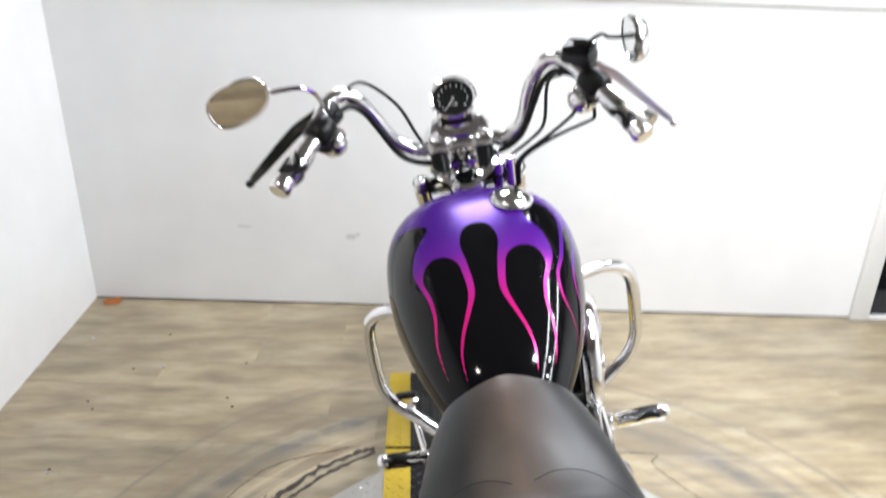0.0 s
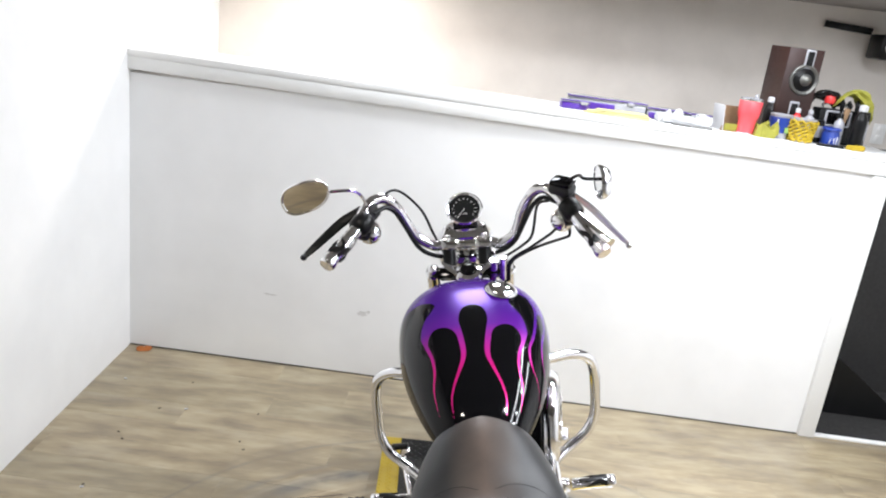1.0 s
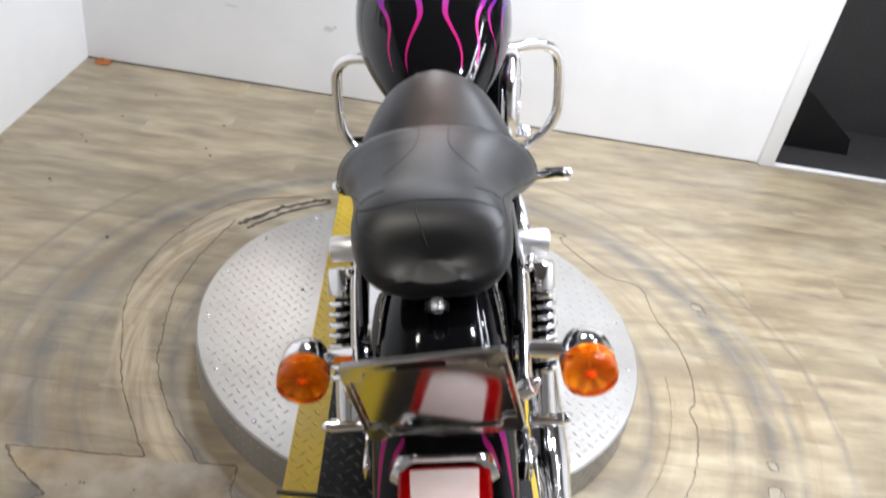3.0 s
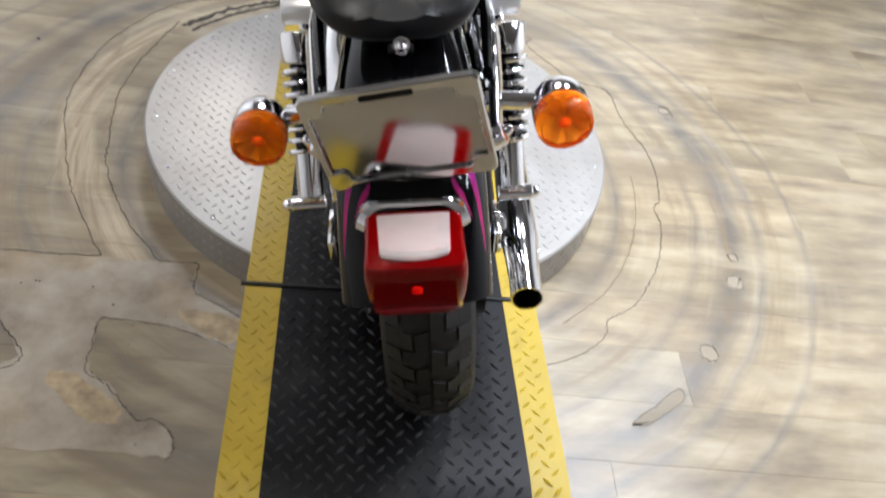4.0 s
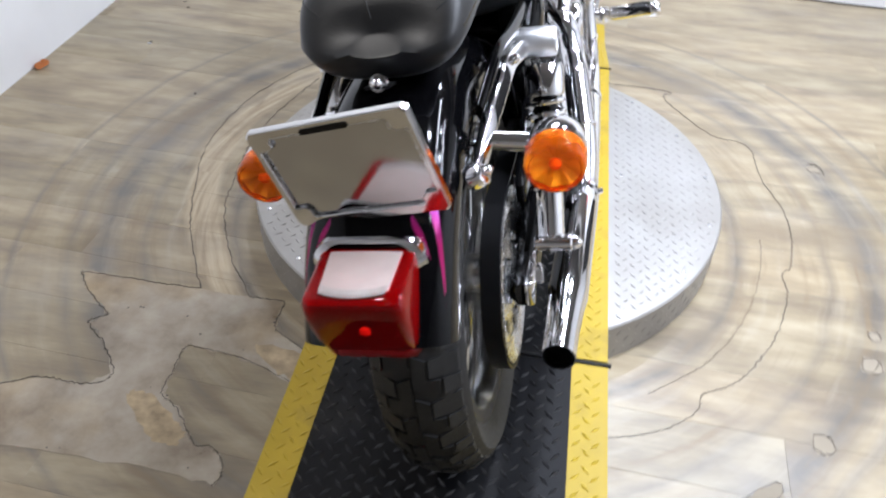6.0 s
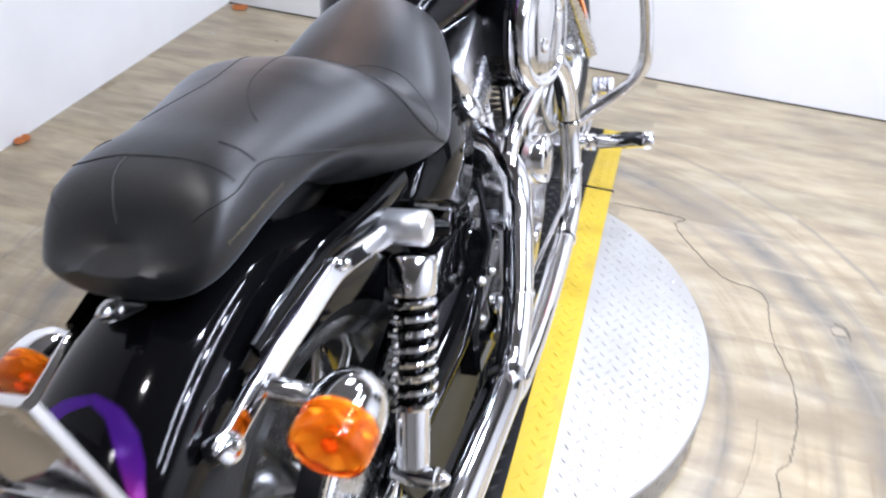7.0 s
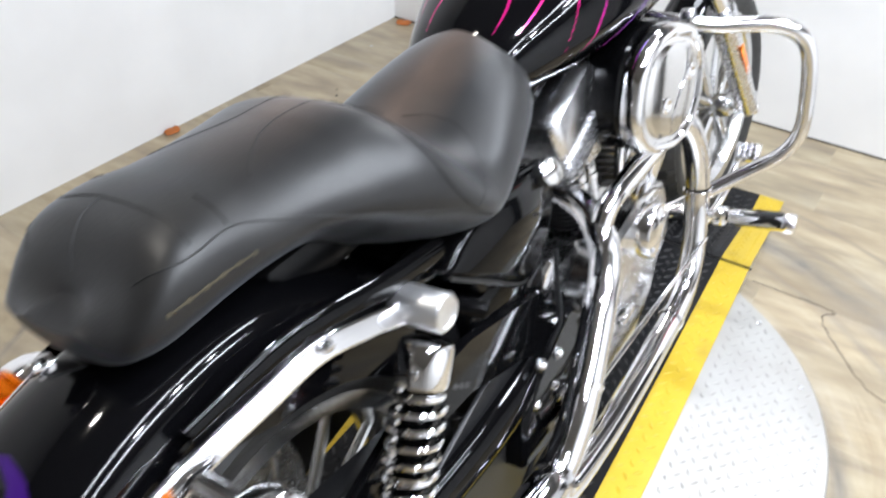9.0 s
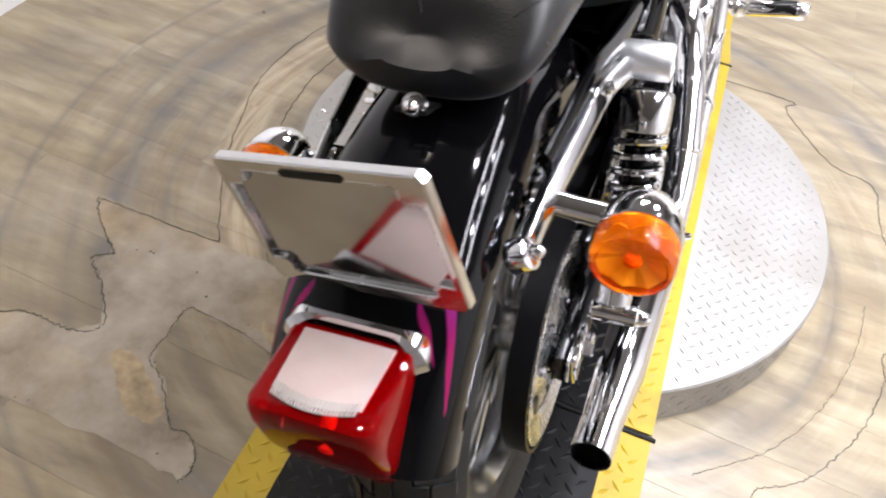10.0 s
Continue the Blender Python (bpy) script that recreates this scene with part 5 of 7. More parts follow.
        part("lever_ball", lathe([(0.0, -0.0085), (0.006, -0.006), (0.0085, 0.0), (0.006, 0.006), (0.0, 0.0085)], 14, aim(tip, d)), M_STEEL if s > 0 else M_BLACK, hb)
        # bar-mounted signal
        c = Vector((s * 0.232, 0.806, 1.108))
        sg = part("front_signal", lathe([(0.0, -0.030), (0.014, -0.028), (0.024, -0.018), (0.0285, -0.002), (0.0285, 0.012), (0.026, 0.014), (0.0, 0.014)], 28, aim(c, (0, 1, 0))), M_CHROME, bike, "chrome bar-mounted turn signal")
        part("lens", lathe([(0.027, 0.0), (0.027, 0.008), (0.018, 0.020), (0.0, 0.024)], 20, aim(c + Vector((0, 0.012, 0)), (0, 1, 0))), M_AMBER, sg)
        part("stem", cyl(c + Vector((0, 0, 0.015)), c + Vector((s * 0.008, -0.012, 0.045)), 0.008), M_CHROME, sg)
    # fluid reservoir on the right bar
    res = part("brake_reservoir", block(0.062, 0.050, 0.034, 0.015, pose(0.234, 0.810, 1.190, 14, 8, -34)), M_CRINKLE, hb, "black brake fluid reservoir")
    part("reservoir_lid", block(0.056, 0.044, 0.016, 0.0075, pose(0.2350, 0.8070, 1.208, 14, 8, -34)), M_GLOSS, res)
    part("reservoir_neck", cyl((0.236, 0.812, 1.185), (0.238, 0.800, 1.145), 0.016), M_CRINKLE, res)
    # clamp and risers
    for s in (-1, 1):
        part("riser", cyl((s * 0.045, 0.868, 0.985), (s * 0.045, 0.888, 1.028), 0.017), M_BLACK, hb, "black riser")
        part("riser_clamp", moved(block(0.044, 0.046, 0.034, 0.010), pose(s * 0.043, 0.889, 1.040, -20)), M_CHROME, hb)
        for dy in (-0.014, 0.014):
            part("clamp_bolt", acorn((s * 0.045, 0.889 + dy, 1.055), (0, -0.35, 1), 0.007), M_CHROME, hb)
    part("clamp_bridge", block(0.050, 0.040, 0.024, 0.006, pose(0, 0.890, 1.040, -20)), M_CHROME, hb)
    part("clamp_badge", block(0.034, 0.026, 0.006, 0.002, pose(0, 0.883, 1.054, -20)), M_PURPLE, hb, "purple clamp insert")


handlebar()


def mirror(s):
    c = Vector((-0.362, 0.722, 1.230)) if s < 0 else Vector((0.303, 0.712, 1.226))
    m = look(c, c + (Vector((0.02, -1.0, -0.27)) if s < 0 else Vector((-1.0, 0.0, 0.06)))) @ pose(0, 0, 0, 0, 180, 0) @ pose(0, 0, 0, 0, 0, 11 if s < 0 else 0)
    k = 1.08 if s < 0 else 1.0
    # rounded trapezoid, higher at its inner end
    shape = [(k * 0.054 * math.copysign(abs(math.cos(a)) ** 0.82, math.cos(a)), k * 0.036 * math.copysign(abs(math.sin(a)) ** 0.85, math.sin(a)) * (1 - 0.12 * math.cos(a)) + 0.008 * math.cos(a)) for a in (2 * math.pi * i / 40 for i in range(40))]
    if s > 0:
        shape = [(-x, y) for x, y in shape]
    back = [[(x * k, y * k, z) for x, y in shape] for k, z in ((0.90, 0.0005), (0.94, 0.003), (0.99, 0.003), (1.02, -0.002), (1.0, -0.008), (0.82, -0.020), (0.45, -0.025), (0.05, -0.026))]
    mi = part("mirror", moved(loft(back), m), M_CHROME, bike, "chrome bar mirror")
    part("mirror_glass", moved(slab([(x * 0.915, y * 0.915) for x, y in shape], -0.002, 0.0012), m), M_MIRROR, mi, "mirror glass")
    p = Vector((s * 0.232, 0.800, 1.178))
    part("mirror_stem", tube([p, p + Vector((s * 0.012, -0.006, 0.032)), p + Vector((s * 0.035, -0.03, 0.052)), c + Vector((-s * 0.03, 0.02, 0.004)), c + Vector((0, 0.020, 0))], 0.0042, 8), M_BLACK if s > 0 else M_CHROME, mi)


M_MIRROR = Mat("mirror_glass", (0.9, 0.9, 0.9), 0.015, 1.0).m
sides(mirror)


def gauge():
    n = Vector((0.0, -0.80, 0.60)).normalized()
    c = Vector((0.0, 0.935, 1.122))
    m = look(c, c + n * 1.0) @ pose(0, 0, 0, 0, 180, 0)
    sp = part("speedometer", lathe([(0.0, -0.055), (0.025, -0.053), (0.038, -0.040), (0.042, -0.010), (0.0465, -0.002), (0.0475, 0.004), (0.044, 0.008), (0.040, 0.005), (0.0395, 0.0)], 48, m), M_CHROME, bike, "chrome speedometer with a black dial")
    part("dial", lathe([(0.0, 0.0012), (0.0395, 0.0012), (0.0395, -0.002)], 40, m), M_BLACK, sp, "black dial face")
    for i in range(13):
        a = radians(220 - i * 260 / 12)
        part("numeral_bar", moved(block(0.0014, 0.0046, 0.0006, 0), m @ pose(0.029 * math.cos(a), 0.029 * math.sin(a), 0.0017, 0, 0, math.degrees(a) - 90)), M_TRIM, sp)
    part("needle", moved(block(0.0012, 0.034, 0.0008, 0), m @ pose(-0.009, -0.012, 0.0024, 0, 0, 142 + 180)), M_TRIM, sp, "white needle")
    part("odometer", moved(block(0.013, 0.004, 0.0006, 0), m @ pose(0, -0.014, 0.0018)), M_STEEL, sp)
    part("glass", lathe([(0.0, 0.0), (0.040, 0.0)], 40, m @ pose(0, 0, 0.0045)), M_GLASS, sp).visible_shadow = False
    part("gauge_bracket", join(moved(block(0.062, 0.014, 0.05, 0.006), pose(0, 0.934, 1.066, -35)), moved(slab([(-0.062, -0.020), (0.062, -0.020), (0.052, 0.020), (-0.052, 0.020)], 0.0, 0.010, None, 0.003), pose(0, 0.922, 1.060, 48))), M_CHROME, bike, "chrome gauge and headlamp bracket")
    part("warning_strip", block(0.062, 0.012, 0.010, 0.002, pose(0, 0.920, 1.084, 48)), M_BLACK, bike)
    for s in (-1, 1):
        for x, y, z in ((0.050, 0.902, 1.057), (0.044, 0.920, 1.080)):
            part("bracket_bolt", acorn((s * x, y, z), (0, -0.74, 0.67), 0.006), M_CHROME, bike)
    part("headlamp", lathe([(0.0, -0.10), (0.035, -0.095), (0.065, -0.07), (0.080, -0.03), (0.084, 0.0), (0.086, 0.008), (0.080, 0.014), (0.0, 0.018)], 40, aim((0, 1.055, 0.975), (0, 1, -0.05))), M_CHROME, bike, "chrome headlamp")


g = Mat("gauge_glass", (1, 1, 1), 0.02, 0.0, Transmission_Weight=1.0, IOR=1.1)
M_GLASS = g.m
gauge()


def front_end():
    tt = part("top_triple_clamp", moved(slab(rounded(0.100, 0.032, 0.03, 5), -0.012, 0.012, None, 0.004), pose(0, 0.850, 0.970, -30)), M_GLOSS, bike, "black top triple clamp")
    part("stem_cap", lathe([(0.0, 0.014), (0.016, 0.014), (0.022, 0.017), (0.031, 0.012), (0.034, 0.0)], 28, aim((0, 0.815, 0.980), (0, -0.5, 0.866))), M_CHROME, tt, "chrome steering stem cap")
    for s in (-1, 1):
        part("clamp_wing", tube([(s * 0.026, 0.815, 0.980), (s * 0.046, 0.826, 0.994), (s * 0.064, 0.838, 1.008)], [0.010, 0.013, 0.006], 10, 5, flat=0.5), M_CHROME, tt)
    part("stem_nut", lathe([(0.0, 0.008), (0.014, 0.008), (0.019, 0.004), (0.019, 0)], 24, aim((0, 0.806, 0.995), (0, -0.5, 0.866))), M_GLOSS, tt)
    part("lower_triple_clamp", moved(slab(rounded(0.135, 0.036, 0.03, 5), -0.016, 0.016, None, 0.004), pose(0, 0.965, 0.835, -38)), M_BLACK, bike)
    part("steering_neck", cyl((0, 0.815, 0.970), (0, 0.960, 0.820), 0.035), M_GLOSS, bike)
    for s in (-1, 1):
        top = Vector((0.006 + s * 0.098, 0.935, 0.962))
        knee = Vector((FRONT[0] * 0.6 + s * 0.109, 1.322, 0.590))
        low = Vector((FRONT[0] + s * 0.110 + 0.004, FRONT[1] + 0.005, FRONT[2] - 0.004))
        tube_part = part("fork_tube", cyl(top, knee, 0.0205, 24), M_CHROME, bike, "chrome fork tube")
        part("fork_cap", acorn(top, top - knee, 0.018), M_CHROME, tube_part)
        d = (low - knee).normalized()
        sl = part("fork_slider", lathe([(0.0, 0.0), (0.030, 0.0), (0.0335, 0.006), (0.0335, 0.035), (0.0300, 0.05), (0.0290, 0.25), (0.029, (low - knee).length - 0.02), (0.020, (low - knee).length + 0.01), (0.0, (low - knee).length + 0.012)], 28, aim(knee, d)), M_ALU, bike, "polished fork slider")
        part("fork_reflector", moved(block(0.003, 0.022, 0.150, 0.002), Matrix.Translation(knee + d * 0.215 + Vector((s * 0.028, -0.004, 0))) @ pose(0, 0, 0, 44)), M_REFLECTOR, sl, "orange reflector")
        part("axle_clamp", join(cyl(low + Vector((s * 0.0, 0.0, 0)), low + Vector((s * 0.022, 0.012, 0)), 0.018), cyl(low + Vector((0, 0.0, 0.012)), low + Vector((s * 0.004, 0.052, 0.022)), 0.008), acorn(low + Vector((s * 0.004, 0.050, 0.022)), (0, 1, 0.2), 0.008)), M_CHROME, sl)
    ax = Vector(FRONT)
    part("front_axle", cyl(ax + Vector((-0.12, 0, 0)), ax + Vector((0.12, 0, 0)), 0.011), M_STEEL, bike)
    part("front_disc", lathe([(0.075, -0.0025), (0.145, -0.0025), (0.145, 0.0025), (0.075, 0.0025), (0.075, -0.0025)], 56, pose(FRONT[0] - 0.066, FRONT[1], FRONT[2], 0, 90, 0)), M_STEEL, bike)
    part("horn_cover", lathe([(0.0, 0.02), (0.025, 0.018), (0.035, 0.01), (0.038, 0)], 24, aim((-0.10, 0.62, 0.60), (-1, 0, 0))), M_CHROME, bike)
    part("ignition_switch", join(cyl((0.062, 0.838, 0.955), (0.064, 0.824, 1.010), 0.013), cyl((0.085, 0.830, 0.955), (0.088, 0.816, 1.018), 0.010)), M_CHROME, bike, "chrome ignition barrel and choke")
    part("ignition_key", block(0.004, 0.010, 0.030, 0.001, pose(0.066, 0.818, 1.022, 10)), M_STEEL, bike)


front_end()


def cables():
    for i, pts in enumerate((
            [(-0.225, 0.800, 1.170), (-0.17, 0.862, 1.203), (-0.112, 0.905, 1.140), (-0.082, 0.925, 1.060), (-0.05, 0.935, 0.98)],
            [(0.205, 0.820, 1.160), (0.178, 0.850, 1.140), (0.165, 0.865, 1.060), (0.14, 0.870, 1.030), (0.09, 0.880, 0.995)],
            [(0.213, 0.772, 1.100), (0.200, 0.776, 1.085), (0.155, 0.795, 1.048), (0.104, 0.812, 1.008), (0.096, 0.83, 0.95)],
            [(0.244, 0.765, 1.098), (0.243, 0.768, 1.080), (0.232, 0.773, 1.073), (0.165, 0.795, 1.045), (0.108, 0.812, 1.006), (0.100, 0.83, 0.95)])):
        part("cable", tube(pts, 0.0036, 8, 8), M_BLACK, bike, "black control cable")
    for s in (-1, 1):
        half = [(0.218, 0.800, 1.160), (0.190, 0.822, 1.168), (0.166, 0.838, 1.146), (0.146, 0.858, 1.098), (0.120, 0.868, 1.044), (0.083, 0.876, 1.016), (0.03, 0.90, 1.0)]
        part("wiring_loom", tube([(s * x, y, z) for x, y, z in half], 0.0062, 8, 6), M_BLACK, bike)


cables()

SHIFTED = ("handlebar", "front_signal", "mirror", "speedometer", "gauge_bracket", "warning_strip", "bracket_bolt", "headlamp", "top_triple_clamp", "lower_triple_clamp", "steering_neck", "ignition", "cable", "wiring_loom")
for o in bike.children:
    if o.name.startswith(SHIFTED):
        o.matrix_basis = pose(0, 0.09, -0.017) @ Matrix.Diagonal((1.05, 1, 1, 1))


# ---- engine, exhaust, frame ----
def fins(centre, d, n, pitch, w, l, t=0.0035):
    geos = []
    q = aim(centre, d)
    for i in range(n):
        geos.append(moved(slab(rounded(w, l, 0.03, 4), -t / 2, t / 2), q @ pose(0, 0, i * pitch)))
    return join(*geos)


def engine():
    en = part("engine", join(
        loft([[(x, yc + y, z) for x, y in rounded(w, l, 0.05, 5)] for z, w, l, yc in ((0.135, 0.085, 0.17, 0.60), (0.15, 0.115, 0.20, 0.59), (0.24, 0.125, 0.235, 0.58), (0.34, 0.12, 0.22, 0.58), (0.385, 0.085, 0.15, 0.60))])),
        M_ALU, bike, "polished V-twin engine")
    for name, sgn in (("front_cylinder", 1), ("rear_cylinder", -1)):
        d = Vector((0, sgn * 0.383, 0.924))
        base = Vector((0, 0.725 + sgn * 0.035, 0.400))
        cy = part(name, cyl(base, base + d * 0.20, 0.052, 28), M_CRINKLE, bike, "black finned cylinder")
        for i in range(11):
            part("cooling_fin", fins(base + d * (0.03 + 0.0125 * i), d, 1, 0.0125, 0.082, 0.074), M_CRINKLE, cy)
        top = base + d * 0.185
        q = aim(top, d)
        part("cylinder_head", join(fins(top, d, 5, 0.0105, 0.112, 0.092, 0.004), moved(block(0.15, 0.13, 0.06, 0.012), q @ pose(0, 0, 0.02))), M_ALU, en, "polished finned cylinder head")
        part("rocker_box", moved(loft([[(x, y, z) for x, y in rounded(w, l, 0.020, 5)] for z, w, l in ((0.012, 0.104, 0.085), (0.040, 0.107, 0.087), (0.098, 0.106, 0.086), (0.116, 0.101, 0.080), (0.124, 0.09, 0.068), (0.127, 0.07, 0.05))]), q), M_ROCKER, en, "polished aluminium rocker box", 28)
        for off in (-0.022, 0.022):
            a = Vector((0.110, 0.68 + sgn * 0.06 + off * 0.7, 0.395))
            b = top + Vector((0.086, off, 0.01))
            part("pushrod_tube", join(cyl(a, b, 0.0095), cyl(a, a + (b - a) * 0.12, 0.014), cyl(a + (b - a) * 0.55, a + (b - a) * 0.62, 0.012)), M_CHROME, en)
    # cam cover with round timer cover
    part("cam_cover", moved(slab([(0.43, 0.245), (0.50, 0.170), (0.62, 0.150), (0.74, 0.205), (0.82, 0.30), (0.835, 0.36), (0.82, 0.41), (0.76, 0.43), (0.66, 0.43), (0.55, 0.42), (0.46, 0.355)], 0.0, 0.058, Matrix(((0, 0, 1, 0.112), (1, 0, 0, 0), (0, 1, 0, 0), (0, 0, 0, 1))), 0.010), Matrix()), M_POLISH, en, "polished cam cover")
    tc = part("timer_cover", lathe([(0.0, 0.014), (0.036, 0.0135), (0.042, 0.010), (0.050, 0.009), (0.054, 0.004), (0.054, -0.045), (0.060, -0.05), (0.060, -0.07)], 40, aim((0.186, 0.706, 0.371), X)), M_CHROME, en, "round chrome timer cover")
    for k in (0.6, 3.74):
        part("cover_screw", bolt((0.197, 0.706 + 0.044 * math.cos(k), 0.371 + 0.038 * math.sin(k)), X, 0.005, 0.004), M_STEEL, tc)
    for y, z in ((0.50, 0.29), (0.57, 0.262), (0.66, 0.258), (0.79, 0.318), (0.60, 0.385), (0.52, 0.355)):
        part("cover_bolt", bolt((0.170, y, z), X, 0.006, 0.006), M_CHROME, en)
    part("sprocket_cover", moved(slab([(0.22, 0.22), (0.34, 0.19), (0.47, 0.20), (0.50, 0.26), (0.48, 0.36), (0.40, 0.40), (0.30, 0.36), (0.235, 0.30)], 0.0, 0.035, Matrix(((0, 0, 1, 0.122), (1, 0, 0, 0), (0, 1, 0, 0), (0, 0, 0, 1))), 0.008), Matrix()), M_GLOSS, en, "gloss black sprocket cover")
    part("oil_filter", lathe([(0.0, 0.07), (0.030, 0.07), (0.036, 0.063), (0.037, 0.0)], 28, aim((0.02, 0.83, 0.30), (0, 1, 0))), M_CHROME, en)
    part("starter", cyl((0.02, 0.42, 0.43), (0.12, 0.42, 0.43), 0.036), M_CHROME, en)
    part("primary_cover", moved(slab([(0.22, 0.24), (0.32, 0.17), (0.72, 0.19), (0.80, 0.28), (0.76, 0.40), (0.62, 0.42), (0.36, 0.40), (0.24, 0.33)], 0.0, 0.05, Matrix(((0, 0, -1, -0.115), (1, 0, 0, 0), (0, 1, 0, 0), (0, 0, 0, 1))), 0.012), Matrix()), M_CHROME, en, "chrome primary cover")
    part("carburettor", join(cyl((0.02, 0.60, 0.60), (0.13, 0.70, 0.61), 0.030), moved(block(0.06, 0.06, 0.09, 0.01), pose(0.075, 0.645, 0.575))), M_ALU, en)
    part("brass_fitting", lathe([(0.0, 0.03), (0.008, 0.03), (0.011, 0.018), (0.011, 0.0)], 8, aim((0.115, 0.78, 0.455), (0.6, 0.3, 0.5))), M_BRASS, en, "brass oil pressure fitting")
    part("lifter_block", join(moved(block(0.05, 0.07, 0.06, 0.012), pose(0.115, 0.80, 0.425, -20)), cyl((0.13, 0.82, 0.41), (0.155, 0.83, 0.50), 0.020), cyl((0.13, 0.84, 0.44), (0.15, 0.87, 0.52), 0.016)), M_CHROME, en)
    part("lifter_block", block(0.05, 0.07, 0.05, 0.012, pose(0.115, 0.60, 0.40, 15)), M_CHROME, en)
    return en


M_BRASS = simple("brass", (0.55, 0.40, 0.14), 0.25, 1.0, 0.1, 60, 0.15)
engine()


def oval(hy, hz, n=48, p=2.3):
    out = []
    for i in range(n):
        a = 2 * math.pi * i / n
        c, s = math.cos(a), math.sin(a)
        out.append((hy * math.copysign(abs(c) ** (2 / p), c), hz * math.copysign(abs(s) ** (2 / p), s)))
    return out


def air_cleaner():
    m = Matrix.Translation((0.134, 0.758, 0.624)) @ Matrix.Rotation(radians(-9), 4, "Z") @ Matrix.Rotation(radians(-16), 4, "X") @ Matrix(((0, 0, 1, 0), (1, 0, 0, 0), (0, 1, 0, 0), (0, 0, 0, 1)))
    rings = [[(x * k, y * k, z) for x, y in oval(0.122, 0.110, 56, 2.5)] for k, z in ((0.80, 0.034), (0.97, 0.036), (1.0, 0.041), (1.0, 0.052), (0.985, 0.061), (0.94, 0.069), (0.88, 0.072), (0.82, 0.070), (0.80, 0.066))]
    ac = part("air_cleaner", moved(loft(rings), m), M_CHROME, bike, "oval chrome air cleaner with wave insert")
    part("air_cleaner_face", moved(loft([[(x * k, y * k, z) for x, y in oval(0.122, 0.110, 56, 2.5)] for k, z in ((0.80, 0.058), (0.79, 0.065), (0.74, 0.0655), (0.70, 0.070), (0.62, 0.0725), (0.3, 0.0745), (0.02, 0.075))]), m), M_CHROME_WORN, ac, "satin oval insert")
    wave = [m @ Vector((0.016 + 0.012 * math.sin(0.6 + i / 20 * 5.4), 0.074 - 0.148 * i / 20, 0.0735)) for i in range(21)]
    part("wave_rib", tube(wave, [0.001, 0.003, 0.0042, 0.003, 0.001], 8, 1, straight=True), M_CHROME, ac)
    for u, v in ((-0.030, -0.022), (0.042, 0.030)):
        part("cover_screw", lathe([(0.0, 0.002), (0.004, 0.0025), (0.010, 0.006), (0.014, 0.004), (0.015, 0.0)], 20, m @ pose(u, v, 0.073)), M_CHROME, ac)
    for i in range(26):
        a = 2 * math.pi * i / 26
        part("edge_bolt", lathe([(0.0, 0.004), (0.003, 0.0035), (0.0045, 0.0)], 8, m @ pose(0.118 * 0.955 * math.cos(a), 0.106 * 0.955 * math.sin(a), 0.066)), M_CHROME, ac) if i % 2 == 0 else None
    part("backing_plate", moved(loft([[(x * k - 0.006, y * k + 0.004, z) for x, y in oval(0.119, 0.108, 48, 2.5)] for k, z in ((0.86, -0.034), (0.97, -0.030), (1.0, -0.022), (1.0, 0.030), (0.96, 0.0345))]), m), M_GLOSS, ac, "gloss black filter body")


air_cleaner()


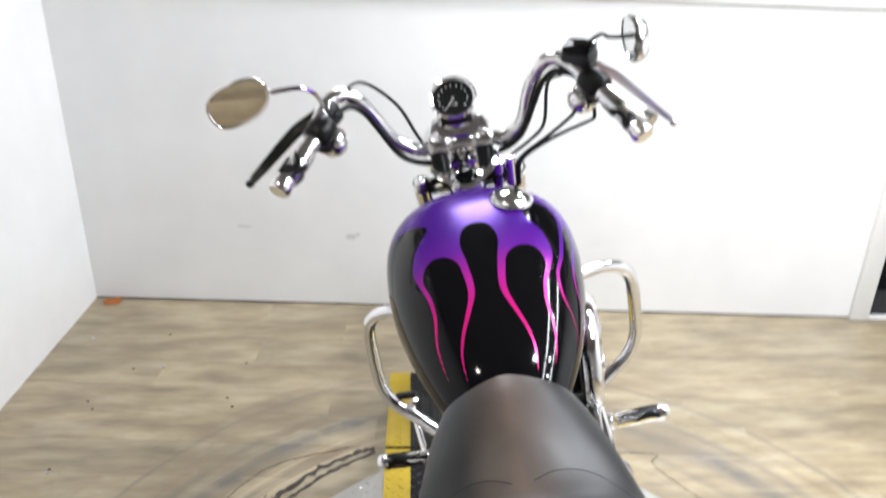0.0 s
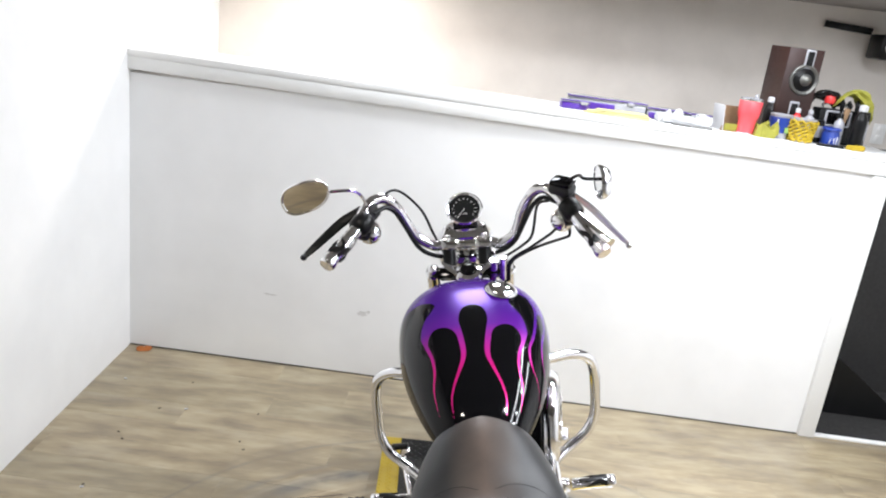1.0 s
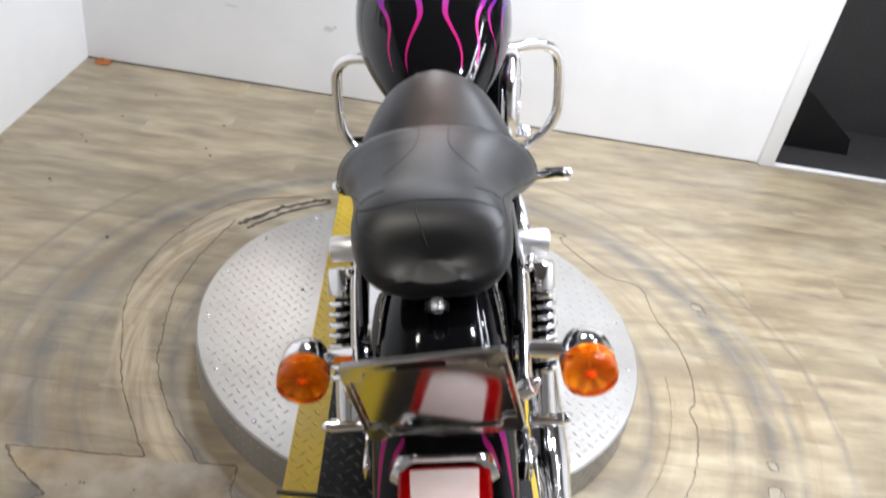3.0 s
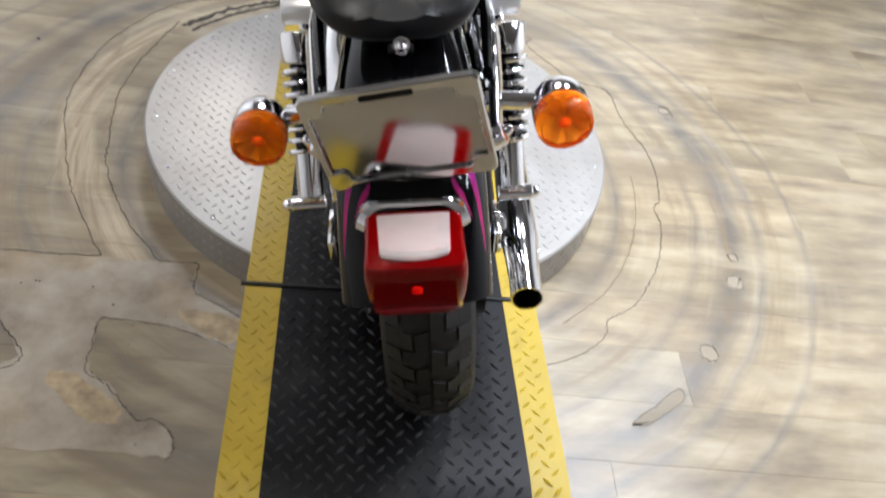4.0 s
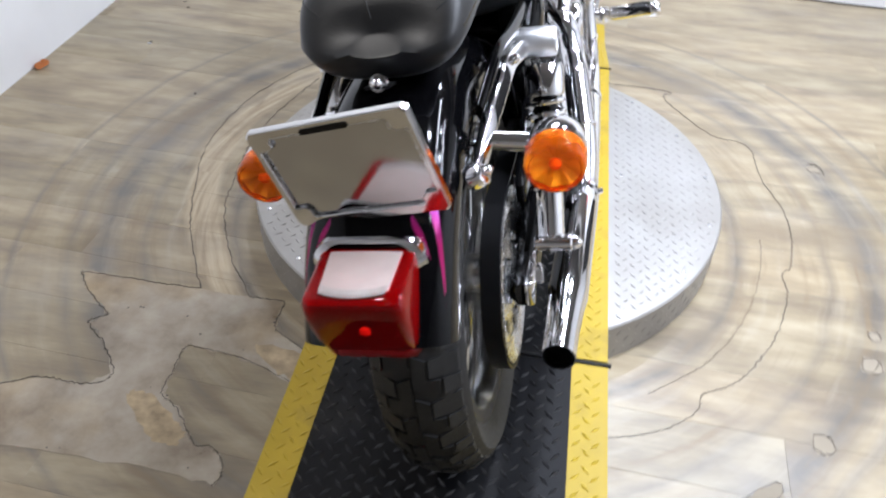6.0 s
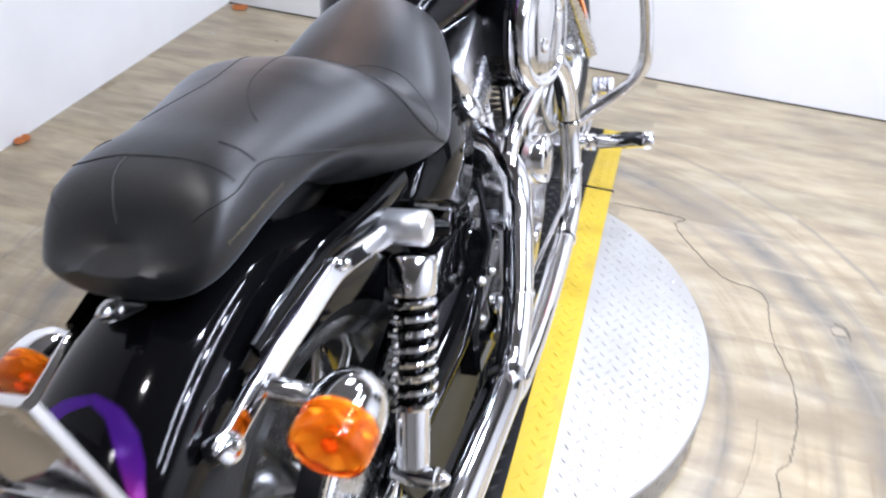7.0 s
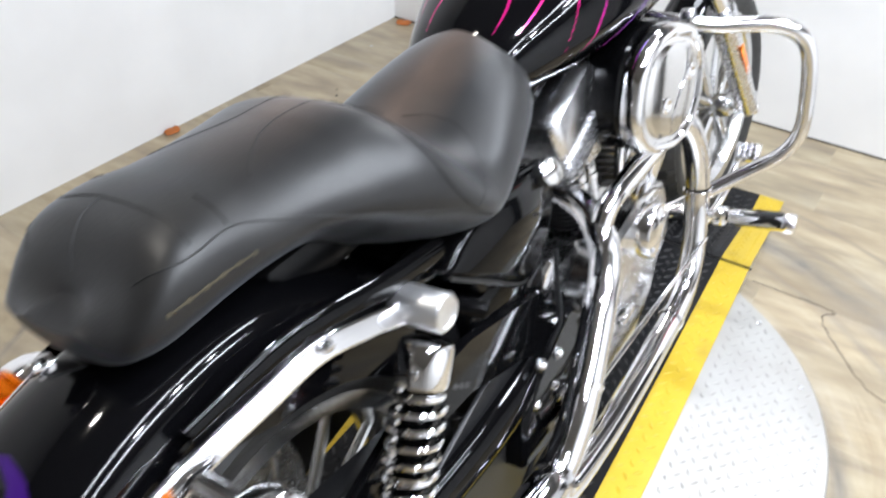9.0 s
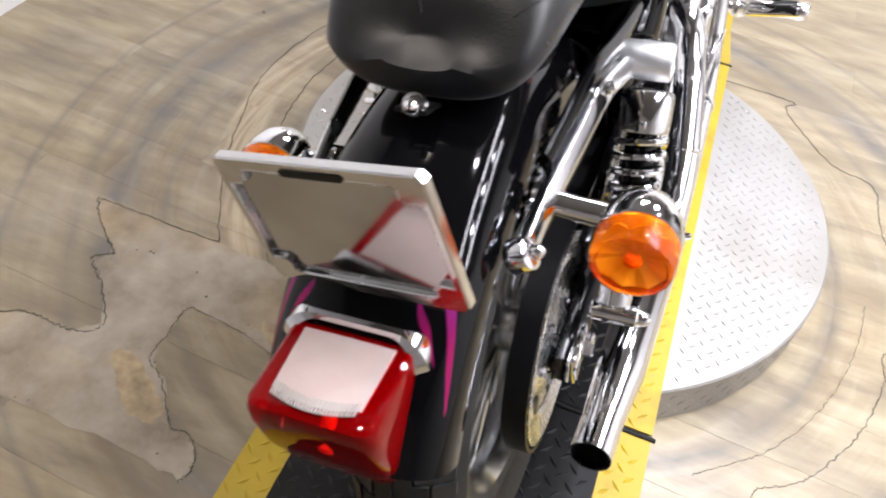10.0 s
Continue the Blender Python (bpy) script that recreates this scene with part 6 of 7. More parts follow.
def exhaust():
    rear = part("rear_exhaust_pipe", tube([(0.060, 0.560, 0.515), (0.093, 0.555, 0.506), (0.129, 0.540, 0.495), (0.162, 0.514, 0.472), (0.177, 0.500, 0.440), (0.184, 0.474, 0.408), (0.192, 0.433, 0.385), (0.198, 0.394, 0.355), (0.206, 0.337, 0.313), (0.209, 0.291, 0.275), (0.207, 0.245, 0.240), (0.205, 0.18, 0.225)],
                                         [0.020, 0.022, 0.0235, 0.025, 0.026, 0.0265, 0.027, 0.027, 0.027, 0.027, 0.027, 0.026], 22, 8), M_CHROME, bike, "chrome rear header pipe with heat shield")
    part("heat_shield_clamp", lathe([(0.0268, -0.005), (0.0295, -0.003), (0.0295, 0.003), (0.0268, 0.005), (0.0268, -0.005)], 24, aim((0.206, 0.337, 0.313), (-0.1, 0.78, 0.6))), M_CHROME, rear)
    part("header_flange", lathe([(0.0, 0.016), (0.010, 0.016), (0.020, 0.010), (0.021, 0.0)], 8, aim((0.152, 0.367, 0.650), (0.8, -0.2, 0.5))), M_CHROME_WORN, bike, "chrome frame bolt cap")
    muffler = part("muffler", lathe([(0.026, 0.0), (0.028, 0.012), (0.033, 0.03), (0.0335, 0.06), (0.0345, 0.28), (0.0345, 0.33), (0.031, 0.36), (0.0275, 0.42), (0.0275, 0.475), (0.025, 0.475), (0.024, 0.40), (0.020, 0.36), (0.0, 0.36)], 36, aim((0.208, 0.225, 0.228), (-0.052, -1.0, 0.068))), M_CHROME, bike, "chrome tapered muffler with an open tip")
    part("muffler_bore", lathe([(0.0, 0.0), (0.0245, 0.0), (0.0245, 0.06)], 24, aim((0.186, -0.18, 0.258), (-0.052, -1.0, 0.068))), M_BLACK, muffler, "black bore lining")
    part("muffler_clamp", join(lathe([(0.030, -0.009), (0.034, -0.006), (0.034, 0.006), (0.030, 0.009), (0.030, -0.009)], 28, aim((0.207, 0.215, 0.229), (-0.05, -1, 0.06))), bolt((0.236, 0.215, 0.235), (1, 0, 0.3), 0.006, 0.012)), M_CHROME, muffler)
    front = part("front_exhaust_pipe", tube([(0.095, 0.755, 0.570), (0.150, 0.82, 0.560), (0.188, 0.885, 0.500), (0.198, 0.930, 0.400), (0.200, 0.930, 0.290), (0.205, 0.890, 0.195), (0.210, 0.80, 0.155), (0.212, 0.64, 0.150), (0.212, 0.42, 0.158), (0.210, 0.26, 0.180), (0.207, 0.19, 0.205)],
                                         [0.020, 0.021, 0.0235, 0.0245, 0.0245, 0.0245, 0.0245, 0.0245, 0.024, 0.024, 0.023], 22, 8), M_CHROME, bike, "chrome front header pipe with heat shields")
    for p, d in (((0.2115, 0.735, 0.151), (0, 1, 0.02)), ((0.2, 0.93, 0.34), (0, 0.05, 1))):
        part("shield_clamp", lathe([(0.025, -0.006), (0.0275, -0.004), (0.0275, 0.004), (0.025, 0.006), (0.025, -0.006)], 24, aim(p, d)), M_CHROME, front)
    part("exhaust_crossover", tube([(0.188, 0.880, 0.532), (0.182, 0.80, 0.528), (0.176, 0.709, 0.522), (0.172, 0.62, 0.518), (0.168, 0.545, 0.512), (0.163, 0.515, 0.485)], 0.0185, 18, 8), M_CHROME, bike, "chrome slanting brace pipe")
    part("exhaust_bracket", join(moved(block(0.05, 0.05, 0.012, 0.004), pose(0.185, 0.52, 0.315)), cyl((0.15, 0.53, 0.315), (0.205, 0.53, 0.315), 0.013), cyl((0.15, 0.50, 0.295), (0.19, 0.50, 0.295), 0.009)), M_CHROME, bike)


exhaust()


def frame_parts():
    for s in (-1, 1):
        part("frame_rail", tube([(s * 0.03, 0.82, 0.86), (s * 0.06, 0.90, 0.72), (s * 0.08, 0.955, 0.50), (s * 0.085, 0.94, 0.28), (s * 0.085, 0.86, 0.165), (s * 0.09, 0.60, 0.135), (s * 0.10, 0.36, 0.16), (s * 0.105, 0.30, 0.28), (s * 0.10, 0.27, 0.45), (s * 0.10, 0.20, 0.60), (s * 0.115, 0.06, 0.655)], 0.0155, 14, 8), M_GLOSS, bike, "gloss black frame tube")
        part("upper_rail", tube([(s * 0.03, 0.80, 0.80), (s * 0.05, 0.62, 0.735), (s * 0.07, 0.45, 0.70), (s * 0.09, 0.32, 0.670), (s * 0.10, 0.18, 0.660), (s * 0.115, 0.04, 0.655)], 0.016, 12, 6), M_GLOSS, bike)
        part("fender_support", tube([(s * 0.128, 0.13, 0.665), (s * 0.125, 0.02, 0.68), (s * 0.118, -0.10, 0.70), (s * 0.108, -0.22, 0.69)], [0.018, 0.018, 0.017, 0.012], 10, 6, flat=0.5, up=(1, 0, 0)), M_GLOSS, bike)
    # oil tank and battery cover
    side = [(0.125, 0.645), (0.135, 0.626), (0.21, 0.572), (0.275, 0.524), (0.315, 0.514), (0.352, 0.530), (0.385, 0.575), (0.393, 0.612), (0.375, 0.650), (0.33, 0.672), (0.20, 0.682)]
    outline = [(p.x, p.y) for p in spline([(y, z, 0) for y, z in side], 4, True)]
    across = Matrix(((0, 0, 1, 0), (1, 0, 0, 0), (0, 1, 0, 0), (0, 0, 0, 1)))
    ot = part("oil_tank", slab(outline, -0.14, 0.150, across, 0.016), M_GLOSS, bike, "gloss black oil tank", 60)
    part("tank_rib", tube([(0.1400, y, z) for y, z in outline[2:38]], 0.0045, 8, 1, straight=True), M_GLOSS, ot)
    part("battery_box", block(0.24, 0.22, 0.13, 0.02, pose(0, 0.30, 0.470)), M_GLOSS, bike, "gloss black battery box")
    part("peg_lug", cyl((0.12, 0.115, 0.600), (0.176, 0.145, 0.583), 0.012), M_GLOSS, bike)
    part("filler_cap", lathe([(0.0, 0.016), (0.016, 0.015), (0.020, 0.010), (0.020, 0.0)], 20, aim((0.140, 0.360, 0.650), (0.8, 0.2, 0.5))), M_BLACK, ot)
    inner = part("inner_fender", fender_geo(REAR, 0.385, radians(-10), radians(60), 0.085, 0.05, 0.0, 20, 12), M_BLACK, bike, "black inner mudguard")
    part("cross_brace", cyl((-0.13, 0.30, 0.40), (0.13, 0.30, 0.40), 0.014), M_BLACK, bike)
    for at in ((0.152, 0.294, 0.370), (0.154, 0.349, 0.350), (0.150, 0.33, 0.30), (0.150, 0.27, 0.31)):
        part("pivot_bolt", acorn(at, X, 0.010), M_CHROME, bike)
    part("brake_hose", tube([(0.135, 0.41, 0.50), (0.150, 0.38, 0.44), (0.158, 0.36, 0.40), (0.15, 0.33, 0.36), (0.148, 0.30, 0.24), (0.16, 0.20, 0.20)], 0.0045, 8, 6), M_BLACK, bike, "black hose")
    part("brake_master", join(cyl((0.16, 0.42, 0.22), (0.17, 0.30, 0.24), 0.014), moved(block(0.03, 0.05, 0.04, 0.006), pose(0.155, 0.36, 0.255))), M_CHROME, bike)
    part("brake_rod", cyl((0.225, 0.92, 0.235), (0.19, 0.42, 0.235), 0.0045), M_CHROME, bike)


frame_parts()


def guards():
    for s in (-1, 1):
        k = 0.975 if s > 0 else 0.80
        pts = [(0.03, 1.005, 0.680), (0.10, 0.995, 0.664), (0.20, 0.995, 0.648), (0.29, 1.008, 0.642), (0.342, 1.025, 0.620), (0.364, 1.035, 0.580), (0.370, 1.040, 0.500), (0.366, 1.038, 0.420), (0.338, 1.030, 0.368), (0.28, 1.015, 0.330), (0.20, 0.985, 0.290), (0.13, 0.960, 0.255)]
        g = part("engine_guard", tube([(s * x * (k if x > 0.1 else 1), y + (0.055 if s > 0 else 0.03) * min(1, max(0, (x - 0.1) / 0.2)), z - (0.0 if s > 0 else 0.012)) for x, y, z in pts], 0.0155, 18, 8), M_CHROME, bike, "chrome engine guard bar")
        part("guard_clamp", join(lathe([(0.017, -0.012), (0.0185, -0.010), (0.0185, 0.010), (0.017, 0.012), (0.017, -0.012)], 20, aim((s * 0.15, 0.995, 0.669), (1, 0, 0)))), M_STEEL, g)
        # footpeg with flame inlays
        ps = 1.0 if s > 0 else 0.80
        peg = part("footpeg", lathe([(0.0, 0.0), (0.014, 0.0), (0.0175, 0.006), (0.0175, 0.100), (0.020, 0.104), (0.0205, 0.122), (0.016, 0.128), (0.0, 0.129)], 26, aim((s * 0.262 * ps, 0.951, 0.278), (s, 0, 0.03))), M_CHROME, bike, "chrome footpeg with black rubber flames")
        for j, off in enumerate((0.2, 1.3, 2.5, 3.9, 5.1)):
            line = []
            for i in range(8):
                t = i / 7
                a = off + 0.35 * math.sin(t * 5 + j)
                line.append((s * (0.365 - 0.262 * (1 - ps) - (0.07 + 0.012 * (j % 2)) * t), 0.951 - 0.0168 * math.cos(a), 0.282 + 0.0168 * math.sin(a)))
            part("peg_flame", tube(line, [0.0075, 0.009, 0.007, 0.004, 0.001], 8, 1, straight=True, flat=0.3, up=(0, -math.cos(off), math.sin(off))), M_BLACK, peg)
        part("peg_mount", join(cyl((s * 0.13, 0.94, 0.275), (s * 0.25 * ps, 0.951, 0.277), 0.011), moved(block(0.03, 0.034, 0.034, 0.008), pose(s * 0.245 * ps, 0.951, 0.277)), cyl((s * 0.195, 0.945, 0.262), (s * 0.195, 0.945, 0.30), 0.014)), M_CHROME, peg)
        if s < 0:
            peg.matrix_basis = pose(0.012, 0, -0.020)
        # pedal or shifter
        pad = Vector((0.254, 1.115, 0.345)) if s > 0 else Vector((-0.235, 1.085, 0.355))
        arm = part("brake_pedal" if s > 0 else "shift_lever", tube([(s * 0.205, 0.93, 0.255), (s * 0.212, 0.99, 0.245), (s * 0.225, 1.06, 0.275), (s * 0.232, 1.10, 0.315), pad - Vector((s * 0.018, 0.004, 0.010))], 0.0085, 12, 6), M_CHROME, bike, "chrome foot lever")
        if s > 0:
            part("pedal_pad", block(0.052, 0.020, 0.040, 0.005, Matrix.Translation(pad) @ pose(0, 0, 0, -40)), M_CHROME, arm, "ribbed chrome pad")
            for i in range(4):
                part("pad_rib", block(0.005, 0.006, 0.036, 0.001, Matrix.Translation(pad + Vector((-0.018 + 0.012 * i, -0.011, 0.008))) @ pose(0, 0, 0, -40)), M_STEEL, arm)
        else:
            part("shift_peg", cyl(pad - Vector((0.03, 0, 0)), pad + Vector((0.02, 0, 0)), 0.010), M_BLACK, arm)
    part("side_stand", tube([(-0.12, 0.62, 0.15), (-0.20, 0.55, 0.06), (-0.265, 0.50, -0.036)], [0.012, 0.011, 0.010], 12), M_CHROME, bike, "chrome side stand")


guards()


# ---- things on the ledge of the partition (ledge line: x along it, y behind its front edge) ----
def on_ledge(x, y, turn=0.0):
    return ROOM @ pose(x, y, TOP - FALL * x, 0, 0, turn)


def loudspeaker():
    ob = thing("loudspeaker", "dark mahogany bookshelf loudspeaker standing on the ledge", "speaker", on_ledge(2.875, 0.235, 7))
    part("cabinet", block(0.158, 0.17, 0.385, 0.003, pose(0, 0.015, 0.1925)), M_MAHOGANY, ob, "dark red-brown wooden cabinet")
    part("woofer", lathe([(0.0, 0.020), (0.020, 0.018), (0.036, 0.008), (0.050, 0.001)], 36, aim((0.014, -0.0705, 0.255), (0, -1, 0))), M_BLACK, ob, "dark woofer cone")
    part("woofer_ring", lathe([(0.049, 0.001), (0.054, 0.006), (0.060, 0.008), (0.064, 0.006), (0.066, 0.0)], 36, aim((0.014, -0.0705, 0.255), (0, -1, 0))), M_CONE, ob, "grey metal ring")
    part("dust_cap", lathe([(0.0, 0.032), (0.012, 0.030), (0.022, 0.023), (0.026, 0.014)], 28, aim((0.014, -0.0705, 0.255), (0, -1, 0))), M_CONE, ob, "grey metal dust cap")
    part("tweeter", block(0.044, 0.008, 0.080, 0.004, pose(0.018, -0.0715, 0.343)), M_CLEARPL, ob, "grey tweeter plate")
    part("tweeter_horn", block(0.030, 0.008, 0.064, 0.004, pose(0.018, -0.074, 0.343)), M_BLACK, ob)
    part("port_plate", block(0.044, 0.006, 0.072, 0.003, pose(0.0, -0.0715, 0.125)), M_CLEARPL, ob)
    part("port", block(0.032, 0.006, 0.054, 0.003, pose(0.0, -0.073, 0.125)), M_BLACK, ob)


M_CONE = simple("woofer_cone", (0.16, 0.16, 0.15), 0.38, 0.7, 0.1, 60, 0.1)
M_MAHOGANY = simple("mahogany_veneer", (0.026, 0.008, 0.006), 0.45, 0.0, 0.15, 60, 0.35)
M_CORAL = simple("coral_coating", (0.80, 0.085, 0.10), 0.4, 0.0, 0.15, 80, 0.06)
M_VIOLET = simple("violet_plastic", (0.070, 0.024, 0.25), 0.3, 0.0, 0.1, 60, 0.2)
M_CLEARPL = simple("cloudy_plastic", (0.32, 0.32, 0.34), 0.25, 0.0, 0.1, 60, 0.15)
M_CREAM = simple("cream_cloth", (0.52, 0.47, 0.22), 0.85, 0.0, 0.4, 120, 0.12)
M_PAPER = simple("white_paper", (0.46, 0.46, 0.47), 0.8, 0.0, 0.3, 70, 0.1)
M_YELLOW = simple("yellow_cloth", (0.40, 0.28, 0.012), 0.8, 0.0, 0.4, 90, 0.25)
M_BLUE = simple("blue_label", (0.012, 0.04, 0.26), 0.4, 0.0, 0.1, 60, 0.3)
M_GREEN = simple("green_print", (0.22, 0.36, 0.10), 0.5, 0.0, 0.1, 60, 0.2)
M_REDPL = simple("red_plastic", (0.60, 0.03, 0.03), 0.4, 0.0, 0.1, 60, 0.2)
M_CARD = simple("brown_card", (0.24, 0.15, 0.08), 0.8, 0.0, 0.3, 80, 0.2)
M_OLIVE = simple("olive_yellow_cloth", (0.26, 0.25, 0.035), 0.8, 0.0, 0.3, 120, 0.25)
M_SCRAP = simple("dry_leaf", (0.42, 0.13, 0.03), 0.8, 0.0, 0.3, 90, 0.3)
loudspeaker()


def tumbler():
    ob = thing("tumbler", "coral pink insulated steel tumbler with clear lid on the ledge", "tumbler", on_ledge(2.672, 0.09))
    part("body", lathe([(0.0, 0.006), (0.033, 0.006), (0.034, 0.012), (0.037, 0.05), (0.0385, 0.062), (0.045, 0.078), (0.0485, 0.140), (0.047, 0.142), (0.0, 0.142)], 32), M_CORAL, ob, "coral coated body")
    part("base", lathe([(0.0, 0.0), (0.032, 0.0), (0.033, 0.0065), (0.0, 0.0065)], 28), M_STEEL, ob)
    part("rim", lathe([(0.047, 0.141), (0.0485, 0.143), (0.0485, 0.150), (0.046, 0.151), (0.046, 0.141)], 32), M_STEEL, ob, "bare steel rim")
    part("lid", lathe([(0.0, 0.155), (0.030, 0.155), (0.046, 0.152), (0.046, 0.148)], 28), M_CLEARPL, ob)
    part("lid_tab", block(0.016, 0.012, 0.016, 0.003, pose(0.018, 0.0, 0.162)), M_CLEARPL, ob)


tumbler()


def open_carton():
    """A thin-walled carton lying on its side, open towards the room, with a white outer face."""
    ob = thing("small_carton", "small brown carton lying open with a white outer side", "box", on_ledge(2.615, 0.13, 6))
    w, d, h, t = 0.095, 0.075, 0.105, 0.003
    part("carton", join(block(w, t, h, 0, pose(0, d / 2, h / 2)), block(t, d, h * 0.9, 0, pose(w / 2, 0, h * 0.45)), block(w, d, t, 0, pose(0, 0, t / 2)), block(t, d, h, 0, pose(-w / 2, 0, h / 2))), M_CARD, ob)
    part("white_side", block(t, d * 1.06, h * 1.05, 0.0005, pose(-w / 2 - 0.010, -0.004, h * 0.53, 0, -7, 12)), M_PAPER, ob, "white printed outer side")
    part("flap", block(w * 0.9, t, 0.034, 0.0005, pose(0.004, -d / 2, 0.018, 20)), M_OLIVE, ob, "yellowed inner flap")


open_carton()


def cloth(w, d, h, seed, rough=0.3):
    """A crumpled sheet or cloth with a closed underside."""
    ring = rounded(w / 2, d / 2, min(w, d) * 0.3, 8)
    return loft([[(x * k + 0.004 * math.sin(seed + i * 1.7), y * k + 0.003 * math.cos(seed * 2 + i), max(0.0, z + rough * h * noise.noise(Vector((x * k * 32, y * k * 32, seed))))) for i, (x, y) in enumerate(ring)] for k, z in ((0.92, 0.0), (1.0, h * 0.3), (0.94, h * 0.75), (0.78, h * 0.95), (0.55, h), (0.3, h * 0.92), (0.08, h * 0.97))])


def cloth_stack():
    ob = thing("folded_cloth", "stack of folded cream cloths lying along the ledge edge", "cloth", on_ledge(2.105, 0.045, -1))
    for i, (w, dx) in enumerate(((0.29, 0.0), (0.27, 0.008), (0.22, 0.022))):
        part("cloth_layer", moved(cloth(w, 0.088 - 0.006 * i, 0.0085, 1.0 + i, 0.2), pose(dx, 0.002 * i, 0.008 * i, 0, 0, 1.5 * i)), M_CREAM, ob)


cloth_stack()
whole("pry_tool", block(0.17, 0.034, 0.008, 0.003, pose(0, 0, 0.004)), M_CONE, "flat dark grey tool lying under the papers", "tool", "", on_ledge(2.43, 0.035, -3))
whole("crumpled_paper", cloth(0.12, 0.08, 0.040, 2.0, 1.1), M_PAPER, "crumpled white paper on the ledge", "paper", "", on_ledge(2.345, 0.095, 8), 12)
whole("crumpled_paper", cloth(0.15, 0.09, 0.040, 3.3, 1.3), M_PAPER, "crumpled white paper on the ledge", "paper", "", on_ledge(2.455, 0.105, -12), 12)
whole("yellow_rag", cloth(0.10, 0.07, 0.050, 4.1, 1.0), M_OLIVE, "crumpled olive yellow cloth beside the tumbler", "cloth", "", on_ledge(2.750, 0.07, 10))


def tray(x, y, turn, w, d, h, label):
    ob = thing("storage_tray", label, "tray", on_ledge(x, y, turn), "violet trays")
    part("tray_body", block(w, d, h, 0.006, pose(0, 0, h / 2)), M_CLEARPL if w > 0.13 else M_VIOLET, ob, "cloudy plastic body")
    part("tray_insert", block(w * 0.56, 0.004, h * 0.62, 0.002, pose(-w * 0.18, -d / 2 - 0.0015, h * 0.48)), M_VIOLET, ob, "violet insert")
    part("tray_lid", block(w * 1.02, d * 1.02, 0.006, 0.002, pose(0, 0, h + 0.0035)), M_CLEARPL, ob)
    part("lid_rim", block(w * 1.03, 0.006, 0.004, 0.001, pose(0, -d / 2 - 0.002, h + 0.0085)), M_VIOLET, ob, "violet rim")
    part("latch", block(0.03, 0.006, 0.014, 0.002, pose(w * 0.3, -d / 2 - 0.004, h)), M_CLEARPL, ob)


tray(2.08, 0.22, -3, 0.34, 0.14, 0.048, "long violet plastic case lying on the ledge")
tray(2.335, 0.21, 4, 0.17, 0.12, 0.040, "short violet plastic case with cloudy front")
tray(1.93, 0.13, 2, 0.12, 0.08, 0.030, "small violet plastic case at the ledge edge")
tray(2.50, 0.24, 0, 0.15, 0.10, 0.036, "dusty violet plastic case behind the carton")


def tub(name, label, category, x, y, r0, r1, h, material, band):
    ob = thing(name, label, category, on_ledge(x, y))
    part("tub", lathe([(0.0, 0.002), (r0, 0.0), (r0 + 0.001, 0.004), (r1, h), (r1 + 0.002, h), (r1 + 0.002, h - 0.006), (r1 - 0.002, h - 0.006), (r0 - 0.001, 0.004)], 28), material, ob)
    if band:
        part("label_band", lathe([(r0 * 0.75 + r1 * 0.25 + 0.0015, h * 0.25), (r0 * 0.15 + r1 * 0.85 + 0.0025, h * 0.88)], 28, pose(0, 0, 0, 0, 0, 160), 3.0), band, ob, "blue printed label")
    return ob


cup = tub("plastic_cup", "cloudy plastic cup with a blue and green label", "cup", 2.822, 0.11, 0.038, 0.047, 0.104, M_CLEARPL, M_BLUE)
part("green_patch", block(0.022, 0.003, 0.024, 0.001, pose(0.016, -0.0455, 0.040, -5, 0, 18)), M_GREEN, cup)
part("label_bar", block(0.006, 0.003, 0.040, 0.001, pose(-0.026, -0.0395, 0.066, -5, 0, -30)), M_PAPER, cup)
basket = tub("clear_tub", "clear plastic tub packed with a pleated yellow cloth", "tub", 2.902, 0.075, 0.042, 0.055, 0.100, M_CLEARPL, None)
for k in range(7):
    r, h = 0.0455 + 0.0017 * k, 0.012 + 0.0125 * k
    wave = [((r + 0.0035 * math.sin(9 * a + k)) * math.cos(a), (r + 0.0035 * math.sin(9 * a + k)) * math.sin(a), h + 0.0045 * math.sin(11 * a + 1.9 * k)) for a in (2 * math.pi * i / 72 for i in range(72))]
    part("cloth_fold", tube(wave, 0.0062, 7, 1, closed=True), M_YELLOW, basket)


def bottle(label, x, y, r, h, body, top, neck=0.4):
    ob = thing("bottle", label, "bottle", on_ledge(x, y))
    part("bottle_body", lathe([(0.0, 0.0), (r * 0.95, 0.0), (r, 0.004), (r, h * 0.62), (r * 0.9, h * 0.72), (r * neck, h * 0.82), (r * neck, h * 0.88), (0, h * 0.88)], 24), body, ob)
    part("bottle_cap", lathe([(0.0, h), (r * neck * 0.8, h), (r * neck * 1.15, h * 0.97), (r * neck * 1.2, h * 0.86), (0, h * 0.86)], 20), top, ob)
    return ob


bottle("black bottle with a white cap and a red label", 2.800, 0.20, 0.029, 0.165, M_BLACK, M_PAPER, 0.6)
bottle("small red bottle with a white nozzle", 2.905, 0.16, 0.024, 0.135, M_REDPL, M_PAPER)
bottle("small clear bottle with a clear cap", 2.965, 0.17, 0.024, 0.135, M_CLEARPL, M_CLEARPL)
can = bottle("blue can with pale printed bars", 3.030, 0.075, 0.036, 0.080, M_BLUE, M_BLUE, 0.9)
for bx, bh, turn in ((-0.010, 0.030, 12), (0.004, 0.026, -8), (0.017, 0.032, 10)):
    part("print_bar", block(0.005, 0.003, bh, 0.001, pose(bx, -0.0355 + abs(bx) * 0.22, 0.028, 0, turn)), M_PAPER, can)
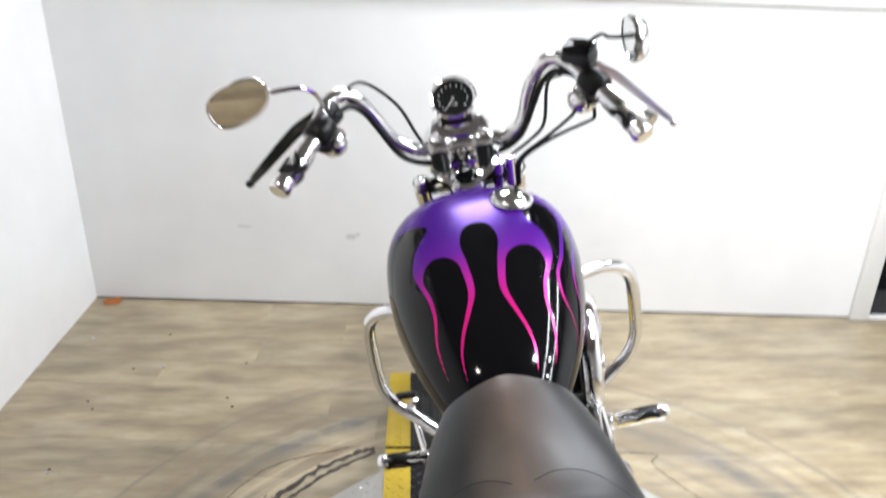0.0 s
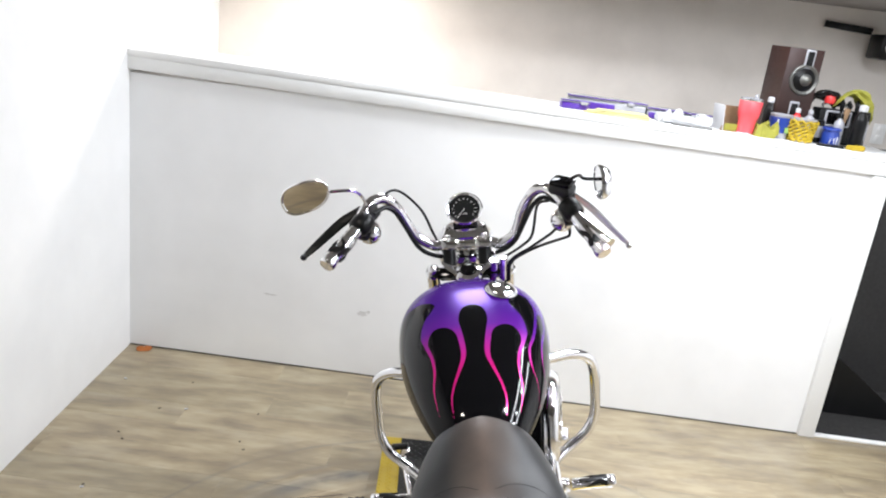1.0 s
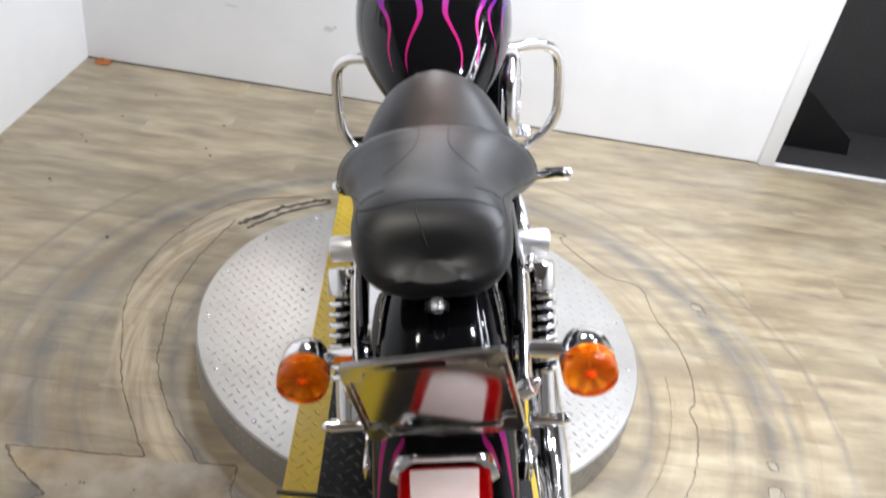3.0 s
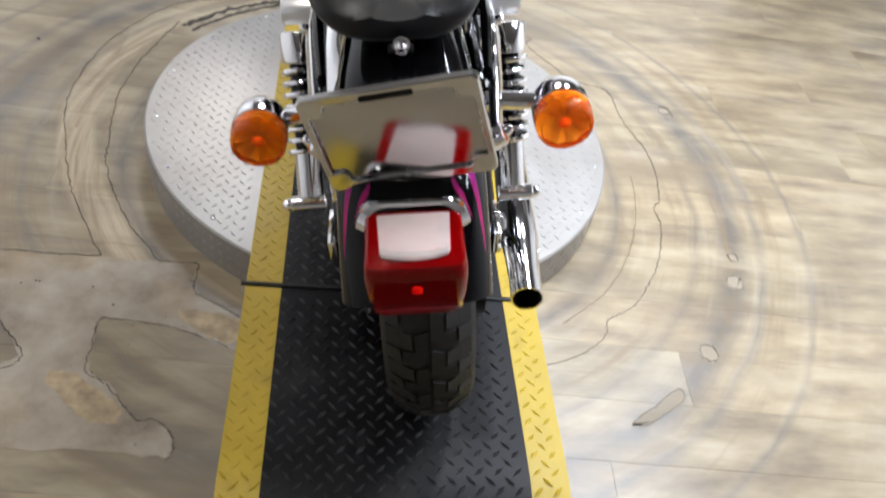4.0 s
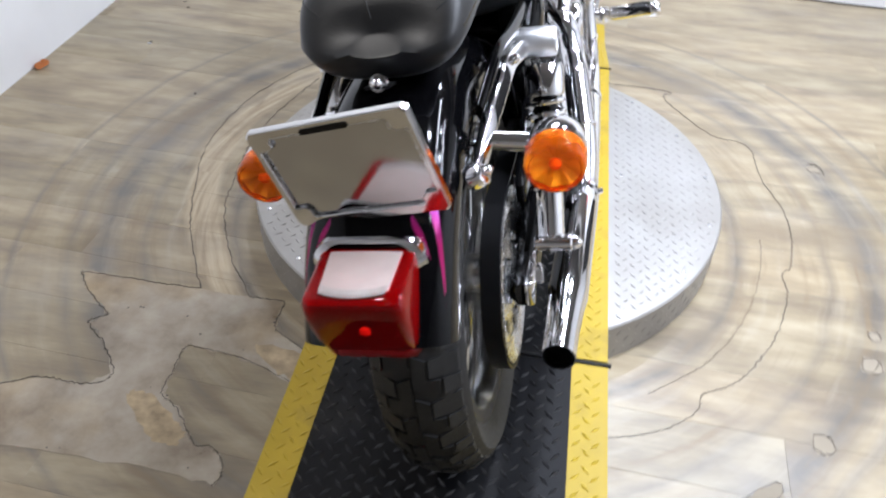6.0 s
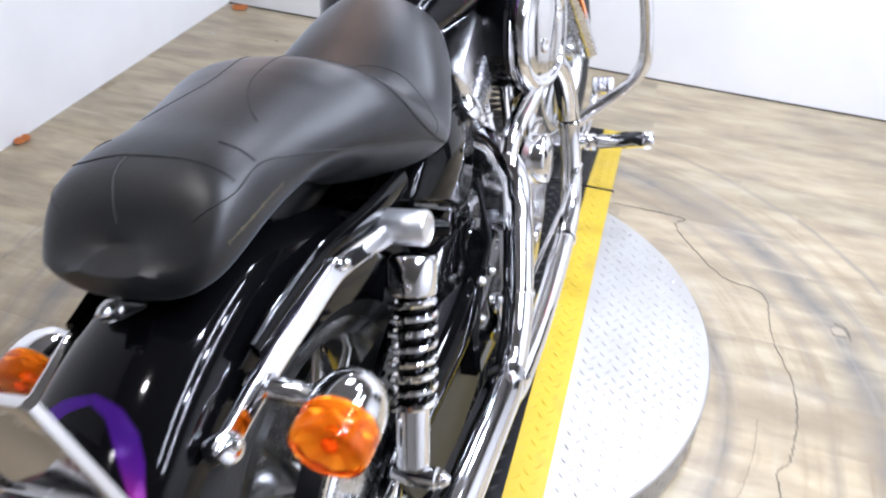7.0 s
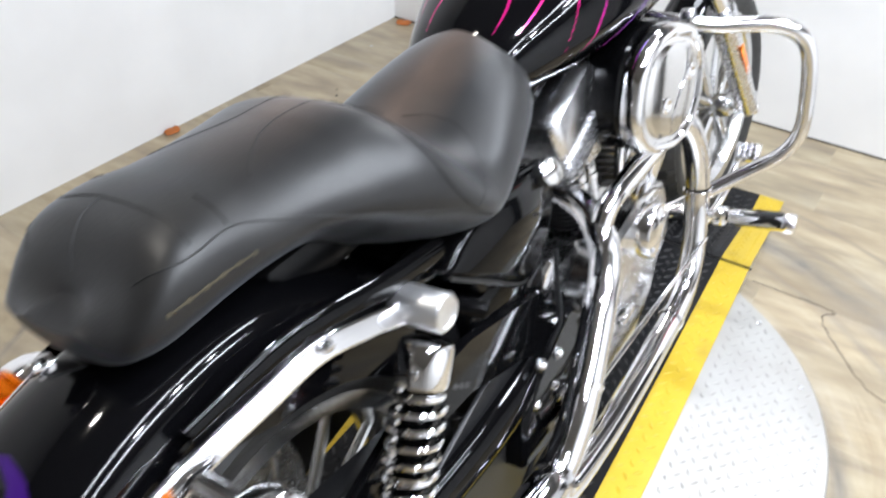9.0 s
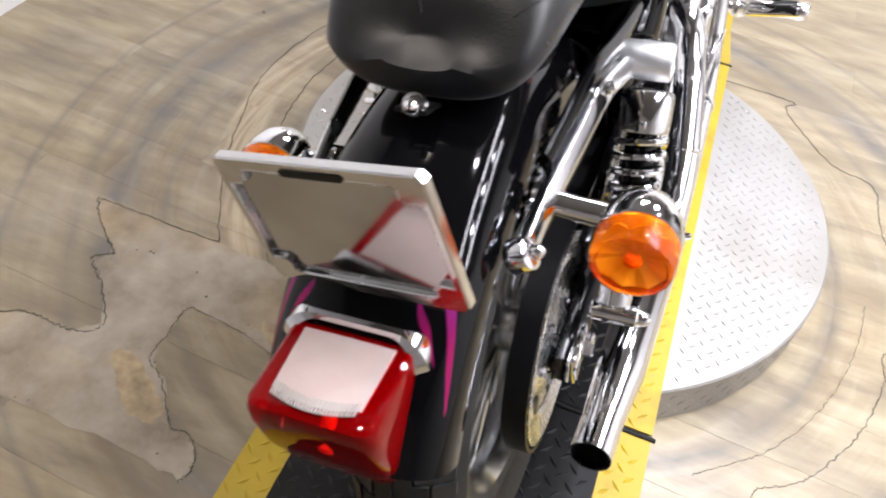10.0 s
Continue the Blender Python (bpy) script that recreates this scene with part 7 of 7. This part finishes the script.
bottle("small grey bottle half hidden by the can", 3.075, 0.12, 0.022, 0.14, M_CLEARPL, M_BLACK)
bottle("tall black spray bottle with a white collar", 3.137, 0.07, 0.028, 0.19, M_BLACK, M_PAPER, 0.55)


def shelf_can(x, y, r, h, material, label):
    ob = thing("can", label, "can", on_ledge(x, y))
    part("can_body", lathe([(0.0, 0.0), (r, 0.0), (r, h * 0.9), (r * 0.92, h), (0, h)], 20), material, ob)
    part("can_label", lathe([(r + 0.0006, h * 0.25), (r + 0.0006, h * 0.75)], 20), M_CLEARPL, ob, "pale printed label")


shelf_can(3.175, 0.13, 0.026, 0.16, M_BLACK, "black spray can with a pale label band")
shelf_can(3.0, 0.14, 0.022, 0.10, M_BLACK, "short black can behind the blue can")


def radio():
    ob = thing("radio", "small black radio with a grey bezel behind the bottles", "radio", on_ledge(3.085, 0.22, 8))
    part("radio_case", block(0.19, 0.07, 0.150, 0.006, pose(0.01, 0, 0.075)), M_BLACK, ob)
    for w, h, x, z in ((0.118, 0.010, 0.0, 0.141), (0.118, 0.008, 0.0, 0.080), (0.010, 0.066, -0.056, 0.110), (0.010, 0.066, 0.056, 0.110)):
        part("bezel_bar", block(w, 0.010, h, 0.003, pose(x, -0.038, z)), M_CLEARPL, ob, "grey bezel bar")
    part("radio_screen", block(0.100, 0.006, 0.050, 0.003, pose(0.0, -0.0360, 0.110)), M_GLOSS, ob)
    part("radio_handle", tube([(-0.06, 0, 0.145), (-0.05, 0, 0.172), (0.05, 0, 0.172), (0.06, 0, 0.145)], 0.006, 8, 5), M_STEEL, ob)


radio()


def draped(pts, radii, width, seed):
    """A folded length of cloth following a line, with uneven pleats."""
    line = spline(pts, 6)
    rings = []
    for i, c in enumerate(line):
        r = float(np.interp(i / (len(line) - 1) * (len(radii) - 1), range(len(radii)), radii))
        ring = []
        for k in range(18):
            a = 2 * math.pi * k / 18
            w = 1 + 0.35 * math.sin(5 * a + seed + i * 0.3) + 0.4 * noise.noise(Vector((math.cos(a) * 2, i * 0.25, seed)))
            ring.append((c.x + r * 0.8 * w * math.cos(a), c.y + r * width * w * math.sin(a), c.z + r * 0.8 * w * math.cos(a)))
        rings.append(ring)
    return loft(rings)


whole("work_glove", draped([(-0.050, 0.0, 0.165), (-0.02, -0.01, 0.214), (0.015, -0.012, 0.232), (0.060, -0.012, 0.205), (0.092, -0.016, 0.150), (0.104, -0.018, 0.095)], [0.007, 0.013, 0.018, 0.022, 0.022, 0.008], 1.5, 1.0), M_OLIVE, "olive yellow work glove draped over the radio", "glove", "", on_ledge(3.120, 0.20))
for gx, gz in ((-0.02, 0.168), (0.012, 0.160), (0.045, 0.166)):
    whole("dark_strap", draped([(gx, -0.02, gz + 0.03), (gx + 0.006, -0.028, gz + 0.005), (gx + 0.004, -0.030, gz - 0.03)], [0.006, 0.009, 0.005], 1.0, gx * 90), M_BLACK, "short black strap hanging over the radio", "strap", "", on_ledge(3.110, 0.205))
whole("tan_batten", block(0.020, 0.016, 0.165, 0.002, pose(0, 0, 0.082, 0, 9, 0)), M_CARD, "short brown wooden batten leaning beside the radio", "batten", "", on_ledge(3.090, 0.135))
whole("ear_muffs", draped([(-0.075, 0, 0.150), (-0.06, 0, 0.19), (-0.02, 0, 0.205), (0.03, 0, 0.195), (0.06, 0, 0.165)], [0.018, 0.026, 0.022, 0.024, 0.018], 1.0, 2.5), M_BLACK, "black padded ear muffs lying on the radio", "ear muffs", "", on_ledge(3.04, 0.235))
whole("red_knob", lathe([(0.0, 0.035), (0.018, 0.030), (0.024, 0.015), (0.020, 0.0), (0, 0)], 18), M_REDPL, "red round cap lying on the radio", "cap", "", ROOM @ pose(3.045, 0.20, TOP - 0.043 + 0.172))
whole("utility_knife", block(0.11, 0.018, 0.012, 0.004, pose(0, 0, 0.006)), M_BLACK, "black box knife lying on the ledge", "knife", "", on_ledge(3.02, 0.03, -6))
whole("yellow_rag", cloth(0.07, 0.05, 0.022, 6.2), M_YELLOW, "crumpled yellow cloth at the ledge end", "cloth", "", on_ledge(3.13, 0.035, 20))
structure("wall_outlet", join(block(0.075, 0.006, 0.115, 0.003, pose(3.83, 1.246, 1.33)), block(0.03, 0.006, 0.035, 0.003, pose(3.83, 1.242, 1.355)), block(0.03, 0.006, 0.035, 0.003, pose(3.83, 1.242, 1.305))), M_TRIM, "white electrical outlet on the back wall")
cam_ob = thing("projector", "black box fixture hanging from the low ceiling", "fixture", ROOM @ pose(3.68, 1.10, 1.80))
part("fixture_body", block(0.16, 0.16, 0.13, 0.015), M_BLACK, cam_ob)
part("fixture_bracket", cyl((0, 0, 0.06), (0, 0, 0.195), 0.012), M_BLACK, cam_ob)
part("fixture_lens", lathe([(0.0, 0.01), (0.03, 0.008), (0.036, 0.0)], 24, aim((-0.02, -0.08, 0), (0, -1, 0))), M_STEEL, cam_ob)
whole("wall_rail", block(0.26, 0.03, 0.035, 0.004), M_BLACK, "short black rail on the back wall", "rail", "", ROOM @ pose(3.50, 1.233, 1.885, 0, 3, 0))

# faint scuffs on the partition
M_SCUFF = simple("grey_scuff", (0.66, 0.65, 0.645), 0.6, 0.0, 0.2, 90, 0.08)


def scuff(x, z, w, h, seed):
    rng = random.Random(seed)
    out = [(w * math.cos(a) * rng.uniform(0.45, 1.0), h * math.sin(a) * rng.uniform(0.4, 1.0)) for a in (2 * math.pi * i / 22 for i in range(22))]
    at = ROOM.inverted() @ Vector((x, 2.36, 0))
    whole("wall_scuff", slab(out, 0, 0.0006), M_SCUFF, "faint grey scuff on the white partition", "scuff", "structure", ROOM @ pose(at.x, -0.0004, z, 90))


for sx, sz, w, h in ((-0.910, 0.350, 0.045, 0.006), (-0.470, 0.316, 0.030, 0.018), (-0.445, 0.325, 0.012, 0.012)):
    scuff(sx, sz, w, h, int(-1000 * sx))

# scraps on the floor along the walls
for sx, sy, turn, size, material, label in ((-1.488, 2.349, 12, 0.05, M_SCRAP, "orange dry leaf scrap on the floor by the wall"), (-1.585, 1.055, 70, 0.04, M_SCRAP, "orange dry leaf scrap on the floor by the wall")):
    whole("leaf_scrap", loft([[(x * k * size / 0.05, y * k * size / 0.05, z + 0.006 * math.sin(i)) for i, (x, y) in enumerate(rounded(0.036, 0.016, 0.012, 3))] for k, z in ((1.0, 0.008), (0.8, 0.014), (0.2, 0.018))]), material, label, "leaf", "", pose(sx, sy, 0, 0, 0, turn))
for sx, sy in ((-1.462, 2.06), (-1.133, 1.86), (-1.306, 1.288)):
    whole("paper_scrap", block(0.012, 0.008, 0.004, 0.001, pose(0, 0, 0.003)), M_PAPER, "tiny pale scrap on the floor", "scrap", "", pose(sx, sy, 0, 0, 0, 30))

for sx, sy in ((-1.175, 2.086), (-1.238, 1.845), (-1.293, 1.60), (-0.833, 1.61), (-0.838, 1.879), (-1.325, 1.644), (-1.308, 1.303), (-0.86, 1.661), (-1.01, 0.997)):
    whole("dark_scrap", block(0.009, 0.006, 0.003, 0.001, pose(0, 0, 0.002)), M_CRACK, "tiny dark speck of dirt on the floor", "scrap", "", pose(sx, sy, 0, 0, 0, 40 * sx * 10))

build_planks()
